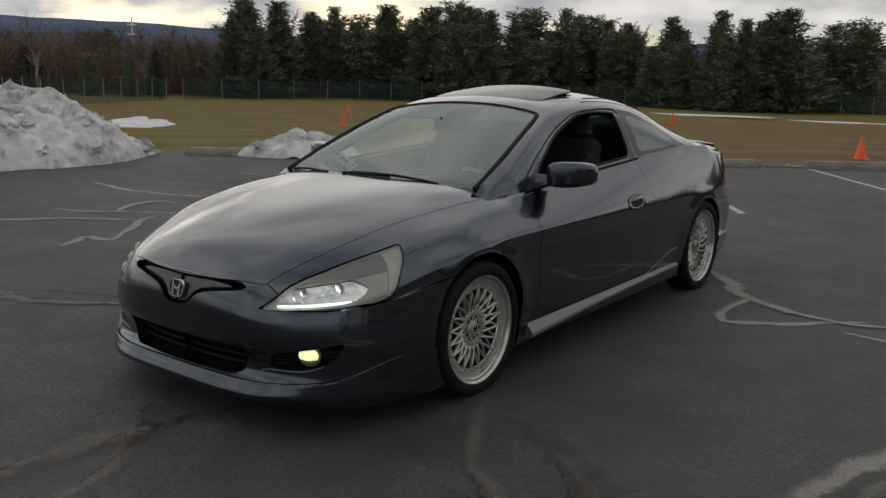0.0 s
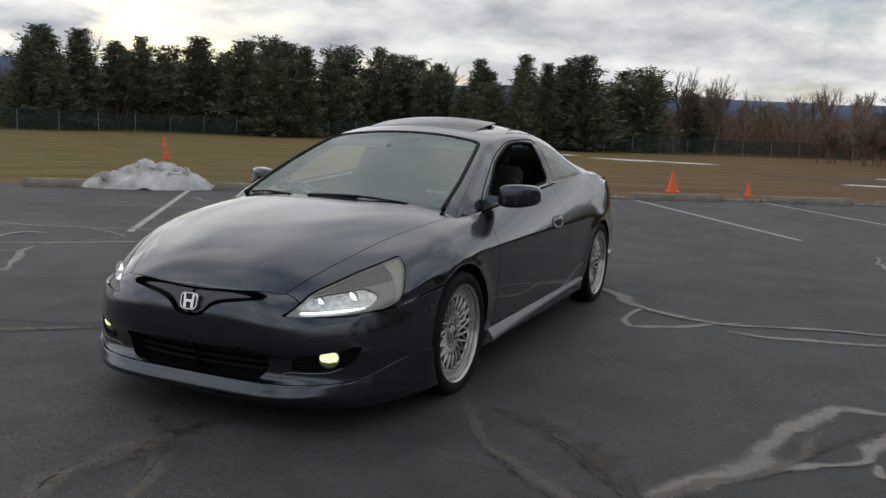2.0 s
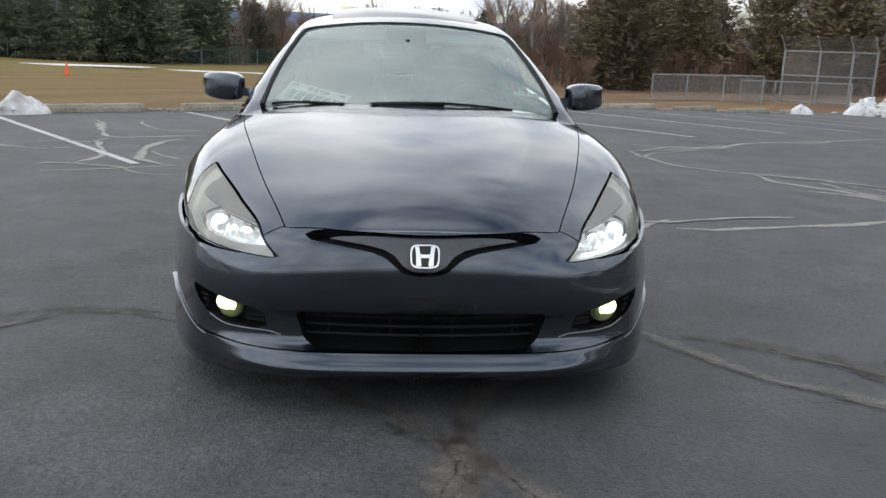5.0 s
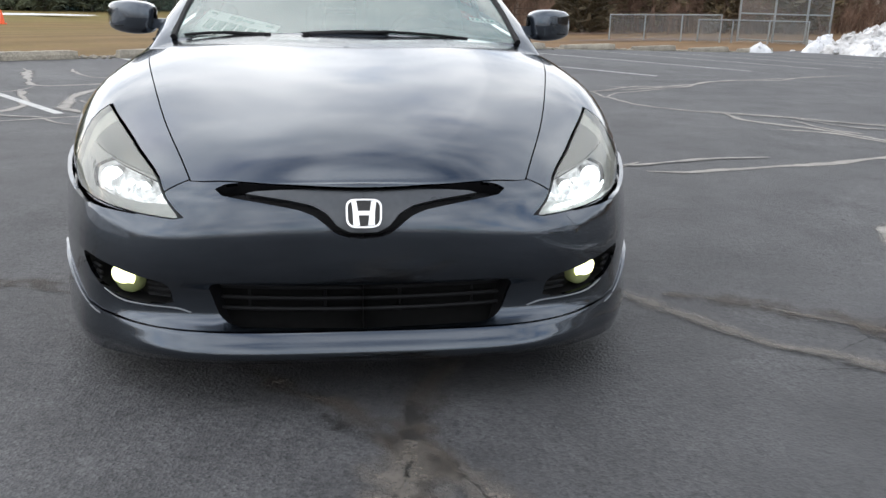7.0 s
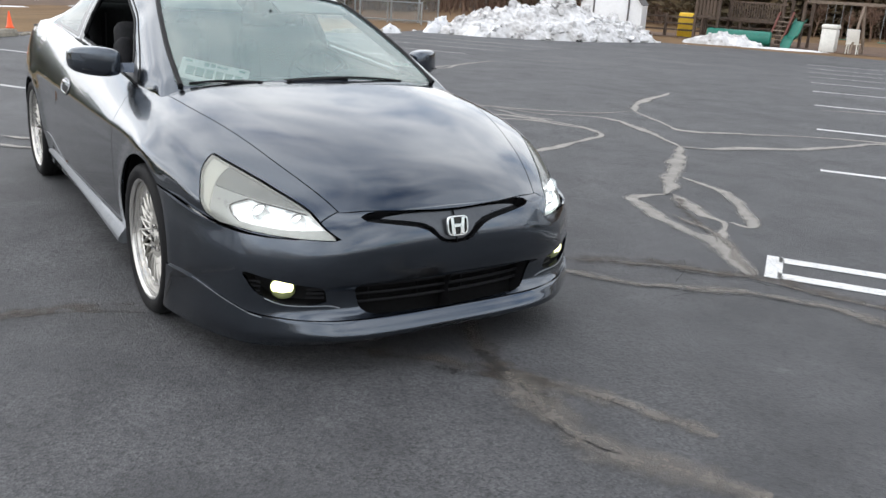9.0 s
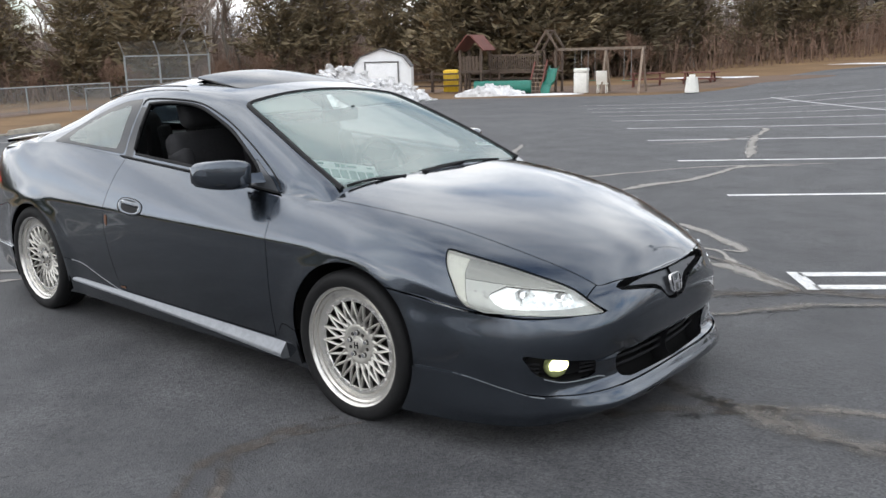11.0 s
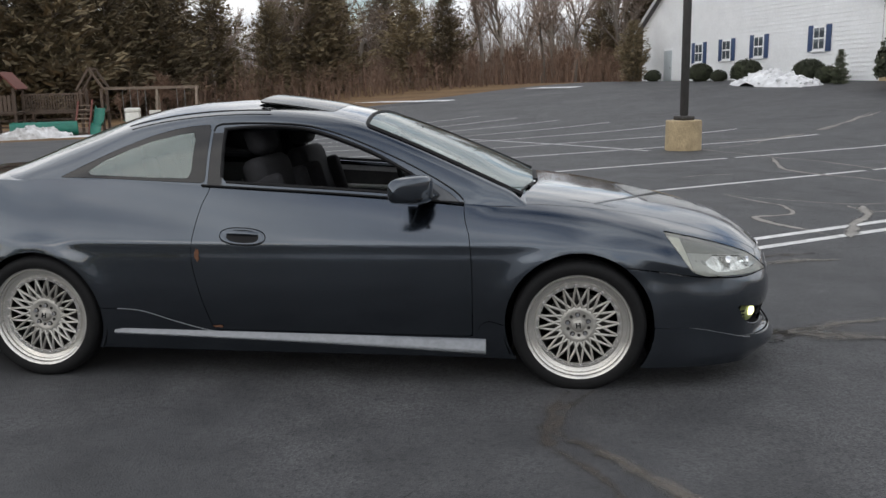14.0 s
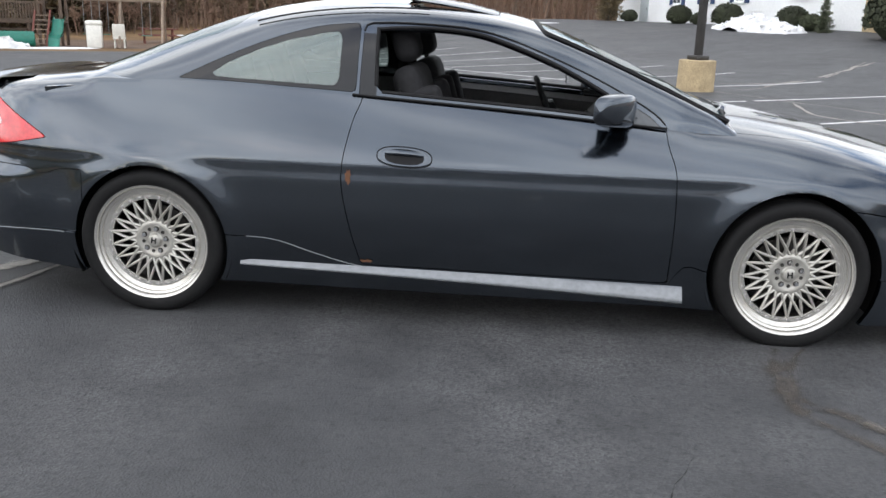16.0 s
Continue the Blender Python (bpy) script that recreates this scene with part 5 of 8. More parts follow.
patch("scuff", -0.41, 0.268, 0.03, 0.008, RUST, doors[1], 5)

# exhaust tip
V, F = lathe([(0.0, 0.12), (0.036, 0.12), (0.042, 0.0), (0.045, -0.01), (0.048, 0.0), (0.048, 0.16)], 24)
V = np.stack([-V[:, 1] * -1 - 2.37, V[:, 0] - 0.52, V[:, 2] + 0.19], axis=1)
part("exhaust_tip", (V, F), STEEL, car)

# wheel wells and underbody
for ax in (AXLE, -AXLE):
    for sd in (1, -1):
        rows = []
        for a in np.linspace(-0.45, math.pi + 0.45, 40):
            x, z = ax + (ARCH_R + 0.012) * math.cos(a), WHEEL_Z + 0.005 + (ARCH_R + 0.012) * math.sin(a)
            rows.append([(x, sd * y, z) for y in (0.875, 0.80, 0.62, 0.50)])
        s = grid_sheet(np.array(rows))
        part("wheel_arch_liner", s, UNDER, car)
        part("wheel_arch_wall", box(0.72, 0.02, 0.56, (ax, sd * 0.50, 0.42)), UNDER, car)
part("underbody", box(4.2, 1.0, 0.10, (0.0, 0, 0.20), 0.03), UNDER, car)
part("floor_pan", box(1.75, 1.62, 0.06, (-0.02, 0, 0.20), 0.02), UNDER, car)
part("splash_tray", box(0.40, 1.04, 0.02, (1.93, 0, 0.158), 0.008), UNDER, car)
part("engine_block", box(0.95, 0.98, 0.30, (1.55, 0, 0.42), 0.05), UNDER, car)
part("rear_floor", box(0.9, 1.0, 0.4, (-1.75, 0, 0.45), 0.05), UNDER, car)


# ---- wheels ----
def wheel_meshes():
    out = {}
    tyre = [(0.234, 0.070), (0.246, 0.082), (0.258, 0.0915), (0.281, 0.094), (0.295, 0.090), (0.3045, 0.080), (0.3105, 0.066), (0.3110, 0.034), (0.3040, 0.033), (0.3040, 0.027), (0.3113, 0.026), (0.3115, 0.004),
            (0.3040, 0.003), (0.3040, -0.003), (0.3115, -0.004), (0.3113, -0.066), (0.3045, -0.08), (0.280, -0.094), (0.256, -0.085), (0.246, -0.07)]
    out["tyre"] = lathe(tyre, 64)
    lipp = [(0.190, 0.048), (0.193, 0.053), (0.210, 0.054), (0.213, 0.050), (0.216, 0.047), (0.234, 0.052), (0.2365, 0.062), (0.246, 0.066), (0.2485, 0.076), (0.254, 0.083), (0.2605, 0.085), (0.2640, 0.080), (0.260, 0.070), (0.246, 0.062)]
    out["rim_lip"] = lathe(lipp, 64)
    barrel = [(0.192, 0.050), (0.190, 0.02), (0.205, -0.02), (0.225, -0.06), (0.238, -0.08)]
    out["barrel"] = lathe(barrel, 48)
    hub = [(0.0, 0.044), (0.030, 0.044), (0.033, 0.041), (0.036, 0.038), (0.062, 0.038), (0.070, 0.042), (0.084, 0.041), (0.093, 0.036), (0.096, 0.020), (0.070, 0.0)]
    out["hub"] = lathe(hub, 40)
    cap = [(0.0, 0.0530), (0.020, 0.0525), (0.026, 0.050), (0.028, 0.046)]
    out["centre_cap"] = lathe(cap, 28)
    disc = [(0.0, 0.0), (0.07, 0.0), (0.075, 0.010), (0.150, 0.010), (0.150, -0.01), (0.07, -0.01)]
    out["brake_disc"] = lathe(disc, 40)
    # one spoke: a tapered bar of ridge section from the hub to the outer ring, leaning round the axle
    for nm, lean in (("spoke_a", 1), ("spoke_b", -1)):
        rows = []
        n = 8
        for k in range(n + 1):
            u = k / n
            tip = lean * radians(18)
            px, pz = 0.199 * math.sin(tip) * u, 0.084 + (0.199 * math.cos(tip) - 0.084) * u
            ang = math.atan2(0.199 * math.sin(tip), 0.199 * math.cos(tip) - 0.084)
            y = 0.038 + 0.014 * math.sin(math.pi * min(1, u * 1.1) * 0.62) + (0.0012 if lean > 0 else 0)
            w = 0.0064 - 0.0018 * u
            c, s = math.cos(ang), math.sin(ang)
            tx, tz = c, -s
            rows.append([(px - tx * w, y - 0.012, pz - tz * w), (px - tx * w, y - 0.002, pz - tz * w), (px, y + 0.0025, pz), (px + tx * w, y - 0.002, pz + tz * w), (px + tx * w, y - 0.012, pz + tz * w)])
        out[nm] = grid_sheet(np.array(rows))
    bm = bmesh.new()
    bmesh.ops.create_cone(bm, cap_ends=True, segments=6, radius1=0.0092, radius2=0.0084, depth=0.016, matrix=Matrix.Rotation(radians(90), 4, "X"))
    out["lug_nut"] = bm
    bm = bmesh.new()
    bmesh.ops.create_cone(bm, cap_ends=True, segments=12, radius1=0.0080, radius2=0.0078, depth=0.003, matrix=Matrix.Rotation(radians(90), 4, "X"))
    out["lug_hole"] = bm
    bm = bmesh.new()
    bmesh.ops.create_cone(bm, cap_ends=True, segments=6, radius1=0.0042, radius2=0.0032, depth=0.007, matrix=Matrix.Rotation(radians(90), 4, "X"))
    out["rivet"] = bm
    mats = {"tyre": RUBBER, "rim_lip": POLISHED, "barrel": STEEL, "hub": ALLOY, "centre_cap": ALLOY, "brake_disc": STEEL, "spoke_a": ALLOY, "spoke_b": ALLOY, "lug_nut": CHROME, "lug_hole": STEEL, "rivet": CHROME}
    made = {}
    for k, s in out.items():
        if k in ("rim_lip", "barrel", "hub", "spoke_a", "spoke_b", "brake_disc"):
            s = (s[0] * np.array((0.952, 1.0, 0.952)), s[1])
        if isinstance(s, bmesh.types.BMesh):
            me = bpy.data.meshes.new(k)
            bmesh.ops.recalc_face_normals(s, faces=s.faces)
            s.to_mesh(me)
            s.free()
        else:
            bm = bmesh.new()
            tmp = mesh_of(s)
            bm.from_mesh(tmp)
            bmesh.ops.recalc_face_normals(bm, faces=bm.faces)
            me = bpy.data.meshes.new(k)
            bm.to_mesh(me)
            bm.free()
            bpy.data.meshes.remove(tmp)
            me.shade_smooth()
            me.set_sharp_from_angle(angle=radians(40))
        me.materials.append(mats[k])
        made[k] = me
    return made


WM = wheel_meshes()


def wheel(sx, sd, spin):
    """One wheel: lip, tyre, barrel, crossing spokes, hub, nuts and rivets, its outer face towards sd."""
    at = Matrix.Translation((sx * AXLE, sd * 0.800, WHEEL_Z + (-0.006 if sx > 0 else 0.003))) @ Matrix.Rotation(0 if sd > 0 else math.pi, 4, "Z") @ Matrix.Rotation(radians(spin), 4, "Y")
    w = new("wheel", WM["rim_lip"])
    w["label"] = "silver mesh alloy wheel with a polished lip"
    w.parent = car
    w.matrix_basis = at

    def sub(name, mesh, m=Matrix()):
        o = new(name, WM[mesh])
        o.parent = w
        o.matrix_basis = m
        return o
    sub("tyre", "tyre")
    for nm in ("barrel", "hub", "centre_cap"):
        sub(nm, nm)
    sub("brake_disc", "brake_disc", Matrix.Translation((0, -0.03, 0)))
    for k in range(20):
        m = Matrix.Rotation(2 * math.pi * k / 20, 4, "Y")
        sub("spoke", "spoke_a", m)
        sub("spoke", "spoke_b", m)
    for k in range(5):
        a = 2 * math.pi * k / 5
        sub("lug_nut", "lug_nut", Matrix.Translation((0.050 * math.sin(a), 0.043, 0.050 * math.cos(a))))
        sub("lug_hole", "lug_hole", Matrix.Translation((0.050 * math.sin(a), 0.0385, 0.050 * math.cos(a))) @ Matrix.Diagonal((1.5, 1, 1.5, 1)))
        a += math.pi / 5
        sub("lug_hole", "lug_hole", Matrix.Translation((0.050 * math.sin(a), 0.0385, 0.050 * math.cos(a))))
    for k in range(28):
        a = 2 * math.pi * k / 28
        sub("rivet", "rivet", Matrix.Translation((0.1935 * math.sin(a), 0.0565, 0.1935 * math.cos(a))))
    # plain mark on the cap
    bm = bmesh.new()
    for s in (1, -1):
        box(0.0055, 0.003, 0.026, (s * 0.0085, 0.0535, 0), 0.0006, bm)
    box(0.015, 0.003, 0.0055, (0, 0.0535, 0), 0.0006, bm)
    part("cap_mark", bm, BLACK_TRIM, w, smooth=False)


for sx in (1, -1):
    for sd in (1, -1):
        wheel(sx, sd, 7 * sx + (4 if sd > 0 else -3))


# ---- car interior ----
def seat(x, y, rear=False):
    z0 = 0.30 if not rear else 0.36
    base = part("seat", box(0.50, 0.50, 0.16, (x + 0.05, y, z0 + 0.14), 0.05, seg=3), SEAT, car, "black cloth seat")
    rec = Matrix.Rotation(radians(-16), 4, "Y")
    back = box(0.13, 0.48, 0.60, (x - 0.24, y, z0 + 0.47), 0.055, rot=rec, seg=3)
    part("backrest", back, SEAT, base)
    for s in (1, -1):
        part("bolster", box(0.18, 0.08, 0.46, (x - 0.19, y + s * 0.21, z0 + 0.45), 0.035, rot=rec, seg=3), SEAT, base)
    hz = z0 + (0.86 if not rear else 0.70)
    part("headrest", box(0.11, 0.27, 0.18, (x - 0.335, y, hz), 0.05, rot=rec, seg=3), SEAT, base)
    for s in (1, -1):
        part("headrest_post", rod((x - 0.31, y + s * 0.06, hz - 0.14), (x - 0.325, y + s * 0.06, hz - 0.04), 0.006, n=6), BLACK_TRIM, base)


seat(0.02, 0.36)
seat(0.02, -0.36)
seat(-0.86, 0.34, True)
seat(-0.86, -0.34, True)

# dashboard: a swept section across the cabin
rows = []
for y in np.linspace(-0.69, 0.69, 35):
    hump = 0.045 * math.exp(-((y - 0.36) / 0.16) ** 2)
    rows.append([(1.04, y, 0.855), (0.92, y, 0.880 + 0.3 * hump), (0.78, y, 0.880 + hump), (0.66, y, 0.850 + hump), (0.60, y, 0.785 + 0.6 * hump), (0.585, y, 0.70), (0.60, y, 0.55), (0.70, y, 0.40)])
dash = part("dashboard", grid_sheet(np.array(rows)), DASH, car, "dark grey dashboard", angle=60)
for y in (-0.55, -0.08, 0.08, 0.56):
    part("air_vent", box(0.02, 0.11, 0.06, (0.585, y, 0.755), 0.006), BLACK_TRIM, dash)
# steering wheel on the left
bm = bmesh.new()
R = 0.185
pts = []
for k in range(33):
    a = 2 * math.pi * k / 32
    pts.append(Vector((0.36, 0.36, 0.80)) + Vector((-0.38 * R * math.cos(a), R * math.sin(a), 0.92 * R * math.cos(a))))
for a, b in zip(pts[:-1], pts[1:]):
    rod(a, b, 0.016, n=8, bm=bm)
sw = part("steering_wheel", bm, BLACK_TRIM, car, "black steering wheel")
part("wheel_hub", box(0.06, 0.16, 0.14, (0.385, 0.36, 0.79), 0.02, rot=Matrix.Rotation(radians(-22), 4, "Y")), BLACK_TRIM, sw)
for a in (0.0, 2.2, -2.2):
    part("wheel_spoke", rod((0.38, 0.36, 0.79), tuple(Vector((0.36, 0.36, 0.80)) + Vector((0.38 * R * math.cos(a), R * math.sin(a) * 1.0, -0.92 * R * math.cos(a)))), 0.014, n=6), BLACK_TRIM, sw)
part("steering_column", rod((0.40, 0.36, 0.78), (0.62, 0.36, 0.70), 0.04, 0.05, 10), BLACK_TRIM, sw)
# centre console, door cards, rear shelf, inner rear pillars and mirror
part("centre_console", box(0.9, 0.22, 0.30, (0.25, 0, 0.40), 0.04), DASH, car)
part("gear_lever", rod((0.32, 0, 0.53), (0.30, 0, 0.66), 0.012, 0.02, 8), BLACK_TRIM, car)
for sd in (1, -1):
    card = []
    for x in np.linspace(0.80, -0.46, 24):
        zt = float(shoulder_z(x)) - 0.012
        yt = float(side_y(x, zt, zt)) - 0.035
        card.append([(x, sd * yt, zt), (x, sd * (yt - 0.03), zt - 0.03), (x, sd * (yt + 0.01), zt - 0.18), (x, sd * (yt - 0.05), zt - 0.24), (x, sd * (yt - 0.05), zt - 0.31), (x, sd * (yt + 0.02), zt - 0.36), (x, sd * (yt + 0.03), 0.26)])
    part("door_card", grid_sheet(np.array(card)), DOOR_CARD, car, "dark door lining", angle=50)
    part("door_trim_strip", rod((0.74, sd * 0.700, 0.735), (-0.42, sd * 0.690, 0.79), 0.014, n=8), PALE_PLASTIC, car, "pale trim strip")
    qc = [(-0.46, sd * 0.70, 0.24), (-1.45, sd * 0.66, 0.30), (-1.45, sd * 0.66, 0.95), (-0.46, sd * 0.70, 0.925)]
    part("rear_side_lining", (np.array(qc), [(0, 1, 2, 3)]), DOOR_CARD, car, smooth=False)
    part("lock_pin", rod((-0.30, sd * 0.715, 0.93), (-0.30, sd * 0.715, 0.975), 0.005, n=6), BLACK_TRIM, car)
    part("seat_belt", (np.array([(-0.44, sd * 0.60, 1.10), (-0.48, sd * 0.60, 1.10), (-0.48, sd * 0.62, 0.45), (-0.44, sd * 0.62, 0.45)]), [(0, 1, 2, 3)]), BLACK_TRIM, car, smooth=False)
part("rear_shelf", box(0.42, 1.24, 0.03, (-1.42, 0, 0.945), 0.01), DOOR_CARD, car)
part("brake_light", box(0.06, 0.22, 0.05, (-1.50, 0, 0.985), 0.012), BLACK_TRIM, car)
part("firewall", box(0.04, 1.40, 0.50, (1.00, 0, 0.56)), UNDER, car)
# roof lining just under the roof, open at the sunroof
lin_h, _ = divide(clip(cab, np.minimum(0.25 - X(cab[0]), X(cab[0]) + 1.0)), lambda V: rail_y(X(V)) - 0.015 - Y(V), 0.0)
lin = offset(lin_h, -0.03)
part("roof_lining", join((lin[0], [tuple(reversed(f)) for f in lin[1]]), flip_y((lin[0], [tuple(reversed(f)) for f in lin[1]]))), PALE_PLASTIC, car, "pale grey roof lining")
mir_o = part("rear_view_mirror", box(0.03, 0.24, 0.065, (0.40, 0, 1.135), 0.012), BLACK_TRIM, car)
part("mirror_stem", rod((0.41, 0, 1.15), (0.50, 0, 1.175), 0.012, n=8), BLACK_TRIM, mir_o)
# sun visors
for sd in (1, -1):
    part("sun_visor", box(0.16, 0.40, 0.018, (0.30, sd * 0.30, 1.20), 0.008, rot=Matrix.Rotation(radians(22), 4, "Y")), PALE_PLASTIC, car)

# inspection stickers low on the windscreen, driver's side
for y0, y1, m in ((0.475, 0.530, STICKER), (0.534, 0.590, STICKER)):
    q = [(0.955 - 0.01, y0, 0), (0.955 - 0.01, y1, 0), (0.915, y1 - 0.005, 0), (0.915, y0 - 0.005, 0)]
    st = part("sticker", (np.array([(x, y, screen_z(x, y) - 0.004) for x, y, _ in q]), [(0, 1, 2, 3)]), m, screen, "pale inspection sticker with dark bars", smooth=False)
    for k, (c, w, mm) in enumerate(((0.2, 0.16, STICKER_DARK), (0.52, 0.22, STICKER_GREEN), (0.84, 0.16, STICKER_DARK))):
        yc = y0 + (y1 - y0) * c
        hw = (y1 - y0) * w / 2
        q2 = [(0.937, yc - hw), (0.937, yc + hw), (0.923, yc + hw), (0.923, yc - hw)]
        part("sticker_bar", (np.array([(x, y, screen_z(x, y) - 0.0015) for x, y in q2]), [(0, 1, 2, 3)]), mm, st, smooth=False)


def number_plate():
    """A loose plate leaning on the dashboard, its writing as plain bars."""
    p = tagged(part("loose_plate", box(0.004, 0.305, 0.152, (0, 0, 0), 0.0015), PLATE_WHITE), "white plate with green bars lying on the dashboard", "plate")
    for y, z, w, h in ((-0.105, -0.012, 0.036, 0.062), (-0.062, -0.012, 0.036, 0.062), (-0.019, -0.012, 0.036, 0.062), (0.024, -0.012, 0.036, 0.062), (0.067, -0.012, 0.036, 0.062), (0.110, -0.012, 0.036, 0.062),
                       (-0.04, 0.052, 0.022, 0.026), (-0.012, 0.052, 0.022, 0.026), (0.03, 0.052, 0.05, 0.014), (-0.12, 0.055, 0.03, 0.012), (0.12, 0.055, 0.03, 0.012)):
        part("plate_bar", box(0.002, w, h, (0.0028, y, z), 0.0006), PLATE_GREEN, p, smooth=False)
    return p


plate = number_plate()
p_y = Vector((0.13, 0.296, -0.060)).normalized()
p_z = Vector((-0.085, 0.055, 0.058))
p_z = (p_z - p_y * p_z.dot(p_y)).normalized()
p_x = p_y.cross(p_z)
p_m = Matrix((p_x, p_y, p_z)).transposed().to_4x4()
plate.matrix_basis = Matrix.Translation(Vector((0.890, -0.605, 0.900)) + p_y * 0.153 + p_z * 0.077) @ p_m


# ---- cracks in the asphalt ----
def crack(pts, width=0.06, material=CRACK, seed=0, jitter=0.012):
    fine = curve_pts(pts, 14)
    run = np.concatenate([[0], np.cumsum(np.linalg.norm(np.diff(fine, axis=0), axis=1))])
    gap = max(0.035, width * 0.45)
    at = np.linspace(0, run[-1], max(6, int(run[-1] / gap)))
    path = np.stack([np.interp(at, run, fine[:, 0]), np.interp(at, run, fine[:, 1])], axis=1)
    rng = np.random.RandomState(seed)
    wob, wid = np.zeros_like(path), np.ones(len(at))
    width = width * {"sealed_crack_grey": 1.75, "weathered_sealed_crack": 1.5}.get(material.name, 1.0)
    for k, u in enumerate(at):
        for c in range(2):
            wob[k, c] = 0.06 * noise.noise(Vector((u * 1.3, seed * 3.7, c * 9.1))) + 0.03 * noise.noise(Vector((u * 4.1, seed * 3.7, c * 9.1 + 4))) + (0.028 * noise.noise(Vector((u * 17.0, seed * 3.7, c * 9.1 + 2))) if material is CRACK_DARK else 0.0)
        wid[k] = 1 + 0.75 * noise.noise(Vector((u * 1.9, seed * 2.3, 5.5))) + 0.4 * noise.noise(Vector((u * 5.3, seed * 2.3, 7.5)))
    ends = np.clip(np.minimum(at, run[-1] - at) / (0.12 * run[-1] + 1e-6), 0, 1)
    path = path + wob * (0.3 + 0.7 * ends[:, None]) * min(1.0, width / 0.06 + 0.3)
    laid("sealed_crack", path, width * 0.9 * wid * (0.35 + 0.65 * ends), 0.004 + 0.0005 * (seed % 7), material)


# the web of sealed cracks ahead and to the left of the car
crack([(-4.15, 8.11), (-3.26, 6.58), (-2.74, 5.99)], 0.12, seed=1)
crack([(-2.74, 5.99), (-2.08, 5.68), (-1.49, 5.48), (-1.17, 5.92), (-0.78, 6.64), (-0.38, 7.15), (0.6, 8.0)], 0.09, seed=2)
crack([(-2.74, 5.99), (-2.72, 5.40), (-2.95, 4.89), (-3.41, 4.33), (-4.23, 3.20), (-5.65, 3.01)], 0.07, seed=3)
crack([(-3.41, 4.33), (-2.80, 4.60), (-2.54, 5.05), (-2.12, 5.18), (-1.45, 4.93), (-0.75, 4.63)], 0.09, seed=4)
crack([(-0.75, 4.63), (-0.60, 4.85), (-0.49, 5.34), (-0.27, 5.82), (-0.23, 6.51), (-0.18, 7.13), (0.3, 7.6)], 0.12, seed=5)
crack([(-0.75, 4.63), (-0.15, 3.9), (0.29, 3.40), (0.62, 2.98)], 0.13, seed=6, jitter=0.03)
crack([(0.62, 2.98), (0.59, 2.64), (1.01, 2.46), (1.43, 2.37), (1.64, 2.33), (1.91, 2.15), (2.15, 1.98)], 0.11, seed=7)
crack([(0.64, 3.02), (1.14, 2.81), (1.41, 2.76), (1.64, 2.33)], 0.10, seed=8)
crack([(0.24, 3.55), (0.78, 3.41), (1.17, 3.09), (1.46, 2.81), (1.35, 2.78)], 0.07, seed=9)
crack([(0.75, 2.95), (1.0, 2.72), (1.3, 2.55), (1.5, 2.42)], 0.16, CRACK_BROWN, seed=10, jitter=0.04)
crack([(1.40, 0.97), (1.68, 1.11), (1.93, 1.27), (2.11, 1.48), (2.33, 1.76), (2.58, 1.95), (2.86, 2.04), (3.4, 2.15)], 0.125, CRACK_OLD, seed=11, jitter=0.02)
crack([(1.62, 1.05), (1.93, 1.23), (2.15, 1.46), (2.35, 1.70), (2.60, 1.90)], 0.020, CRACK_DARK, seed=93)
crack([(1.72, 1.48), (1.98, 1.72), (2.22, 1.92), (2.52, 2.04)], 0.020, CRACK_DARK, seed=94)
crack([(1.66, 1.45), (1.88, 1.72), (2.16, 1.96), (2.49, 2.08), (2.80, 2.22)], 0.05, CRACK_OLD, seed=95)
crack([(1.50, 1.14), (1.62, 1.40), (1.81, 1.69), (2.02, 1.83), (2.16, 2.00), (2.49, 2.12), (2.75, 2.23), (3.3, 2.4)], 0.22, CRACK_BROWN, seed=12, jitter=0.02)
crack([(2.16, 2.00), (1.90, 2.14), (1.62, 2.41), (1.07, 2.55)], 0.09, CRACK_OLD, seed=13)
crack([(-2.69, 3.73), (-2.40, 4.20), (-1.60, 4.38), (-1.20, 3.60), (-1.01, 2.95), (-0.80, 2.3), (-0.83, 1.94)], 0.100, seed=14)
crack([(-3.70, 3.78), (-3.19, 3.78), (-2.70, 4.15), (-2.13, 4.41), (-1.64, 4.43)], 0.080, seed=15)
crack([(-6.39, 3.25), (-6.23, 3.84), (-6.62, 4.67), (-7.28, 5.52), (-8.08, 6.94), (-9.14, 8.53)], 0.08, seed=16)
crack([(-5.65, 3.01), (-5.91, 3.56), (-6.48, 4.61)], 0.07, seed=17)
crack([(-10.0, 9.6), (-9.4, 10.4), (-9.2, 11.2), (-8.6, 11.4)], 0.08, seed=18)
# the dark star in front of the bumper
crack([(2.52, 0.10), (2.79, 0.06), (3.07, 0.04), (3.33, 0.16), (3.55, 0.30)], 0.17, CRACK_OLD, seed=20, jitter=0.02)
crack([(2.52, 0.10), (2.73, 0.22), (2.97, 0.32), (3.23, 0.45)], 0.15, CRACK_OLD, seed=21, jitter=0.02)
crack([(2.60, 0.10), (2.39, 0.01), (2.22, -0.20), (1.9, -0.5)], 0.16, CRACK_BROWN, seed=22, jitter=0.025)
crack([(2.52, 0.10), (2.33, 0.18), (2.10, 0.28), (1.7, 0.5)], 0.15, CRACK_BROWN, seed=23, jitter=0.02)
crack([(2.40, 0.02), (2.55, 0.12), (2.70, 0.11)], 0.20, CRACK_BROWN, seed=24, jitter=0.05)
crack([(2.30, 0.12), (2.48, 0.07), (2.62, 0.10), (2.86, 0.05)], 0.15, CRACK_SOOT, seed=25)
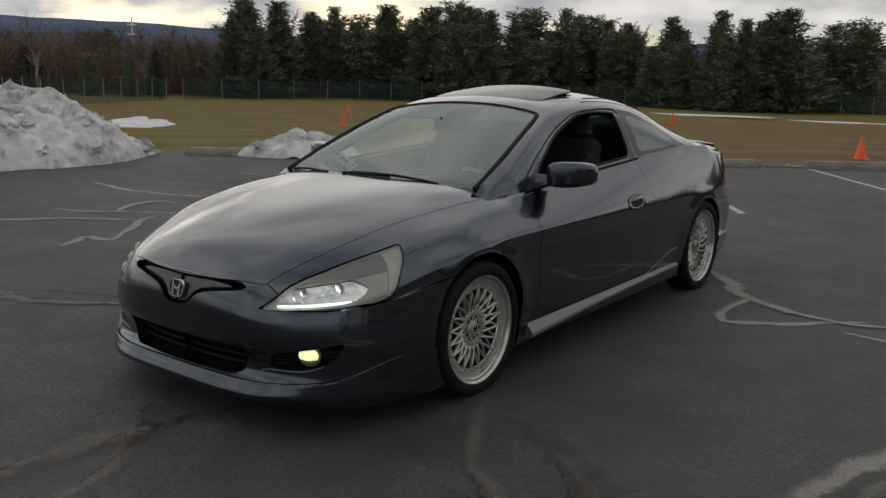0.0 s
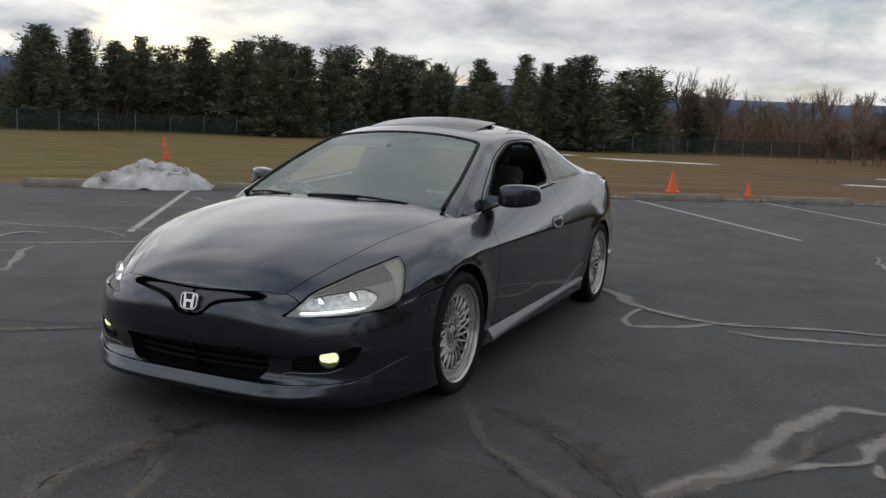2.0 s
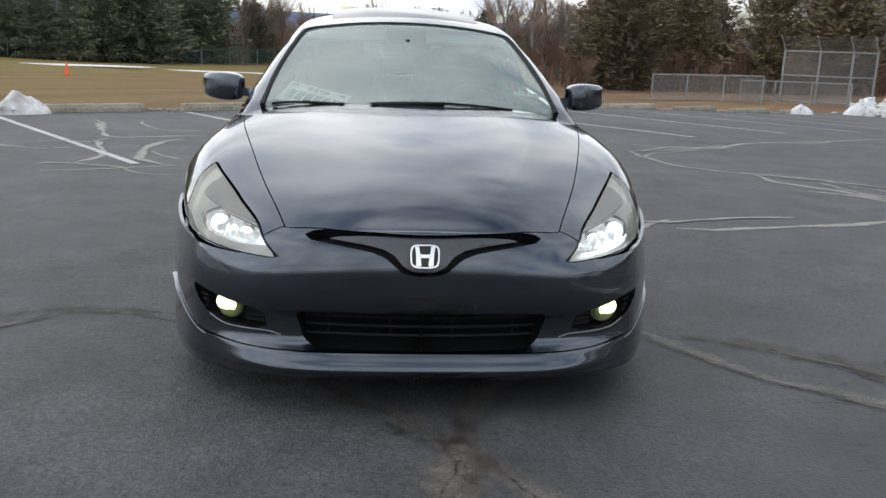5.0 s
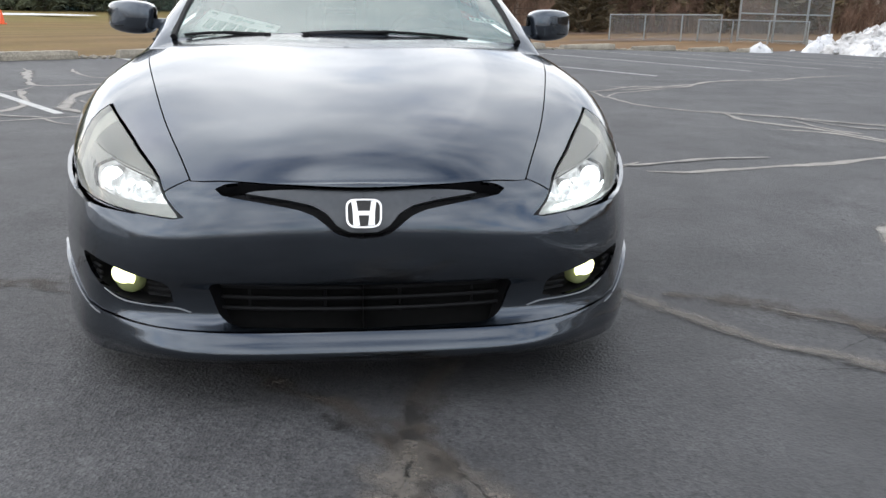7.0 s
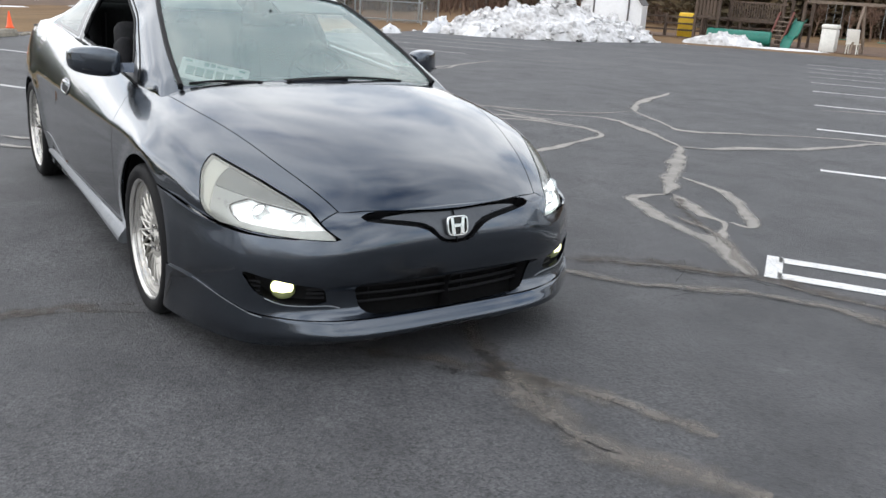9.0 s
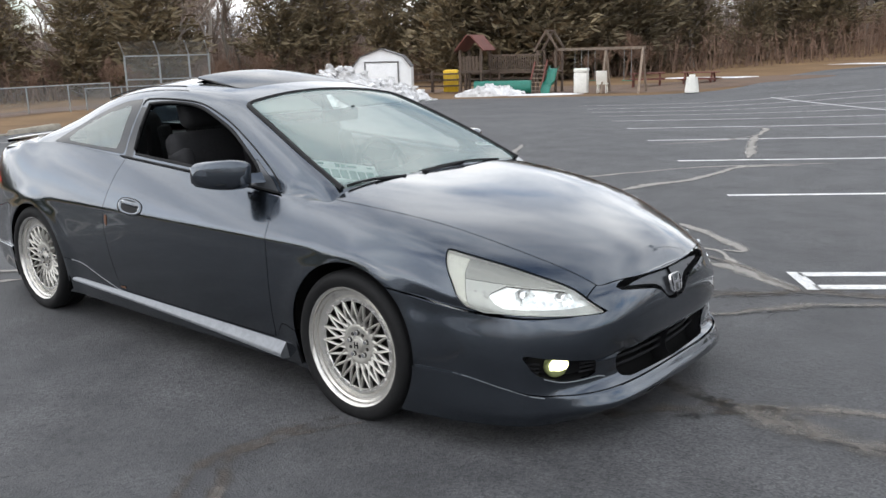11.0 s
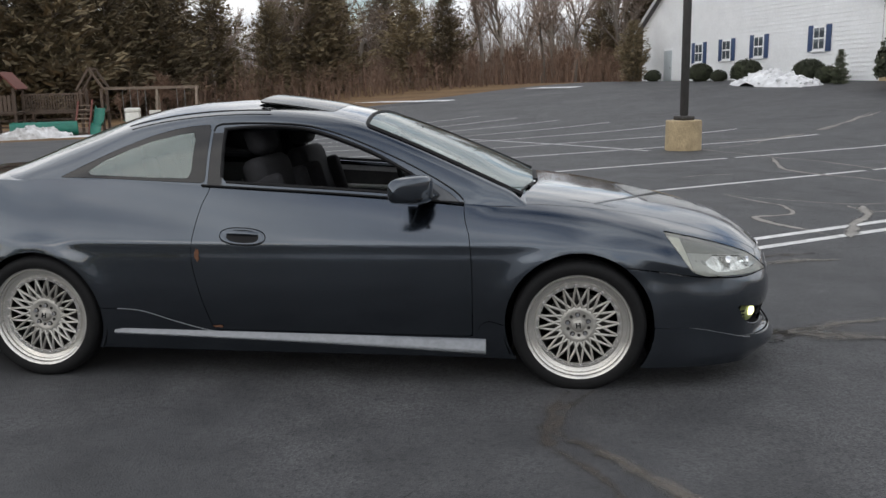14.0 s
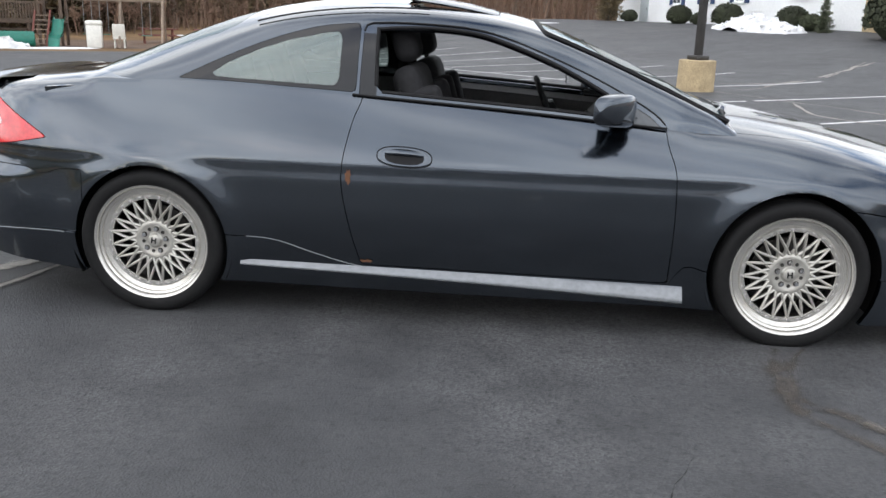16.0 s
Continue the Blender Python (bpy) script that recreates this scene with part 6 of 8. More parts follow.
crack([(2.36, -0.12), (2.46, 0.0), (2.56, 0.12), (2.70, 0.21)], 0.11, CRACK_SOOT, seed=26)
crack([(2.62, 0.10), (2.80, 0.04), (3.02, 0.03), (3.20, 0.09)], 0.017, CRACK_DARK, seed=27)
crack([(2.62, 0.17), (2.80, 0.24), (2.98, 0.33)], 0.014, CRACK_DARK, seed=28)
# on the right of the car
crack([(1.86, -2.33), (1.60, -1.85), (1.45, -1.65), (1.29, -1.44), (1.28, -1.26), (1.33, -1.07), (1.41, -0.91)], 0.10, CRACK_BROWN, seed=30)
crack([(1.30, -0.93), (1.26, -1.10), (1.21, -1.35), (1.25, -1.58), (1.46, -1.93), (1.62, -2.27), (1.9, -2.6)], 0.12, CRACK_BROWN, seed=31, jitter=0.02)
crack([(0.97, -4.32), (1.18, -4.11), (1.43, -3.78), (1.54, -3.51), (1.70, -3.23), (1.80, -2.80), (1.86, -2.35), (1.73, -2.0), (1.40, -1.58)], 0.11, CRACK_OLD, seed=32)
crack([(1.3, -5.9), (0.63, -5.40), (0.04, -4.98), (-0.20, -4.67), (-0.40, -4.36)], 0.105, seed=52)
crack([(-3.57, -7.71), (-4.02, -6.37)], 0.05, seed=53)
crack([(-2.77, -0.95), (-2.53, -0.68), (-2.29, -0.37), (-2.05, 0.1), (-1.81, 0.87)], 0.090, seed=33)
crack([(-2.47, -1.08), (-2.29, -0.83), (-2.10, -0.44), (-1.95, 0.0)], 0.06, seed=34)
crack([(-0.70, -4.47), (-0.41, -4.31), (0.0, -3.97), (0.30, -3.68), (0.38, -3.78), (0.37, -3.92), (0.51, -3.88), (0.77, -3.71)], 0.110, seed=35)
crack([(-0.60, -5.02), (-0.92, -5.26), (-1.16, -5.33), (-1.34, -5.31), (-1.34, -5.05)], 0.100, seed=54)
crack([(-0.25, -5.65), (-0.30, -5.45), (-0.42, -5.2), (-0.56, -4.99), (-0.69, -4.76), (-1.02, -4.39), (-1.6, -3.8)], 0.110, seed=36)
crack([(-1.75, -7.35), (-1.70, -6.89), (-1.61, -6.38), (-1.73, -5.72), (-1.89, -5.40), (-2.1, -4.9), (-2.8, -3.7)], 0.120, seed=37)
crack([(-4.00, -6.96), (-3.99, -6.43), (-4.60, -5.71), (-4.79, -4.72), (-4.4, -3.6)], 0.075, seed=38)
crack([(-5.70, -6.86), (-5.21, -6.15), (-5.07, -5.16), (-5.04, -4.62)], 0.075, seed=39)
crack([(-1.94, -5.08), (-1.70, -4.34), (-1.21, -4.42)], 0.05, seed=40)
# behind the left rear wheel and across the stalls
crack([(-2.04, 0.68), (-1.81, 0.87), (-1.35, 1.20), (-1.10, 1.54), (-1.04, 1.88), (-1.22, 2.39), (-1.30, 3.02)], 0.100, seed=41)
crack([(-1.35, 1.25), (-0.95, 1.23), (-0.70, 1.28), (-0.62, 1.35), (-0.80, 1.66), (-1.15, 2.0)], 0.080, seed=42)
# round the stalls by the wheel stops
crack([(-7.81, -4.06), (-6.61, -3.62), (-5.79, -3.35), (-5.67, -3.12), (-5.76, -2.9), (-6.11, -2.23)], 0.110, seed=70)
crack([(-5.26, -3.3), (-4.63, -3.05), (-4.02, -2.83), (-3.69, -2.84), (-3.4, -2.92)], 0.110, seed=71)
crack([(-5.03, -3.89), (-5.15, -3.59), (-5.06, -3.33), (-5.55, -3.24)], 0.06, seed=72)
crack([(-4.32, -3.62), (-4.58, -3.2)], 0.05, seed=73)
crack([(-7.83, -3.44), (-6.87, -3.06), (-6.64, -2.81), (-6.69, -2.34)], 0.06, seed=74)
crack([(-5.61, -2.42), (-5.24, -2.52), (-4.47, -2.54), (-3.89, -2.49), (-3.57, -2.33), (-3.29, -2.0)], 0.110, seed=75)
crack([(-3.23, -3.22), (-3.32, -2.92), (-3.22, -2.55), (-3.1, -2.4)], 0.05, seed=76)
crack([(-2.81, -3.06), (-2.96, -2.66), (-3.15, -2.35), (-3.33, -2.0)], 0.05, seed=77)
crack([(-4.35, -2.44), (-4.06, -2.25), (-3.79, -2.05)], 0.06, seed=78)
crack([(-3.07, -2.39), (-2.83, -2.17), (-2.76, -1.88)], 0.05, seed=79)
# beyond the left rear corner
crack([(-5.58, 3.01), (-6.03, 3.48), (-6.36, 3.9), (-6.24, 4.34), (-6.94, 4.99), (-7.4, 5.71), (-7.56, 6.39), (-8.22, 7.11), (-9.02, 8.34), (-9.15, 8.71)], 0.090, seed=80)
crack([(-4.99, 2.93), (-5.57, 3.4), (-6.08, 4.24)], 0.05, seed=81)
crack([(-3.89, 3.66), (-3.56, 4.16), (-3.19, 4.54), (-3.0, 4.82)], 0.06, seed=82)
crack([(-3.23, 4.22), (-2.7, 4.25), (-2.39, 4.43)], 0.05, seed=83)
# between the hairpin mark and the lamp
crack([(3.24, 6.15), (3.49, 5.57), (3.69, 5.06), (3.66, 4.6), (3.46, 4.4), (3.21, 4.29), (3.34, 3.89), (3.52, 3.56), (3.65, 3.28)], 0.07, seed=84)
crack([(3.27, 6.15), (3.94, 5.54), (4.49, 5.25), (4.94, 5.33)], 0.05, seed=85)
crack([(4.38, 5.11), (4.49, 4.69), (4.7, 4.68)], 0.06, seed=86)
crack([(4.53, 5.11), (4.34, 4.36), (4.04, 3.79), (3.8, 3.12)], 0.09, seed=87)
crack([(4.01, 13.24), (4.95, 11.25), (5.57, 10.32), (6.17, 8.74)], 0.08, seed=88)
crack([(4.94, 11.0), (4.69, 9.22), (4.99, 8.29), (5.45, 7.76), (5.58, 7.09)], 0.08, seed=89)
crack([(2.98, 8.03), (3.34, 8.23), (3.79, 8.43)], 0.05, seed=90)
crack([(4.45, 13.47), (5.19, 14.32), (6.41, 16.37), (7.42, 17.22), (9.94, 21.2)], 0.09, seed=91)
# towards the lamp
crack([(-2.49, 12.39), (-1.99, 12.69), (-1.37, 10.57), (-0.47, 8.00)], 0.13, seed=47)
crack([(-2.27, 9.01), (-1.72, 9.84), (-1.56, 11.26)], 0.08, seed=48)
crack([(4.7, 15.5), (6.4, 16.2), (8.3, 18.7), (10.2, 21.2)], 0.13, seed=50)
# hair cracks near the camera's way
for k, (x, y) in enumerate(((1.75, 1.9), (0.6, -2.4), (1.7, -2.05), (2.2, 1.35))):
    rng = random.Random(k)
    a = rng.uniform(0, 6.28)
    pts = [(x, y)]
    for _ in range(4):
        a += rng.uniform(-0.45, 0.45)
        pts.append((pts[-1][0] + 0.13 * math.cos(a), pts[-1][1] + 0.13 * math.sin(a)))
    crack(pts, 0.009, CRACK_DARK, seed=60 + k, jitter=0.003)
for k in range(46):
    rng = random.Random(200 + k)
    x, y = rng.uniform(-1.5, 4.2), rng.uniform(-3.2, 3.4)
    if abs(x) < 2.4 and abs(y) < 1.0:
        continue
    r = rng.uniform(0.008, 0.02)
    bm = bmesh.new()
    bmesh.ops.create_icosphere(bm, subdivisions=1, radius=r, matrix=Matrix.Translation((x, y, 0.003)) @ Matrix.Diagonal((1, rng.uniform(0.4, 1), 0.3, 1)))
    tagged(part("leaf_crumb", bm, CRACK_DARK if k % 3 else CRACK), "dark crumb of debris lying on the asphalt", "debris", group="debris on the asphalt")


# ---- things along the lot's edge ----
CONCRETE = mat("weathered_concrete", (0.27, 0.245, 0.20), rough=0.9, var=0.3, scale=5, fine=40, bump=0.5, bump_scale=40, per_object=0.12)
BASE_CONCRETE = mat("tan_concrete", (0.36, 0.28, 0.17), rough=0.9, var=0.25, scale=5, fine=40, bump=0.4, bump_scale=40)
SNOW = mat("old_snow", (0.62, 0.62, 0.64), rough=0.8, var=0.2, scale=1.4, fine=4, bump=0.5, bump_scale=6, bump_dist=0.05, color2=(0.90, 0.91, 0.93))
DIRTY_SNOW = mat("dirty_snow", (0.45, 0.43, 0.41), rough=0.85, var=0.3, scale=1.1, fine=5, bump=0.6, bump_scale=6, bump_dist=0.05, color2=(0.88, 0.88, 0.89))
SOIL = mat("bare_soil", (0.10, 0.062, 0.040), rough=0.95, var=0.35, scale=1.0, fine=20, bump=0.5, bump_scale=20)
ORANGE = mat("orange_plastic", (0.85, 0.105, 0.02), rough=0.5, var=0.1, per_object=0.1)
POST_GREY = mat("galvanised_post", (0.28, 0.29, 0.29), rough=0.5, metal=0.6, var=0.15)
WOOD = mat("weathered_timber", (0.085, 0.060, 0.045), rough=0.85, var=0.3, scale=6, fine=60, per_object=0.2)
PALE_WOOD = mat("pale_timber", (0.20, 0.155, 0.12), rough=0.85, var=0.3, scale=6, fine=60, per_object=0.2)
WHITE_WALL = mat("white_siding", (0.83, 0.84, 0.85), rough=0.6, var=0.05, scale=1.0, fine=12)
ROOF_GREY = mat("grey_shingle", (0.13, 0.125, 0.125), rough=0.9, var=0.3, scale=3, fine=30, bump=0.4, bump_scale=25)
BLUE_SHUTTER = mat("blue_shutter", (0.035, 0.065, 0.15), rough=0.6, var=0.1)
PANE = mat("dark_window_pane", (0.07, 0.085, 0.10), rough=0.08, var=0.2, spec=0.8)
GREEN_PLASTIC = mat("green_plastic", (0.012, 0.14, 0.10), rough=0.45, var=0.15)
YELLOW_PLASTIC = mat("yellow_plastic", (0.75, 0.48, 0.02), rough=0.45, var=0.1)
WHITE_PLASTIC = mat("white_plastic", (0.72, 0.71, 0.66), rough=0.5, var=0.08)
REDWOOD = mat("red_stained_timber", (0.13, 0.045, 0.035), rough=0.8, var=0.25)
LAMP_METAL = mat("dark_bronze_pole", (0.055, 0.052, 0.050), rough=0.5, metal=0.5, var=0.2)


def fractal(x, y, z=0.0, octaves=5, scale=1.0):
    v, a, f = 0.0, 0.5, scale
    for _ in range(octaves):
        v += a * noise.noise(Vector((x * f, y * f, z * f)))
        a *= 0.5
        f *= 2.1
    return v


def wheel_stop():
    L, prof = 1.95, [(-0.085, 0.0), (-0.085, 0.07), (-0.062, 0.135), (0.062, 0.135), (0.085, 0.07), (0.085, 0.0)]
    rng = random.Random(5)
    rows = []
    for k in range(25):
        u = -L / 2 + L * k / 24
        e = 0.012 if k in (0, 24) else 0.0
        rows.append([(u, y * (1 - e * 3), z - e + rng.uniform(-0.004, 0.004)) for y, z in prof])
    V, F = grid_sheet(np.array(rows))
    n = len(prof)
    F += [tuple(range(n)), tuple(reversed(range(24 * n, 25 * n)))]
    bm = bmesh.new()
    me = mesh_of((V, F), False)
    bm.from_mesh(me)
    bpy.data.meshes.remove(me)
    return tagged(part("wheel_stop", bm, CONCRETE, smooth=False), "weathered concrete wheel stop at the edge of the lot", "wheel stop", group="wheel stops along the lot")


stop0 = wheel_stop()
ANG_D = math.degrees(math.atan2(LOT_D[1], LOT_D[0]))
rng = random.Random(11)
first = True
for k in range(-1, 11):
    s = 0.55 + 2.72 * k + {0: -0.22, 1: 0.25}.get(k, rng.uniform(-0.12, 0.12))
    x, y = lot(s, rng.uniform(-0.08, 0.08))
    m = pose(x, y, ground_z(x, y) - 0.01, 0, 0, ANG_D + rng.uniform(-2.0, 2.0))
    if first:
        stop0.matrix_basis = m
        first = False
    else:
        copy_thing(stop0, m)


def rubble():
    """Loose broken stones lying in the gaps of the wheel stops."""
    rng = random.Random(41)
    sheets = []
    ico = bmesh.new()
    bmesh.ops.create_icosphere(ico, subdivisions=1, radius=1.0)
    base_v, base_f = [v.co.copy() for v in ico.verts], [tuple(v.index for v in f.verts) for f in ico.faces]
    ico.free()
    for k in range(420):
        gap = rng.randrange(0, 10)
        x, y = lot(0.55 + 2.72 * gap + 1.36 + rng.gauss(0, 0.22), rng.gauss(-0.05, 0.10))
        r = rng.uniform(0.015, 0.055)
        m = Matrix.Translation((x, y, ground_z(x, y) + r * 0.3)) @ Matrix.Rotation(rng.uniform(0, 6.28), 4, "Z") @ Matrix.Diagonal((r, r * rng.uniform(0.6, 1), r * rng.uniform(0.4, 0.8), 1))
        sheets.append((np.array([tuple(m @ (v * rng.uniform(0.75, 1.2))) for v in base_v]), base_f))
    ob = part("rubble", join(*sheets), CONCRETE, smooth=False)
    tagged(ob, "broken stones and crumbs between the wheel stops", "rubble", kind="stuff")


rubble()


def heap(name, label, outline_w, length, height, seed, material, at, turn, rough=0.25, res=0.14, ridge=0.0, chunk=0.34, crowd=11):
    """A ploughed heap of snow: a lumpy mound on an elongated, uneven base."""
    nx, ny = int(length / res) + 1, int(outline_w / res) + 1
    P = np.zeros((nx, ny, 3))
    inside_f = np.zeros((nx, ny))
    for i in range(nx):
        for j in range(ny):
            u, v = -1 + 2 * i / (nx - 1), -1 + 2 * j / (ny - 1)
            x, y = u * length / 2, v * outline_w / 2
            r = math.sqrt(u * u + v * v) + 0.30 * fractal(x * 0.5 + seed, y * 0.5, seed, 3)
            body = max(0.0, 1 - r) ** 0.75 * (1 + ridge * u)
            lump = 0.5 + 0.9 * abs(fractal(x + seed, y, 1.7, 5, 1.1)) + 0.9 * fractal(x, y + seed, 0.3, 4, 0.6)
            block = 1.0 * abs(fractal(x * 1.0, y * 1.0, seed + 4, 4, 2.4))
            z = height * body * (0.75 + rough * 1.4 * lump) + block * rough * 0.8 * min(1.0, body / 0.25)
            P[i, j] = (x, y, z - 0.02 - 0.10 * math.exp(-body * 25))
            inside_f[i, j] = body - 0.015
    sheet = clip(grid_sheet(P), inside_f.reshape(-1))
    # broken blocks of hard snow lying on the mound and along its foot
    rng = random.Random(int(seed * 10))
    ico = bmesh.new()
    bmesh.ops.create_icosphere(ico, subdivisions=2, radius=1.0)
    ico_v, ico_f = [v.co.copy() for v in ico.verts], [tuple(v.index for v in f.verts) for f in ico.faces]
    ico.free()
    blocks = [sheet]
    count = int(min(700, crowd * length * outline_w))
    while count > 0:
        i, j = rng.randrange(nx), rng.randrange(ny)
        if inside_f[i, j] < -0.015 or (inside_f[i, j] <= 0 and rng.random() < 0.8):
            count -= 1
            continue
        big = min(chunk, 0.16 * height + 0.05) * rng.uniform(0.25, 1.0) ** 1.5
        q = Vector((rng.uniform(-1, 1), rng.uniform(-1, 1), rng.uniform(-1, 1), rng.uniform(-1, 1)))
        m = Matrix.Translation(P[i, j]) @ Matrix.Rotation(rng.uniform(0, 6.28), 4, Vector(q[:3])) @ Matrix.Diagonal((big, big * rng.uniform(0.5, 0.9), big * rng.uniform(0.35, 0.8), 1))
        V = [m @ (v * (1 + 0.7 * noise.noise(v * 1.7 + Vector((count, seed, 0))))) for v in ico_v]
        blocks.append((np.array([tuple(v) for v in V]), ico_f))
        count -= 1
    ob = part(name, join(*blocks), material, angle=38)
    ob.matrix_basis = pose(*at, 0, 0, turn)
    return tagged(ob, label, "snow heap")


heap("snow_mound", "large grey snow heap at the lot's edge", 5.4, 9.4, 1.75, 3.0, DIRTY_SNOW, (-0.6, -12.1, -0.02), 168, 0.34, 0.06, 0.0, 0.17, 14)
heap("snow_lump", "dirty lump of ice and snow on the wheel stops", 1.1, 2.3, 0.48, 8.0, DIRTY_SNOW, (-6.45, -8.55, 0.0), ANG_D, 0.35, 0.06)
heap("snow_lump", "small dirty snow lump by the wheel stops", 0.5, 0.9, 0.30, 9.0, DIRTY_SNOW, (-8.5, -5.35, 0.0), ANG_D, 0.3, 0.05)
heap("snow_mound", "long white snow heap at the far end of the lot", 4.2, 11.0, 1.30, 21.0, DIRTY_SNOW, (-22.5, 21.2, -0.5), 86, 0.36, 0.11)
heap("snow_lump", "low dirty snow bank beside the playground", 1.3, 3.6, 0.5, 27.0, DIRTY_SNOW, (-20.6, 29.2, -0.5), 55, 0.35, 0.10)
heap("snow_lump", "small snow lump by the wheel stops", 0.9, 2.4, 0.6, 31.0, SNOW, (-23.6, 16.5, -0.48), ANG_D, 0.35, 0.08)
heap("snow_lump", "thin snow bank on the wheel stops", 0.6, 1.3, 0.35, 33.0, SNOW, (-21.6, 13.2, -0.4), ANG_D, 0.3, 0.07)
heap("snow_lump", "snow bank against the white building", 2.2, 6.4, 0.62, 35.0, SNOW, (10.4, 35.0, ground_z(10.4, 35.0) - 0.03), 110, 0.35, 0.12)


def snow_patch(x, y, length, width, turn, seed):
    n = 40
    pts = []
    for k in range(n):
        a = 2 * math.pi * k / n
        r = 1 + 0.9 * fractal(math.cos(a) * 1.3 + seed, math.sin(a) * 1.3, seed, 4, 1.6)
        pts.append((length / 2 * r * math.cos(a), width / 2 * r * math.sin(a), 0.0))
    inner = [(px * 0.7, py * 0.7, 0.05) for px, py, _ in pts]
    V = np.array(pts + inner + [(0, 0, 0.06)])
    F = [(k, (k + 1) % n, n + (k + 1) % n, n + k) for k in range(n)] + [(n + k, n + (k + 1) % n, 2 * n) for k in range(n)]
    ob = part("snow_patch", (V, F), SNOW)
    ob.matrix_basis = pose(x, y, ground_z(x, y) - 0.028, 0, 0, turn)
    tagged(ob, "thin patch of melting snow on the grass", "snow patch", group="snow patches on the field")


for k, (x, y, L, W, t) in enumerate(((-12.3, -22.6, 13.0, 2.6, 52), (-13.5, -27.5, 6.0, 1.6, 62), (-9.0, -20.5, 4.5, 2.0, 40), (-17.0, -33.0, 5.0, 1.0, 60), (-58.0, -22.0, 14, 2.6, 102), (-63.0, -14.0, 9, 2.2, 100), (-64.5, -9.5, 6, 1.4, 98),
                                     (-44.0, 4.0, 2.5, 0.6, 95), (-47.0, 8.5, 2.0, 0.7, 95), (-40.0, 7.0, 1.2, 0.5, 90), (-54, 6, 3.0, 0.6, 95), (-14.0, 42.0, 7, 0.8, 20), (-5.0, 44.0, 9, 0.7, 10), (2.0, 46.0, 5, 0.7, 5), (-18.5, 30.4, 3.0, 0.9, 40))):
    snow_patch(x, y, L, W, t, k * 1.7 + 1)


def soil_patch(x, y, L, W, turn, seed):
    n = 48
    V = [(L / 2 * (1 + 0.6 * fractal(math.cos(a) + seed, math.sin(a), seed, 4, 1.4)) * math.cos(a), W / 2 * (1 + 0.6 * fractal(math.cos(a), math.sin(a) + seed, seed, 4, 1.4)) * math.sin(a)) for a in np.linspace(0, 2 * math.pi, n, endpoint=False)]
    m = pose(x, y, 0, 0, 0, turn)
    W3 = []
    for px, py in V + [(0.0, 0.0)]:
        q = m @ Vector((px, py, 0))
        W3.append((q.x, q.y, ground_z(q.x, q.y) - 0.012))
    part("bare_soil", (np.array(W3), [(k, (k + 1) % n, n) for k in range(n)]), SOIL, ground, smooth=False)


soil_patch(-52, 10, 22, 9, 100, 3.0)
soil_patch(-36, 15.5, 12, 4, 120, 5.0)
soil_patch(-4.7, -10.9, 3.2, 0.9, 150, 7.0)
soil_patch(-18, 36, 22, 9, 20, 9.0)


def traffic_cone():
    c = empty("traffic_cone")
    V, F = lathe([(0.0, 0.46), (0.022, 0.46), (0.028, 0.45), (0.115, 0.035), (0.12, 0.03), (0.12, 0.0)], 20)
    V = np.stack([V[:, 0], V[:, 2], V[:, 1]], axis=1)
    part("cone_body", (V, [tuple(reversed(f)) for f in F]), ORANGE, c, angle=40)
    part("cone_base", box(0.29, 0.29, 0.03, (0, 0, 0.015), 0.012), ORANGE, c)
    return tagged(c, "orange plastic traffic cone standing on the grass", "traffic cone", group="cones on the field")


cone0 = traffic_cone()
for k, (x, y) in enumerate(((-14.8, -0.88), (-20.9, -21.2), (-33.5, -32.8), (-38.7, -14.8), (-15.2, 0.72))):
    m = pose(x, y, ground_z(x, y) - 0.03, 0, 0, 20 * k) @ Matrix.Diagonal((0.55 if k == 4 else 1.0, 0.55 if k == 4 else 1.0, (1.0, 1.2, 1.3, 1.35, 0.72)[k], 1))
    if k == 0:
        cone0.matrix_basis = m
    else:
        copy_thing(cone0, m)


# ---- lamp post ----
lamp = tagged(empty("lamp_post", (3.7, 13.1, ground_z(3.7, 13.1) - 0.01), 30), "dark metal lamp post on a tan concrete base", "lamp post")
V, F = lathe([(0.0, 0.60), (0.335, 0.60), (0.35, 0.585), (0.355, 0.0)], 28)
part("concrete_base", (np.stack([V[:, 0], V[:, 2], V[:, 1]], axis=1), [tuple(reversed(f)) for f in F]), BASE_CONCRETE, lamp, "tan concrete base", angle=40)
part("base_plate", box(0.30, 0.30, 0.09, (0, 0, 0.645), 0.02), LAMP_METAL, lamp)
part("pole", box(0.125, 0.125, 7.2, (0, 0, 4.25), 0.015), LAMP_METAL, lamp)
for s in (1, -1):
    part("lamp_head", box(0.62, 0.34, 0.18, (s * 0.62, 0, 7.75), 0.04), LAMP_METAL, lamp)
    part("lamp_arm", box(0.36, 0.06, 0.06, (s * 0.2, 0, 7.75), 0.01), LAMP_METAL, lamp)


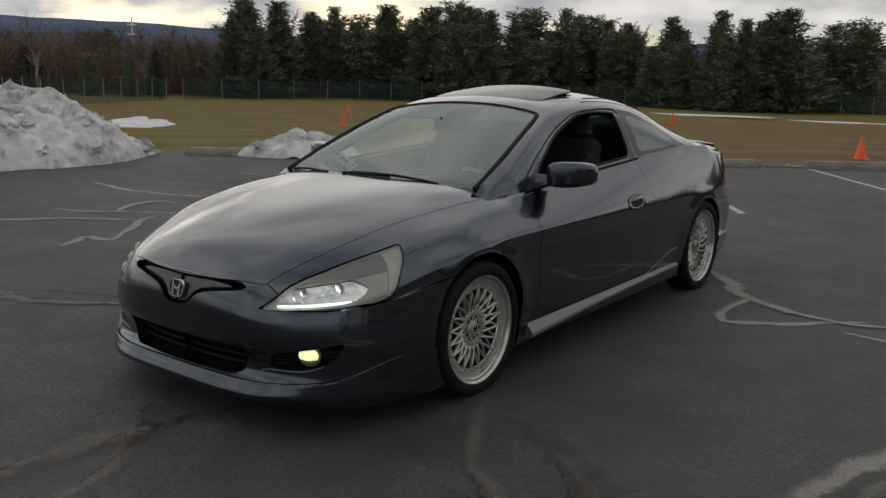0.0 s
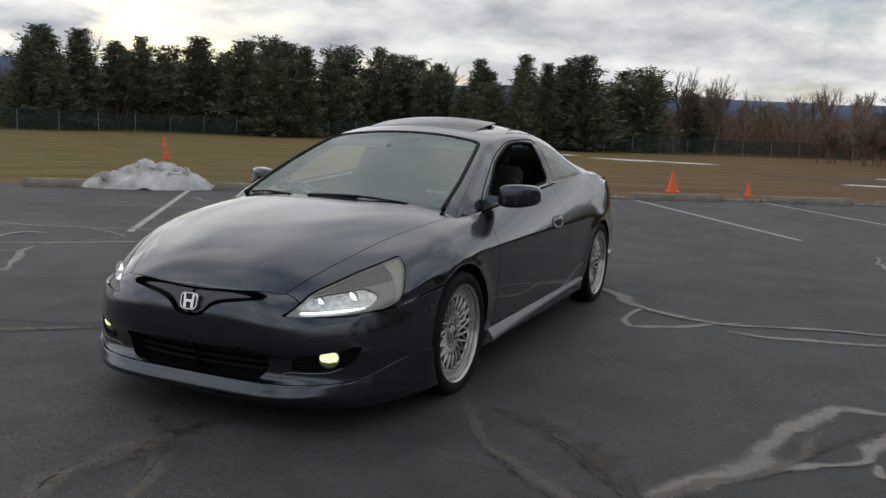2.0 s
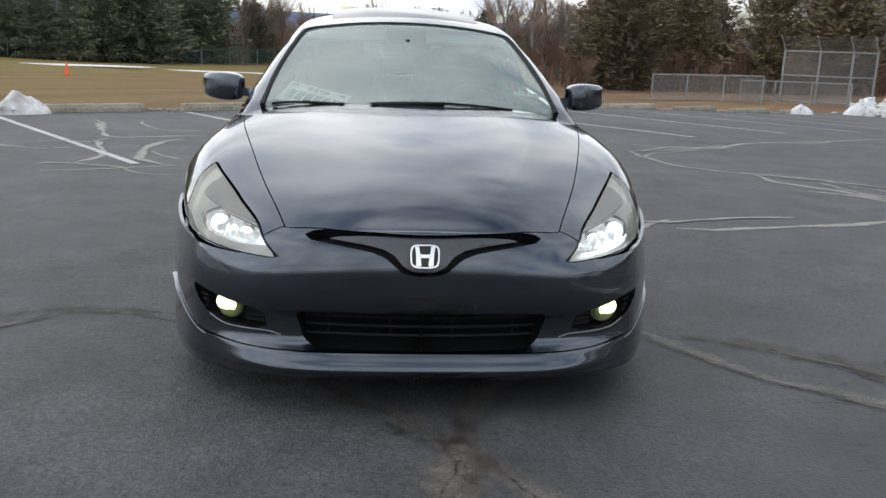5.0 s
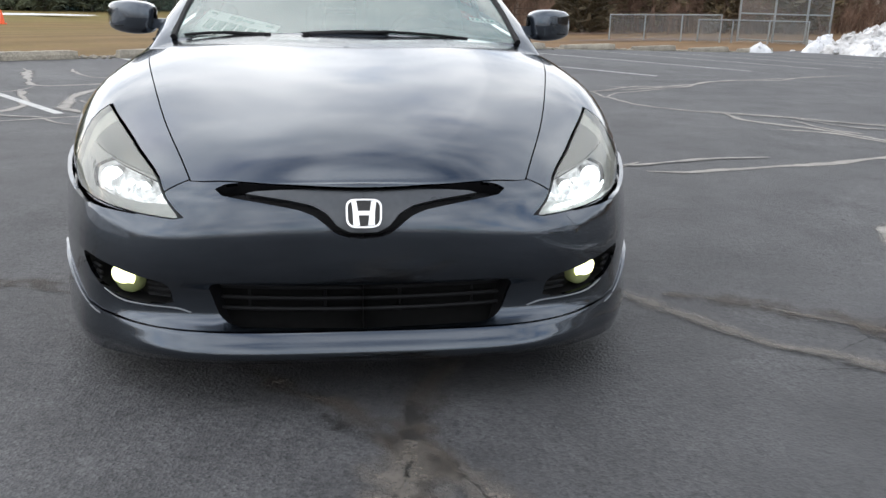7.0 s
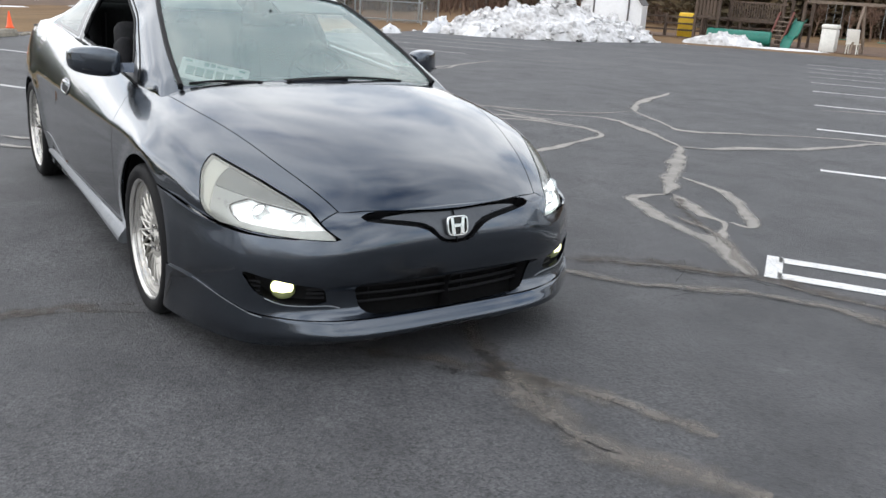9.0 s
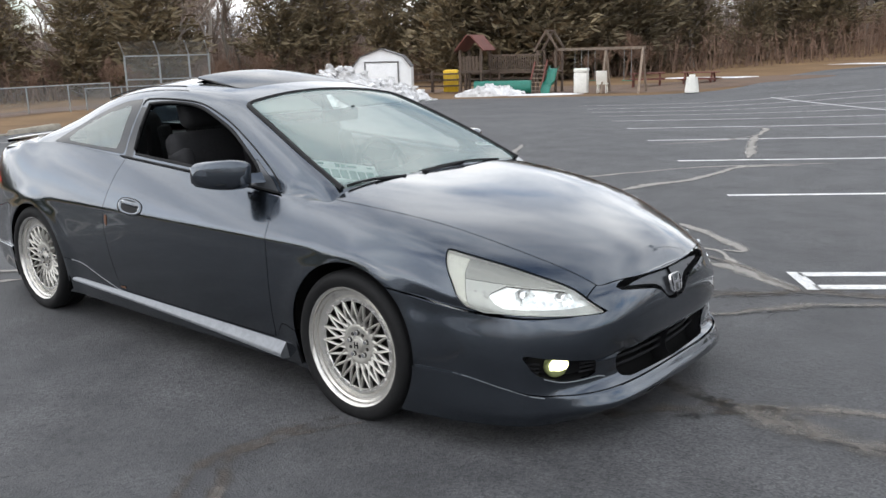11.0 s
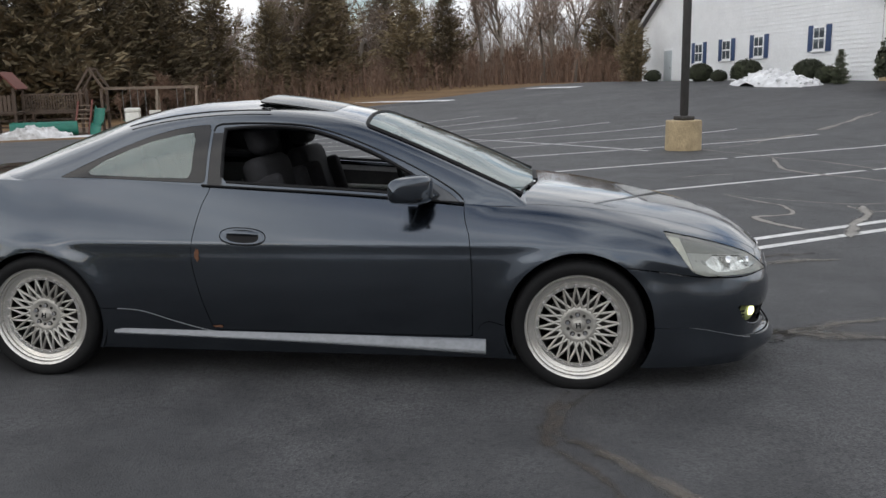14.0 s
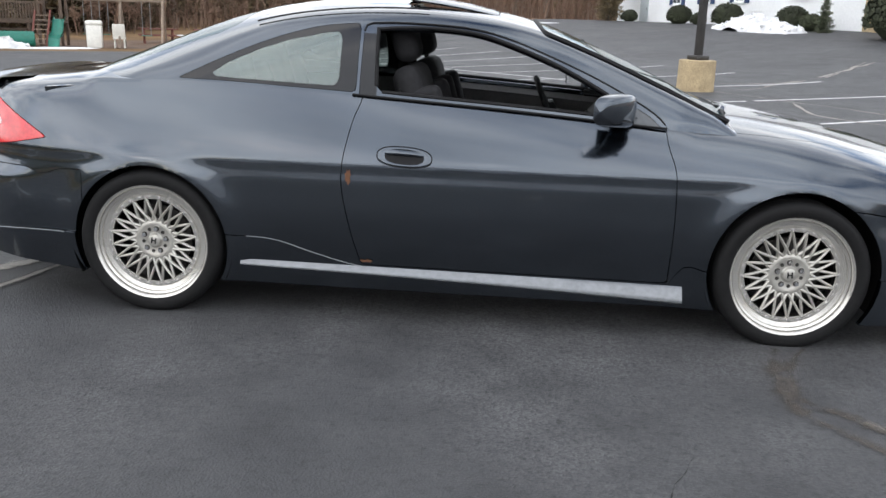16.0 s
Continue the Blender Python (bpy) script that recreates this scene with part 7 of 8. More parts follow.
# ---- fences and ball field ----
def see_through(name, color, cover):
    """Wire netting or open fabric: a share of it is solid."""
    m = bpy.data.materials.new(name)
    m.use_nodes = True
    n, l = m.node_tree.nodes, m.node_tree.links
    b = n["Principled BSDF"]
    b.inputs["Base Color"].default_value = (*color, 1)
    b.inputs["Roughness"].default_value = 0.6
    tc, chk = n.new("ShaderNodeTexCoord"), n.new("ShaderNodeTexNoise")
    chk.inputs["Scale"].default_value = 3.0
    l.new(tc.outputs["Object"], chk.inputs["Vector"])
    mr = n.new("ShaderNodeMapRange")
    mr.inputs["To Min"].default_value, mr.inputs["To Max"].default_value = cover * 0.8, min(1.0, cover * 1.2)
    l.new(chk.outputs["Fac"], mr.inputs["Value"]); l.new(mr.outputs["Result"], b.inputs["Alpha"])
    return m


NETTING = see_through("wire_netting", (0.22, 0.23, 0.23), 0.30)
GREEN_MESH = see_through("green_fence_fabric", (0.012, 0.040, 0.036), 0.48)
BLUE_MESH = see_through("dark_blue_fence_fabric", (0.02, 0.03, 0.045), 0.8)


def from_eye(az, d, eye=(4.8, 2.0)):
    return eye[0] + d * math.cos(radians(az)), eye[1] + d * math.sin(radians(az))


def netting(name, label, corners, height, material, gap=3.0, rail=True, post_r=0.03, category="fence"):
    """Posts, a top rail and netting along a run of corners."""
    f = tagged(empty(name, (*corners[0], ground_z(*corners[0]) - 0.03)), label, category)
    o = Vector((*corners[0], ground_z(*corners[0]) - 0.03))
    for a, b in zip(corners[:-1], corners[1:]):
        n = max(1, round(math.dist(a, b) / gap))
        pts = []
        for k in range(n + 1):
            x, y = a[0] + (b[0] - a[0]) * k / n, a[1] + (b[1] - a[1]) * k / n
            pts.append(Vector((x, y, ground_z(x, y) - 0.04)) - o)
        for k, p in enumerate(pts):
            if k or a == corners[0]:
                part("fence_post", rod(p, p + Vector((0, 0, height + 0.04)), post_r, n=6), POST_GREY, f)
        for p, q in zip(pts[:-1], pts[1:]):
            up = Vector((0, 0, height))
            if rail:
                part("top_rail", rod(p + up, q + up, post_r * 0.7, n=6), POST_GREY, f)
            part("fence_netting", (np.array([p + Vector((0, 0, 0.05)), q + Vector((0, 0, 0.05)), q + up, p + up]), [(0, 1, 2, 3)]), material, f, smooth=False)
    return f


netting("sports_fence", "dark green mesh fence along the field", [from_eye(-112, 46), from_eye(-119, 58), from_eye(-126, 74)], 1.75, GREEN_MESH, 2.4, False)
netting("field_fence", "tall dark wire fence before the pines", [from_eye(-127, 77), from_eye(-136, 82), from_eye(-148, 86), from_eye(-157, 88)], 1.75, GREEN_MESH, 3.0, False)
netting("field_fence", "dark blue mesh fence at the field's edge", [from_eye(-157.4, 88), from_eye(-162, 90)], 1.8, BLUE_MESH, 3.0, False)
netting("field_fence", "dark wire fence at the field's edge", [from_eye(-162.5, 90), from_eye(-173, 96), from_eye(-181, 104)], 1.75, GREEN_MESH, 3.2, False)
netting("dugout_fence", "low chain-link fence by the ball field", [(-35.8, 13.0), (-31.8, 16.6)], 1.15, NETTING, 1.8, True, 0.035)
netting("dugout_fence", "low chain-link fence beside the backstop", [(-33.2, 16.2), (-29.0, 19.0)], 0.95, NETTING, 1.8, True, 0.035)
# backstop: a tall cage with a leaning hood
cage = tagged(empty("backstop_cage", (-30.2, 18.2, -0.5)), "tall grey chain-link baseball backstop", "backstop")
cc = [Vector(p) for p in ((-1.4, -0.9, 0), (-0.3, 0.1, 0), (0.3, 1.2, 0), (0.2, 2.3, 0))]
for k, p in enumerate(cc):
    part("cage_post", rod(p, p + Vector((0, 0, 2.2)), 0.045, n=8), POST_GREY, cage)
    part("hood_bar", rod(p + Vector((0, 0, 2.2)), p + Vector((0.35, -0.4, 2.75)), 0.035, n=6), POST_GREY, cage)
for p, q in zip(cc[:-1], cc[1:]):
    for h in (0.08, 1.15, 2.15):
        part("cage_rail", rod(p + Vector((0, 0, h)), q + Vector((0, 0, h)), 0.03, n=6), POST_GREY, cage)
    part("cage_netting", (np.array([p, q, q + Vector((0, 0, 2.15)), p + Vector((0, 0, 2.15))]), [(0, 1, 2, 3)]), NETTING, cage, smooth=False)
    part("hood_netting", (np.array([p + Vector((0, 0, 2.15)), q + Vector((0, 0, 2.15)), q + Vector((0.35, -0.4, 2.75)), p + Vector((0.35, -0.4, 2.75))]), [(0, 1, 2, 3)]), NETTING, cage, smooth=False)


# ---- shed, playground and house ----
def shed(at, turn):
    s = tagged(empty("garden_shed", at, turn), "white barn-shaped garden shed with a grey roof", "shed")
    w, d = 2.8, 3.2
    prof = [(-w / 2, 0), (-w / 2, 1.35), (-w / 2 * 0.72, 1.85), (0, 2.2), (w / 2 * 0.72, 1.85), (w / 2, 1.35), (w / 2, 0)]
    V = [(x, y, z) for y in (0.0, d) for x, z in prof]
    n = len(prof)
    part("shed_wall", (np.array(V), [tuple(range(n)), tuple(reversed(range(n, 2 * n))), (0, n, n + 1, 1), (5, n + 5, n + 6, 6)]), WHITE_WALL, s, smooth=False)
    bm = bmesh.new()
    for (x0, z0), (x1, z1) in zip(prof[1:5], prof[2:6]):
        c = Vector(((x0 + x1) / 2, d / 2, (z0 + z1) / 2 + 0.03))
        L = math.hypot(x1 - x0, z1 - z0)
        box(L + 0.04, d + 0.2, 0.05, c, 0.004, bm, rot=Matrix.Rotation(-math.atan2(z1 - z0, x1 - x0), 4, "Y"))
    part("shed_roof", bm, ROOF_GREY, s, smooth=False)
    dr = part("shed_door", box(1.5, 0.04, 1.55, (0, -0.02, 0.80), 0.005), WHITE_WALL, s)
    for x, z, sx, sz in ((-0.79, 0.8, 0.07, 1.66), (0.79, 0.8, 0.07, 1.66), (0, 1.62, 1.65, 0.07)):
        part("door_trim", box(sx, 0.06, sz, (x, -0.035, z), 0.005), ROOF_GREY, dr)
    return s


shed((-25.6, 27.1, -0.52), 40)


def post_beam(parent, name, a, b, w=0.1, material=WOOD):
    a, b = Vector(a), Vector(b)
    d = b - a
    m = Matrix.Translation((a + b) / 2) @ d.to_track_quat("Z", "Y").to_matrix().to_4x4()
    bm = bmesh.new()
    bmesh.ops.create_cube(bm, size=1, matrix=m @ Matrix.Diagonal((w, w, d.length, 1)))
    return part(name, bm, material, parent, smooth=False)


def play_tower():
    """Two timber towers joined by a railed bridge, with stairs, slide and swing beam."""
    P = tagged(empty("play_set", (-21.0, 32.4, -0.53), 15), "weathered timber play tower with bridge, stairs and slide", "playground set")
    # roofed tower
    for x, y in ((-2.75, -1.6), (-1.65, -1.6), (-2.75, -0.5), (-1.65, -0.5)):
        post_beam(P, "tower_post", (x, y, 0), (x, y, 2.1), 0.11)
    bm = bmesh.new()
    for s in (1, -1):
        box(1.0, 1.6, 0.06, (-2.2 + s * 0.42, -1.05, 2.42), 0.005, bm, rot=Matrix.Rotation(s * radians(48), 4, "Y"))
    part("tower_roof", bm, REDWOOD, P, "red-brown plank roof", smooth=False)
    part("tower_floor", box(1.3, 1.3, 0.08, (-2.2, -1.05, 1.05), 0.01), WOOD, P)
    for k in range(7):
        part("tower_plank", box(0.13, 0.03, 0.7, (-2.72 + 0.17 * k, -1.62, 1.45), 0.005), WOOD, P, smooth=False)
    # bridge with rails
    part("bridge_deck", box(2.6, 1.0, 0.08, (-0.35, -0.2, 1.0), 0.01), WOOD, P)
    for k in range(22):
        part("rail_slat", box(0.06, 0.03, 0.75, (-1.55 + 0.115 * k, -0.7, 1.42), 0.004), WOOD, P, smooth=False)
    for z in (1.08, 1.8):
        part("bridge_rail", box(2.7, 0.05, 0.08, (-0.3, -0.68, z), 0.005), WOOD, P, smooth=False)
    # pointed tower
    for x, y in ((0.85, -0.6), (1.75, -0.6), (0.85, 0.4), (1.75, 0.4)):
        post_beam(P, "tower_post", (x, y, 0), (x, y, 2.0), 0.11)
    for s in (1, -1):
        for y in (-0.65, 0.45):
            post_beam(P, "roof_rafter", (1.3 + s * 0.6, y, 1.95), (1.3, y, 2.9), 0.09)
    post_beam(P, "ridge", (1.3, -0.7, 2.9), (1.3, 0.5, 2.9), 0.08)
    part("tower_floor", box(1.0, 1.1, 0.08, (1.3, -0.1, 1.0), 0.01), WOOD, P)
    # stairs
    for x in (0.75, 1.35):
        post_beam(P, "stair_string", (x, -1.75, 0.0), (x, -0.65, 1.5), 0.07, REDWOOD)
    for k in range(7):
        part("stair_tread", box(0.56, 0.16, 0.035, (1.05, -1.6 + 0.14 * k, 0.14 + 0.19 * k), 0.004), PALE_WOOD, P, smooth=False)
    # wavy green slide
    rows = []
    for k in range(19):
        u = k / 18
        y = -0.6 - 1.45 * u
        z = 1.1 * (1 - u) + 0.10 * math.sin(u * 9.5) + 0.05
        rows.append([(1.50 + dx, y, z + dz) for dx, dz in ((-0.02, 0.14), (0.0, 0.0), (0.42, 0.0), (0.44, 0.14))])
    part("slide", grid_sheet(np.array(rows)), GREEN_PLASTIC, P, "wavy green slide")
    # swing beam on A-legs
    post_beam(P, "swing_beam", (1.75, -0.1, 2.0), (6.1, -1.2, 2.0), 0.12, PALE_WOOD)
    for x, y in ((4.2, -0.7), (6.0, -1.2)):
        for s in (1, -1):
            post_beam(P, "swing_leg", (x, y + s * 0.8, 0), (x, y, 2.0), 0.09, PALE_WOOD)
    for x, y in ((2.6, -0.3), (3.3, -0.5), (5.1, -0.95)):
        for s in (0.0, 0.35):
            part("swing_chain", rod((x + s, y - s * 0.25, 0.55), (x + s, y - s * 0.25, 1.95), 0.012, n=5), POST_GREY, P)
        part("swing_seat", box(0.45, 0.16, 0.03, (x + 0.17, y - 0.04, 0.55), 0.008), GREEN_PLASTIC, P)
    return P


play_tower()
# the crawling tube lies on the ground before the bridge
tube = [(0.0, -1.35), (0.30, -1.35), (0.33, -1.30)] + [(0.33 + 0.012 * math.cos(k * math.pi), -1.3 + 2.6 * k / 40) for k in range(41)] + [(0.30, 1.35), (0.0, 1.35)]
V, F = lathe(tube, 24)
ob = tagged(part("crawl_tube", (V, F), GREEN_PLASTIC, angle=50), "green corrugated plastic crawl tube on the ground", "play tube")
ob.matrix_basis = pose(-20.9, 30.4, -0.22, 0, 0, -57)
ob = tagged(part("slide_tower", box(0.75, 0.5, 1.15, (0, 0, 0.58), 0.08), YELLOW_PLASTIC), "yellow plastic toddler climbing block", "play block")
ob.matrix_basis = pose(-25.3, 31.9, -0.55, 0, 0, 30)
# white bin and chair
wb = tagged(empty("litter_bin", (-17.7, 32.2, -0.53), 20), "white plastic litter bin on the mulch", "litter bin")
part("bin_body", box(0.62, 0.55, 0.95, (0, 0, 0.475), 0.06), WHITE_PLASTIC, wb)
part("bin_lid", box(0.66, 0.6, 0.18, (0, 0, 1.04), 0.07), WHITE_PLASTIC, wb)
ch = tagged(empty("garden_chair", (-16.7, 32.4, -0.53), 200), "white moulded plastic garden chair", "chair")
part("seat", box(0.5, 0.5, 0.05, (0, 0, 0.42), 0.02), WHITE_PLASTIC, ch)
part("backrest", box(0.5, 0.05, 0.6, (0, 0.26, 0.72), 0.02, rot=Matrix.Rotation(radians(-14), 4, "X")), WHITE_PLASTIC, ch)
for x in (-0.2, 0.2):
    for y in (-0.2, 0.2):
        part("leg", rod((x, y, 0), (x * 0.95, y * 0.95, 0.42), 0.025, n=6), WHITE_PLASTIC, ch)
wc = tagged(empty("white_barrel", (-11.9, 31.4, -0.40)), "white tapered plastic barrel at the lot's edge", "barrel")
part("barrel_body", rod((0, 0, 0), (0, 0, 0.62), 0.30, 0.22, 14), WHITE_PLASTIC, wc)
part("barrel_top", rod((0, 0, 0.62), (0, 0, 0.72), 0.13, 0.12, 12), WHITE_PLASTIC, wc)


def picnic_table(at, turn):
    t = tagged(empty("picnic_table", at, turn), "red-brown wooden picnic table with benches", "picnic table")
    for k in range(5):
        part("table_plank", box(1.8, 0.14, 0.04, (0, -0.32 + 0.16 * k, 0.74), 0.005), REDWOOD, t, smooth=False)
    for s in (1, -1):
        part("bench", box(1.8, 0.26, 0.04, (0, s * 0.68, 0.44), 0.005), REDWOOD, t, smooth=False)
        for q in (1, -1):
            post_beam(t, "leg", (s * 0.65, q * 0.62, 0), (s * 0.65, q * 0.2, 0.72), 0.08, REDWOOD)
        post_beam(t, "cross_brace", (s * 0.65, -0.75, 0.40), (s * 0.65, 0.75, 0.40), 0.07, REDWOOD)


picnic_table((-17.0, 37.3, -0.53), 25)
picnic_table((-14.6, 38.2, -0.53), 10)
# split-rail fence by the shed
rf = tagged(empty("rail_fence", (-27.2, 30.0, -0.55)), "brown split-rail fence behind the shed", "fence")
for k in range(5):
    p = Vector((0.0 + 1.4 * k, 0.0 + 1.0 * k, 0))
    post_beam(rf, "fence_post", p, p + Vector((0, 0, 1.1)), 0.12)
    if k < 4:
        for z in (0.35, 0.65, 0.95):
            post_beam(rf, "fence_rail", p + Vector((0, 0, z)), p + Vector((1.4, 1.0, z)), 0.08)
# rail fence on the field's far side
rf = tagged(empty("rail_fence", (-62, 14, -0.62)), "brown rail fence at the edge of the woods", "fence")
for k in range(7):
    p = Vector((1.3 * k, 2.2 * k, 0))
    post_beam(rf, "fence_post", p, p + Vector((0, 0, 1.1)), 0.12)
    if k < 6:
        for z in (0.45, 0.9):
            post_beam(rf, "fence_rail", p + Vector((0, 0, z)), p + Vector((1.3, 2.2, z)), 0.09)


# ---- the white building ----
def white_building():
    B = tagged(empty("white_building", (6.5, 53.0, 0.95)), "white clapboard building with blue-shuttered windows", "building")
    a, b = Vector((0, 0, 0)), Vector((7.45, -20.5, 0))
    along = (b - a).normalized()
    back = Vector((-along.y, along.x, 0))
    if back.y < 0:
        back = -back
    L = (b - a).length
    eave, ridge = 3.55, 3.55 + L / 2 * 0.62
    out = -back

    def wall_top(u):
        return eave + (ridge - eave) * (1 - abs(2 * u / L - 1))
    # boards
    V, F = [], []
    h, k, z = 0.19, 0, 0.0
    while z < ridge:
        top = min(z + h, ridge)
        cut = 0.0 if z <= eave else (z - eave) / (ridge - eave) * L / 2
        cut2 = 0.0 if top <= eave else (top - eave) / (ridge - eave) * L / 2
        pts = [a + along * cut + Vector((0, 0, z)) + out * 0.030, a + along * (L - cut) + Vector((0, 0, z)) + out * 0.030,
               a + along * (L - cut2) + Vector((0, 0, top)) + out * 0.008, a + along * cut2 + Vector((0, 0, top)) + out * 0.008]
        lo = [a + along * cut + Vector((0, 0, z)), a + along * (L - cut) + Vector((0, 0, z))]
        i = len(V)
        V += [tuple(p) for p in pts] + [tuple(p) for p in lo]
        F += [(i, i + 1, i + 2, i + 3), (i + 4, i + 5, i + 1, i)]
        z += h
    w = part("gable_wall", (np.array(V), F), WHITE_WALL, B, "white clapboard gable wall", smooth=False)
    w["kind"] = "stuff"
    # side walls and roof
    D = 16.0
    for s0 in (a, b):
        q = [s0, s0 + back * D, s0 + back * D + Vector((0, 0, eave)), s0 + Vector((0, 0, eave))]
        part("side_wall", (np.array([tuple(p) for p in q]), [(0, 1, 2, 3)]), WHITE_WALL, B, smooth=False)
    top = (a + b) / 2 + Vector((0, 0, ridge))
    for s0, sg in ((a, -1), (b, 1)):
        e = s0 + Vector((0, 0, eave)) + along * sg * 0.45 - Vector((0, 0, 0.28))
        q = [e + out * 0.35, e + back * D, top + back * D + Vector((0, 0, 0.06)), top + out * 0.35 + Vector((0, 0, 0.06))]
        q2 = [p + Vector((0, 0, 0.16)) for p in q]
        part("roof", (np.array([tuple(p) for p in q + q2]), [(0, 1, 2, 3), (7, 6, 5, 4), (0, 4, 5, 1), (3, 2, 6, 7), (0, 3, 7, 4), (1, 5, 6, 2)]), ROOF_GREY, B, smooth=False)
        bm = bmesh.new()
        part("rake_board", rod(e + out * 0.37 + Vector((0, 0, 0.08)), top + out * 0.37 + Vector((0, 0, 0.10)), 0.10, n=4), WHITE_WALL, B, smooth=False)
    rotm = Matrix((along.to_4d()[:3], out.to_4d()[:3], (0, 0, 1))).transposed().to_4x4()

    def place(u, z, bm):
        p = a + along * u + out * 0.03
        bmesh.ops.transform(bm, matrix=Matrix.Translation(Vector((p.x, p.y, z))) @ rotm, verts=bm.verts)
        return bm
    for u, zc in ((7.3, 1.80), (10.2, 1.85), (13.2, 1.90), (17.9, 2.05)):
        wn_ = part("window", place(u, zc, box(0.86, 0.06, 1.08, (0, 0.02, 0), 0.01)), WHITE_WALL, B, "white sash window with blue shutters")
        for sx in (-0.19, 0.19):
            for sz in (-0.24, 0.24):
                part("pane", place(u, zc, box(0.31, 0.02, 0.41, (sx, 0.055, sz), 0.003)), PANE, wn_)
        for sx in (-0.63, 0.63):
            part("shutter", place(u, zc, box(0.33, 0.05, 1.14, (sx, 0.03, 0), 0.008)), BLUE_SHUTTER, wn_, "dark blue shutter")
        part("window_sill", place(u, zc, box(0.94, 0.12, 0.06, (0, 0.06, -0.565), 0.01)), WHITE_WALL, wn_)
    dd = part("door", place(3.6, 1.05, box(1.0, 0.06, 2.05, (0, 0.02, 0), 0.01)), mat("pale_grey_door", (0.42, 0.46, 0.48), rough=0.5, var=0.08), B, "pale grey side door")
    part("door_frame", place(3.6, 1.10, box(1.16, 0.04, 2.2, (0, 0.012, 0), 0.01)), WHITE_WALL, dd)
    part("door_handle", place(3.6, 1.05, box(0.05, 0.06, 0.12, (0.38, 0.08, 0), 0.01)), POST_GREY, dd)
    # lower wing on the near corner
    q = b + along * 0.02
    wing = [q, q + out * 1.2 + along * 9.0, q + out * 1.2 + along * 9.0 + Vector((0, 0, 4.4)), q + Vector((0, 0, 4.4))]
    part("wing_wall", (np.array([tuple(p) for p in wing]), [(0, 1, 2, 3)]), WHITE_WALL, B, smooth=False)
    base = [p + out * 0.06 for p in wing[:2]] + [wing[1] + out * 0.06 + Vector((0, 0, 1.5)), wing[0] + out * 0.06 + Vector((0, 0, 1.5))]
    part("stone_base", (np.array([tuple(p) for p in base]), [(0, 1, 2, 3)]), BASE_CONCRETE, B, "tan stone base", smooth=False)
    return a, along, out


bld_a, bld_along, bld_out = white_building()


# far house behind the playground
fh = tagged(empty("far_house", (-37.0, 76.0, -0.6), 25), "pale beige house seen through bare trees", "house")
part("wall", box(11, 8, 5.2, (0, 0, 2.6), 0.02), mat("beige_siding", (0.42, 0.39, 0.33), rough=0.8, var=0.08), fh, smooth=False)
bm = bmesh.new()
for s in (1, -1):
    box(11.6, 5.2, 0.15, (0, s * 2.1, 6.3), 0.01, bm, rot=Matrix.Rotation(s * radians(-28), 4, "X"))
part("roof", bm, ROOF_GREY, fh, smooth=False)
for x in (-3.6, -1.0, 1.6, 4.0):
    for z in (1.5, 3.9):
        part("window", box(1.0, 0.08, 1.3, (x, -4.03, z), 0.01), PANE, fh)


# ---- trees and shrubs ----
BARK = mat("grey_brown_bark", (0.19, 0.165, 0.142), rough=0.95, var=0.3, scale=3, fine=30, per_object=0.3)
TWIG = mat("brown_twigs", (0.215, 0.168, 0.138), rough=0.95, var=0.35, scale=0.6, fine=8, per_object=0.3)
NEEDLE = mat("pine_needles", (0.098, 0.112, 0.070), rough=0.85, var=0.45, scale=0.7, fine=5, per_object=0.3)
CEDAR = mat("winter_cedar", (0.130, 0.102, 0.060), rough=0.9, var=0.45, scale=0.7, fine=5, per_object=0.3)
HEDGE = mat("clipped_hedge", (0.028, 0.033, 0.017), rough=0.85, var=0.5, scale=3, fine=20, per_object=0.2)
BRUSH = mat("dry_brush", (0.155, 0.100, 0.072), rough=0.95, var=0.4, scale=0.5, fine=6, per_object=0.25)


def tube_mesh(segs, sides=4):
    """Tapered branches: (a, b, radius a, radius b) each."""
    V, F = [], []
    for a, b, ra, rb in segs:
        d = np.array(b) - np.array(a)
        ln = np.linalg.norm(d)
        if ln < 1e-6:
            continue
        d = d / ln
        u = np.cross(d, (0, 0, 1) if abs(d[2]) < 0.9 else (1, 0, 0))
        u /= np.linalg.norm(u)
        w = np.cross(d, u)
        i = len(V)
        for p, r in ((a, ra), (b, rb)):
            for k in range(sides):
                t = 2 * math.pi * k / sides
                V.append(tuple(np.array(p) + r * (math.cos(t) * u + math.sin(t) * w)))
        for k in range(sides):
            F.append((i + k, i + (k + 1) % sides, i + sides + (k + 1) % sides, i + sides + k))
    return np.array(V), F


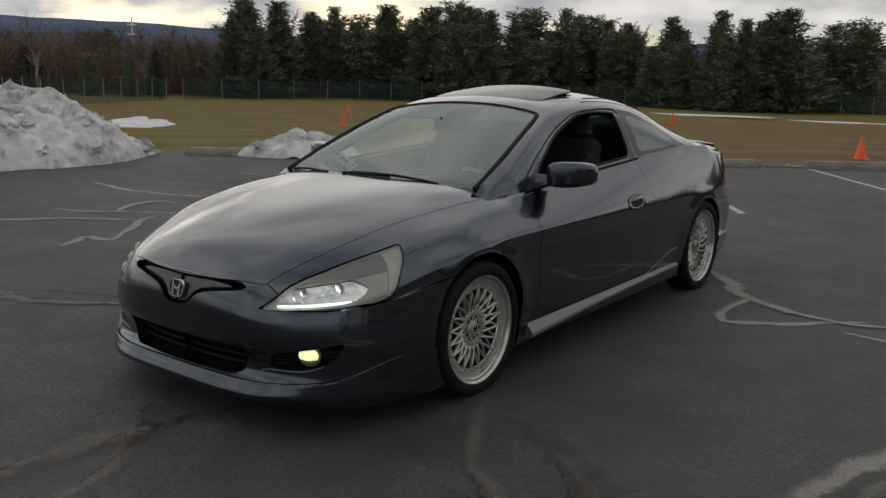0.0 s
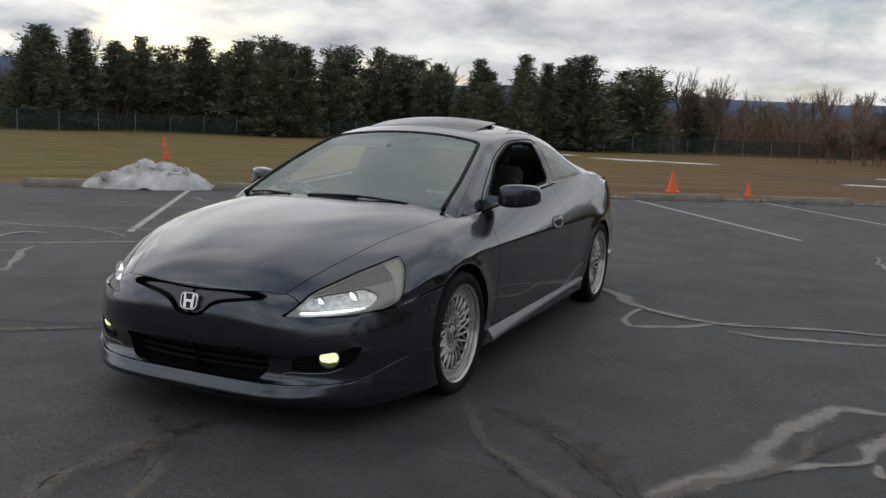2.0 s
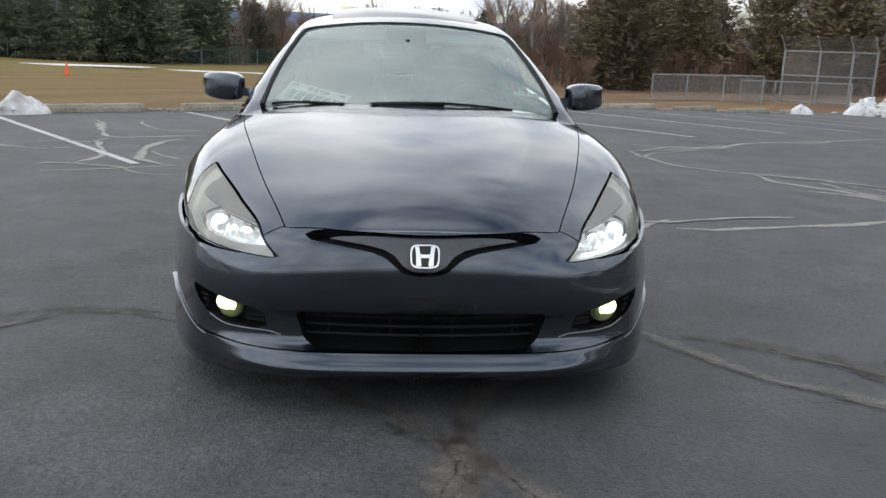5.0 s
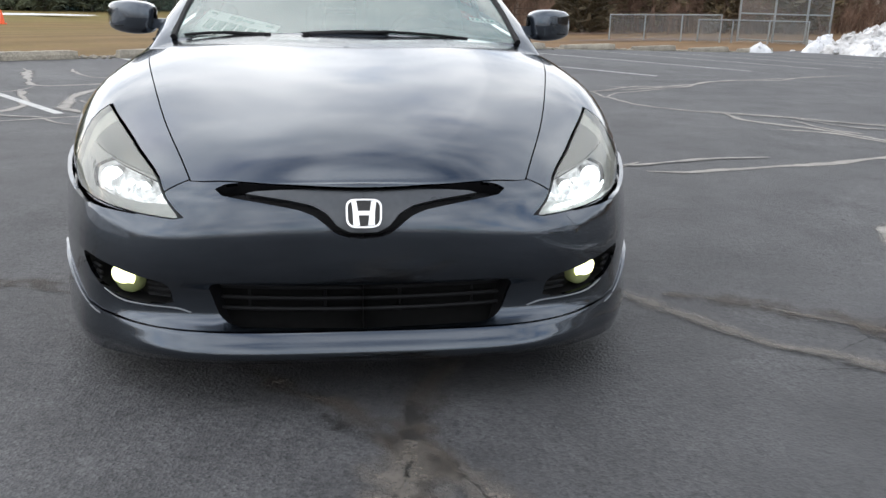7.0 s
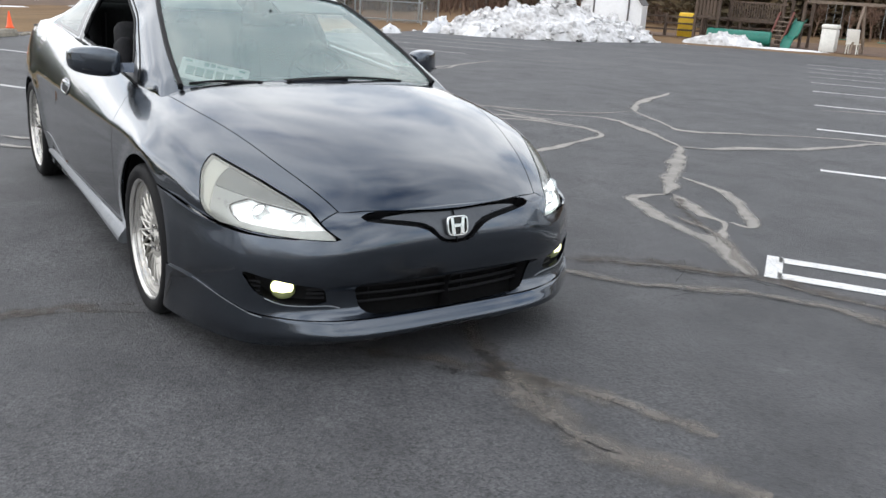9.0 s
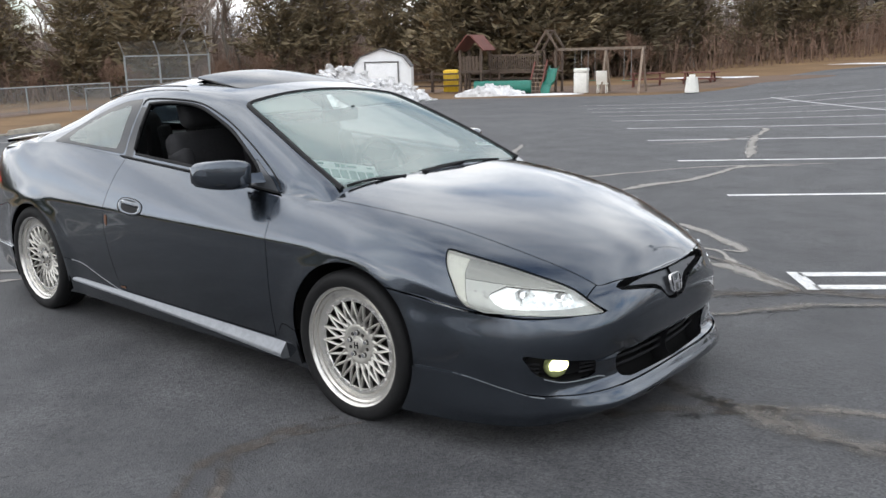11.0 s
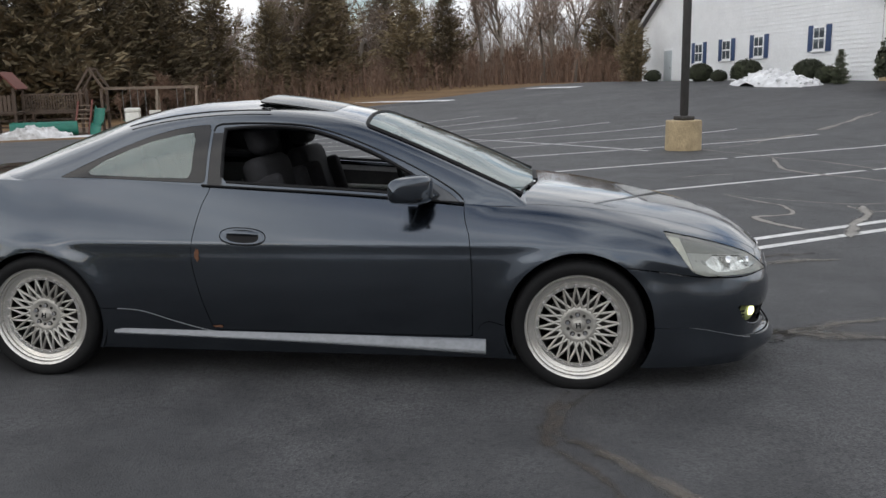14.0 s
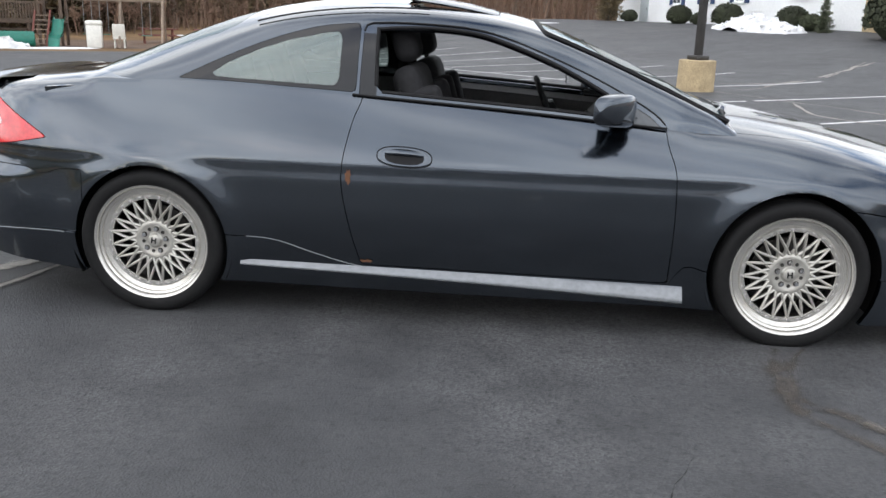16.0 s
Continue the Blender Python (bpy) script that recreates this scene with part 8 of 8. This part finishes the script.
def bare_meshes(h, seed, spread=0.5, depth0=4, twigs=3):
    """Trunk and limbs as tapered tubes, and the crown: branches with sprays of fine twigs."""
    rng = random.Random(seed)
    thick, thin, hair = [], [], []

    def grow(p, d, length, r, depth):
        n = 3 if depth > 1 else 2
        q = p
        for k in range(n):
            d = (d + Vector((rng.uniform(-1, 1), rng.uniform(-1, 1), rng.uniform(-0.4, 0.7))) * (0.10 if depth > 3 else 0.22)).normalized()
            e = q + d * length / n
            r2 = r * (1 - 0.22 * (k + 1) / n)
            (thick if depth > 2 else thin).append((tuple(q), tuple(e), r * (1 - 0.22 * k / n), r2))
            if depth > 1 and (k > 0 or depth < 4):
                for _ in range(2):
                    if rng.random() < 0.85:
                        side = Vector((rng.uniform(-1, 1), rng.uniform(-1, 1), rng.uniform(0.1, 1.0))).normalized()
                        grow(e, (d * (1 - spread) + side * spread).normalized(), length * rng.uniform(0.45, 0.68), max(0.008, r2 * 0.55), depth - 1)
            elif depth <= 1:
                for _ in range(twigs):
                    side = Vector((rng.uniform(-1, 1), rng.uniform(-1, 1), rng.uniform(-0.2, 1.0))).normalized()
                    t = (d * 0.5 + side * 0.7).normalized() * length * rng.uniform(0.5, 1.1)
                    w = t.cross(Vector((rng.uniform(-1, 1), rng.uniform(-1, 1), rng.uniform(-1, 1)))).normalized() * 0.012
                    hair.append((q.lerp(e, rng.random()), w, t))
            q = e
        if depth > 1:
            grow(q, d, length * 0.6, max(0.008, r * 0.6), depth - 1)

    grow(Vector((0, 0, 0)), Vector((rng.uniform(-0.12, 0.12), rng.uniform(-0.12, 0.12), 1)).normalized(), h * 0.42, 0.016 * h, depth0)
    V, F = tube_mesh([(a, b, max(ra, 0.012), max(rb, 0.009)) for a, b, ra, rb in thin], 3)
    V = [tuple(v) for v in V]
    for c, w, t in hair:
        i = len(V)
        V += [tuple(c - w), tuple(c + w), tuple(c + t)]
        F.append((i, i + 1, i + 2))
    return tube_mesh(thick, 5), (np.array(V), F)


def conifer_meshes(h, seed, width=0.28, droop=0.2, start=0.1, uneven=0.3, spray=0.62, blunt=0.55):
    rng = random.Random(seed)
    trunk = [((0, 0, 0), (0.03 * h * rng.uniform(-0.5, 0.5), 0, h * 0.55), 0.016 * h, 0.009 * h), ((0.0, 0, h * 0.55), (0, 0.0, h * 0.98), 0.009 * h, 0.002 * h)]
    V, F = [], []
    z = start * h
    while z < h * 0.985:
        f = (z / h - start) / (1 - start)
        R = width * h * (1 - f) ** blunt * min(1.0, 0.75 + 2.5 * f) * rng.uniform(1 - uneven, 1 + uneven * 0.6) + 0.12
        nb = rng.randint(6, 8)
        a0 = rng.uniform(0, 6.28)
        for k in range(nb):
            a = a0 + 2 * math.pi * k / nb + rng.uniform(-0.35, 0.35)
            L = R * rng.uniform(0.55, 1.12)
            rise = rng.uniform(0.0, 0.35)
            tip = Vector((L * math.cos(a), L * math.sin(a), z + L * (rise - droop)))
            trunk.append(((0, 0, z), tuple(tip), 0.02, 0.006))
            m = max(3, int(L / 0.36))
            for j in range(m):
                u = 0.25 + 0.78 * (j + rng.random()) / m
                c = Vector((0, 0, z)).lerp(tip, min(u, 1.05))
                for _ in range(7):
                    s = spray * rng.uniform(0.6, 1.35) * (1.1 - 0.45 * f)
                    d1 = Vector((math.cos(a) + rng.uniform(-0.9, 0.9), math.sin(a) + rng.uniform(-0.9, 0.9), rng.uniform(-0.35, 1.0))).normalized()
                    d2 = d1.cross(Vector((rng.uniform(-1, 1), rng.uniform(-1, 1), rng.uniform(0.2, 1)))).normalized()
                    cc_ = c + Vector((rng.uniform(-1, 1), rng.uniform(-1, 1), rng.uniform(-1, 1))) * 0.3
                    i = len(V)
                    V += [tuple(cc_ - d1 * s * 0.5), tuple(cc_ + d2 * s * 0.17), tuple(cc_ + d1 * s * 0.7), tuple(cc_ - d2 * s * 0.17)]
                    F.append((i, i + 1, i + 2, i + 3))
        z += max(0.16, h * 0.035) * rng.uniform(0.75, 1.25)
    return tube_mesh(trunk, 5), (np.array(V), F)


def tree_kind(name, meshes, mats, label, category, group):
    t = empty(name)
    part("trunk", meshes[0], mats[0], t, smooth=False)
    part("crown", meshes[1], mats[1], t, smooth=False)
    return tagged(t, label, category, group)


PINES = [tree_kind("pine_tree", conifer_meshes(9.5, s, w, d, st, u, 0.48, bl), (BARK, NEEDLE), "dark green pine with an uneven crown at the field's edge", "tree", "pines beyond the field") for s, w, d, st, u, bl in ((1, 0.30, 0.05, 0.03, 0.5, 0.36), (2, 0.27, 0.0, 0.04, 0.55, 0.42), (3, 0.33, 0.06, 0.03, 0.55, 0.32), (4, 0.24, 0.12, 0.03, 0.35, 0.55))]
CEDARS = [tree_kind("cedar_tree", conifer_meshes(9.0, s, 0.27, -0.35, 0.02, 0.45, 0.44, 0.42), (BARK, CEDAR), "brownish green winter cedar among bare trees", "tree", "cedars in the woods") for s in (11, 12, 13)]
BARES = [tree_kind("bare_tree", bare_meshes(h, s, sp), (BARK, TWIG), "leafless grey-brown tree in the woods", "tree", "bare trees in the woods") for h, s, sp in ((10, 21, 0.50), (11, 22, 0.42), (9, 23, 0.58), (12, 24, 0.38), (8, 25, 0.62))]
SHRUBS = [tree_kind("bare_shrub", bare_meshes(3.0, s, 0.65, 4, 3), (BRUSH, BRUSH), "leafless brown shrub at the wood's edge", "shrub", "shrubs along the woods") for s in (31, 32, 33)]
used = set()


def plant(kinds, x, y, scale, rng, z=None):
    k = rng.choice(kinds)
    zz = (ground_z(x, y) - 0.06) if z is None else z
    m = pose(x, y, zz, 0, 0, rng.uniform(0, 360))
    if k.name not in used:
        used.add(k.name)
        k.scale = (scale,) * 3
        k.matrix_basis = m @ Matrix.Diagonal((scale, scale, scale, 1))
        return k
    o = copy_thing(k, m)
    o.scale = (scale * rng.uniform(0.95, 1.4), scale * rng.uniform(0.95, 1.4), scale)
    return o


rng = random.Random(77)
# pine row behind the field fence
az = -130.0
while az > -169:
    d = 90 + 6 * math.sin(az * 0.4) + rng.uniform(-2, 3) + max(0, -az - 155) * 0.35
    x, y = from_eye(az, d)
    plant(PINES, x, y, rng.uniform(0.62, 1.08), rng)
    x, y = from_eye(az + rng.uniform(-1, 1), d + 3)
    plant(PINES, x, y, rng.uniform(0.35, 0.7), rng)
    if rng.random() < 0.95:
        x, y = from_eye(az + rng.uniform(-1, 1), d + 5)
        plant(PINES, x, y, rng.uniform(0.75, 1.0), rng)
    x, y = from_eye(az + rng.uniform(-1, 1), d + 9)
    plant(PINES, x, y, rng.uniform(0.82, 1.08), rng)
    if rng.random() < 0.45:
        x, y = from_eye(az + rng.uniform(-1, 1), d + 13)
        plant(BARES, x, y, rng.uniform(0.85, 1.1), rng)
    az -= rng.uniform(0.9, 2.1)
# lower mixed trees left of them
for k in range(46):
    az = -128 + 20 * rng.random()
    d = rng.uniform(84, 125)
    x, y = from_eye(az, d)
    plant(PINES if rng.random() < 0.45 else BARES, x, y, rng.uniform(0.45, 0.68) * d / 100, rng)
# bare woods to the west
for k in range(90):
    az = 190.5 - 31.5 * rng.random()
    d = rng.uniform(104, 150) - max(0, 181 - az) * 0.9
    x, y = from_eye(az, d)
    plant(BARES if rng.random() < 0.82 else PINES, x, y, rng.uniform(0.5, 0.92), rng)
# taller bare trees where the woods come nearer
rng_tall = random.Random(505)
for k in range(16):
    az = 164 + 9.5 * (k + rng_tall.random()) / 16
    x, y = from_eye(az, rng_tall.uniform(78, 94))
    plant(BARES, x, y, rng_tall.uniform(0.75, 1.2) * (0.75 + 0.25 * min(1.0, (174 - az) / 4)), rng_tall)
# woods behind the ball field and the playground
for k in range(120):
    az = 164 - 84 * rng.random()
    d = rng.uniform(68, 104)
    x, y = from_eye(az, d, (2.5, -3.0))
    plant(BARES if rng.random() < 0.86 else CEDARS, x, y, rng.uniform(0.85, 1.3), rng)
# denser clumps of cedars that stand out
for az, d, s in ((130, 64, 1.0), (128.6, 60, 1.0), (127, 62, 0.95), (125.5, 60, 1.1), (124, 64, 1.1), (123, 60, 1.0), (120, 63, 1.05), (117, 65, 0.8), (110, 70, 0.75), (107.5, 72, 0.9), (106, 73, 0.85), (121.5, 62, 1.05), (118.5, 66, 1.0), (116, 68, 0.95), (113.5, 70, 0.85), (101, 70, 0.8), (98.5, 72, 0.7), (140, 66, 0.9), (137, 68, 1.0), (133, 66, 0.9), (148, 62, 1.0), (152, 64, 0.9), (160.5, 60, 0.95), (162, 63, 0.8)):
    x, y = from_eye(az, d, (2.5, -3.0))
    plant(CEDARS, x, y, s * 1.12, rng)
x, y = from_eye(86.6, 53, (2.5, -3.0))
lone = plant(CEDARS, x, y, 0.46, rng)
lone.scale = (0.46, 0.46, 0.40)
for k in range(56):
    az = 166 - 82 * rng.random()
    d = rng.uniform(54, 66) + (8 if az < 112 else 0)
    x, y = from_eye(az, d, (2.5, -3.0))
    plant(SHRUBS, x, y, rng.uniform(0.6, 1.25), rng)
for k in range(40):
    az = 181 - 20 * rng.random()
    x, y = from_eye(az, rng.uniform(84, 96) - (181 - az) * 0.9)
    plant(SHRUBS, x, y, rng.uniform(0.7, 1.3), rng)


def thicket(az0, az1, d0, d1, h, count, material, eye, label, seed):
    """Far woods as one tangle of upright stems and twigs."""
    rng = np.random.RandomState(seed)
    V, F = [], []
    for _ in range(count):
        az, d = rng.uniform(az0, az1), rng.uniform(d0, d1)
        x, y = from_eye(az, d, eye)
        z = ground_z(x, y) - 0.1
        hh = h * rng.uniform(0.35, 1.05)
        w = rng.uniform(0.015, 0.06)
        a = rng.uniform(0, math.pi)
        lean = rng.normal(0, 0.17, 2) * hh
        dx, dy = w * math.cos(a), w * math.sin(a)
        i = len(V)
        V += [(x - dx, y - dy, z), (x + dx, y + dy, z), (x + lean[0], y + lean[1], z + hh)]
        F.append((i, i + 1, i + 2))
        for _b in range(6):
            u = rng.uniform(0.25, 0.9)
            p = np.array((x + lean[0] * u, y + lean[1] * u, z + hh * u))
            q = p + np.array((rng.normal(0, 1.0), rng.normal(0, 1.0), rng.uniform(0.1, 1.5))) * hh * 0.17
            i = len(V)
            V += [tuple(p - (dx * 0.6, dy * 0.6, 0)), tuple(p + (dx * 0.6, dy * 0.6, 0)), tuple(q)]
            F.append((i, i + 1, i + 2))
    ob = part("far_woods", (np.array(V), F), material, smooth=False)
    return tagged(ob, label, "woods", kind="stuff")


thicket(80, 168, 88, 125, 8.5, 15000, TWIG, (2.5, -3.0), "dense leafless brown woods", 1)
thicket(80, 168, 60, 90, 3.2, 7000, BRUSH, (2.5, -3.0), "dry brown undergrowth at the wood's edge", 2)
thicket(158, 191, 108, 150, 6.0, 8500, BRUSH, (4.8, 2.0), "leafless woods beyond the field", 3)
thicket(-136, -104, 92, 150, 7.6, 11000, BRUSH, (4.8, 2.0), "low reddish-brown woods beyond the fence", 4)
thicket(-171, -130, 97, 120, 5.5, 5000, TWIG, (4.8, 2.0), "leafless undergrowth behind the pines", 5)
# out of view; added so that the car's flank reflects a treeline
thicket(-104, 78, 62, 100, 9.5, 9000, TWIG, (2.0, 0.0), "unseen leafless woods round the lot, added for the car's reflections", 6)


def bush(x, y, r, squash=0.85, z=None, seed=0):
    rng = random.Random(seed)
    V, F = [], []
    for _ in range(2200):
        a, b = rng.uniform(0, 2 * math.pi), math.acos(rng.uniform(-0.4, 1))
        n_ = Vector((math.sin(b) * math.cos(a), math.sin(b) * math.sin(a), math.cos(b)))
        rr = r * (1 + 0.10 * fractal(n_.x * 2 + seed, n_.y * 2, n_.z * 2, 3)) * rng.uniform(0.86, 1.02)
        c = Vector((n_.x * rr, n_.y * rr, n_.z * rr * squash + r * squash * 0.75))
        s = r * 0.085 * rng.uniform(0.6, 1.3)
        d1 = (n_.cross(Vector((rng.uniform(-1, 1), rng.uniform(-1, 1), rng.uniform(-1, 1)))) + n_ * rng.uniform(0, 0.7)).normalized()
        d2 = d1.cross(n_).normalized()
        i = len(V)
        V += [tuple(c - d1 * s), tuple(c + d2 * s * 0.6), tuple(c + d1 * s), tuple(c - d2 * s * 0.6)]
        F.append((i, i + 1, i + 2, i + 3))
    o = tagged(empty("round_bush", (x, y, ground_z(x, y) - 0.05)), "clipped dark green round bush by the building", "bush", "bushes by the building")
    core = bmesh.new()
    bmesh.ops.create_icosphere(core, subdivisions=2, radius=r * 0.84, matrix=Matrix.Translation((0, 0, r * squash * 0.75)) @ Matrix.Diagonal((1, 1, squash, 1)))
    part("bush_core", core, HEDGE, o)
    part("foliage", (np.array(V), F), HEDGE, o, smooth=False)


BA = np.array((6.5, 53.0))
AL, OUTW = np.array((bld_along.x, bld_along.y)), np.array((bld_out.x, bld_out.y))
for k, (u, off, r) in enumerate(((4.4, 1.4, 0.48), (10.0, 1.4, 0.66), (14.4, 1.4, 0.74), (19.2, 1.4, 0.70), (11.7, 1.3, 0.42), (20.3, 1.3, 0.5))):
    p = BA + AL * u + OUTW * off
    bush(p[0], p[1], r, 0.85, seed=k)
bush(13.4, 27.6, 1.25, 0.95, seed=9)
bush(14.6, 26.6, 1.2, 0.95, seed=10)
p = BA + AL * 21.5 + OUTW * 1.6
plant([PINES[3]], p[0], p[1], 0.15, rng)

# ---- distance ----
# distance haze is put into the far ridge's base colour
HILL_FAR = mat("haze_blue_far_hill", (0.125, 0.155, 0.225), rough=1.0, var=0.2, scale=0.004, fine=0.03, spec=0.0)
HILL_NEAR = mat("brown_wooded_hill", (0.090, 0.070, 0.066), rough=1.0, var=0.3, scale=0.01, fine=0.09, spec=0.0)
ridge_h = key((-200, 105), (-176, 118), (-166, 140), (-160, 150), (-150, 120), (-140, 132), (-130, 165), (-122, 186), (-114, 190), (-104, 170), (-90, 140))


def ridge(name, az0, az1, d, height, material, label, seed):
    rows = []
    for az in np.linspace(az0, az1, 220):
        x, y = from_eye(az, d)
        x2, y2 = from_eye(az, d + 500)
        h = 0.93 * float(height(az)) + d * 0.004 * fractal(az * 0.35 + seed, 0.3, seed, 5, 1.0)
        rows.append([(x, y, -60.0), (x * 0.98 + x2 * 0.02, y * 0.98 + y2 * 0.02, h * 0.62), (x2, y2, h)])
    ob = part(name, grid_sheet(np.array(rows)), material)
    tagged(ob, label, "hills", kind="structure")


ridge("far_hills", -205, -80, 2600, ridge_h, HILL_FAR, "wooded ridge on the horizon, haze put into its blue", 1.0)
ridge("near_hills", -215, -80, 1000, lambda a: 30 + 0 * a, HILL_NEAR, "brown leafless wooded slope below the ridge", 5.0)
ridge("side_hills", 60, 160, 600, lambda a: 26 + 0 * a, HILL_NEAR, "brown wooded rise behind the trees", 8.0)
# white mast
x, y = from_eye(-123.6, 420)
mast = tagged(empty("radio_mast", (x, y, -8)), "thin white mast standing far off in the woods", "mast")
part("mast_pole", rod((0, 0, 0), (0, 0, 34.5), 0.45, 0.35, 8), WHITE_PLASTIC, mast)
for z in (27.0, 31.0):
    part("mast_arm", box(3.0, 3.0, 0.7, (0, 0, z), 0.1), WHITE_PLASTIC, mast)
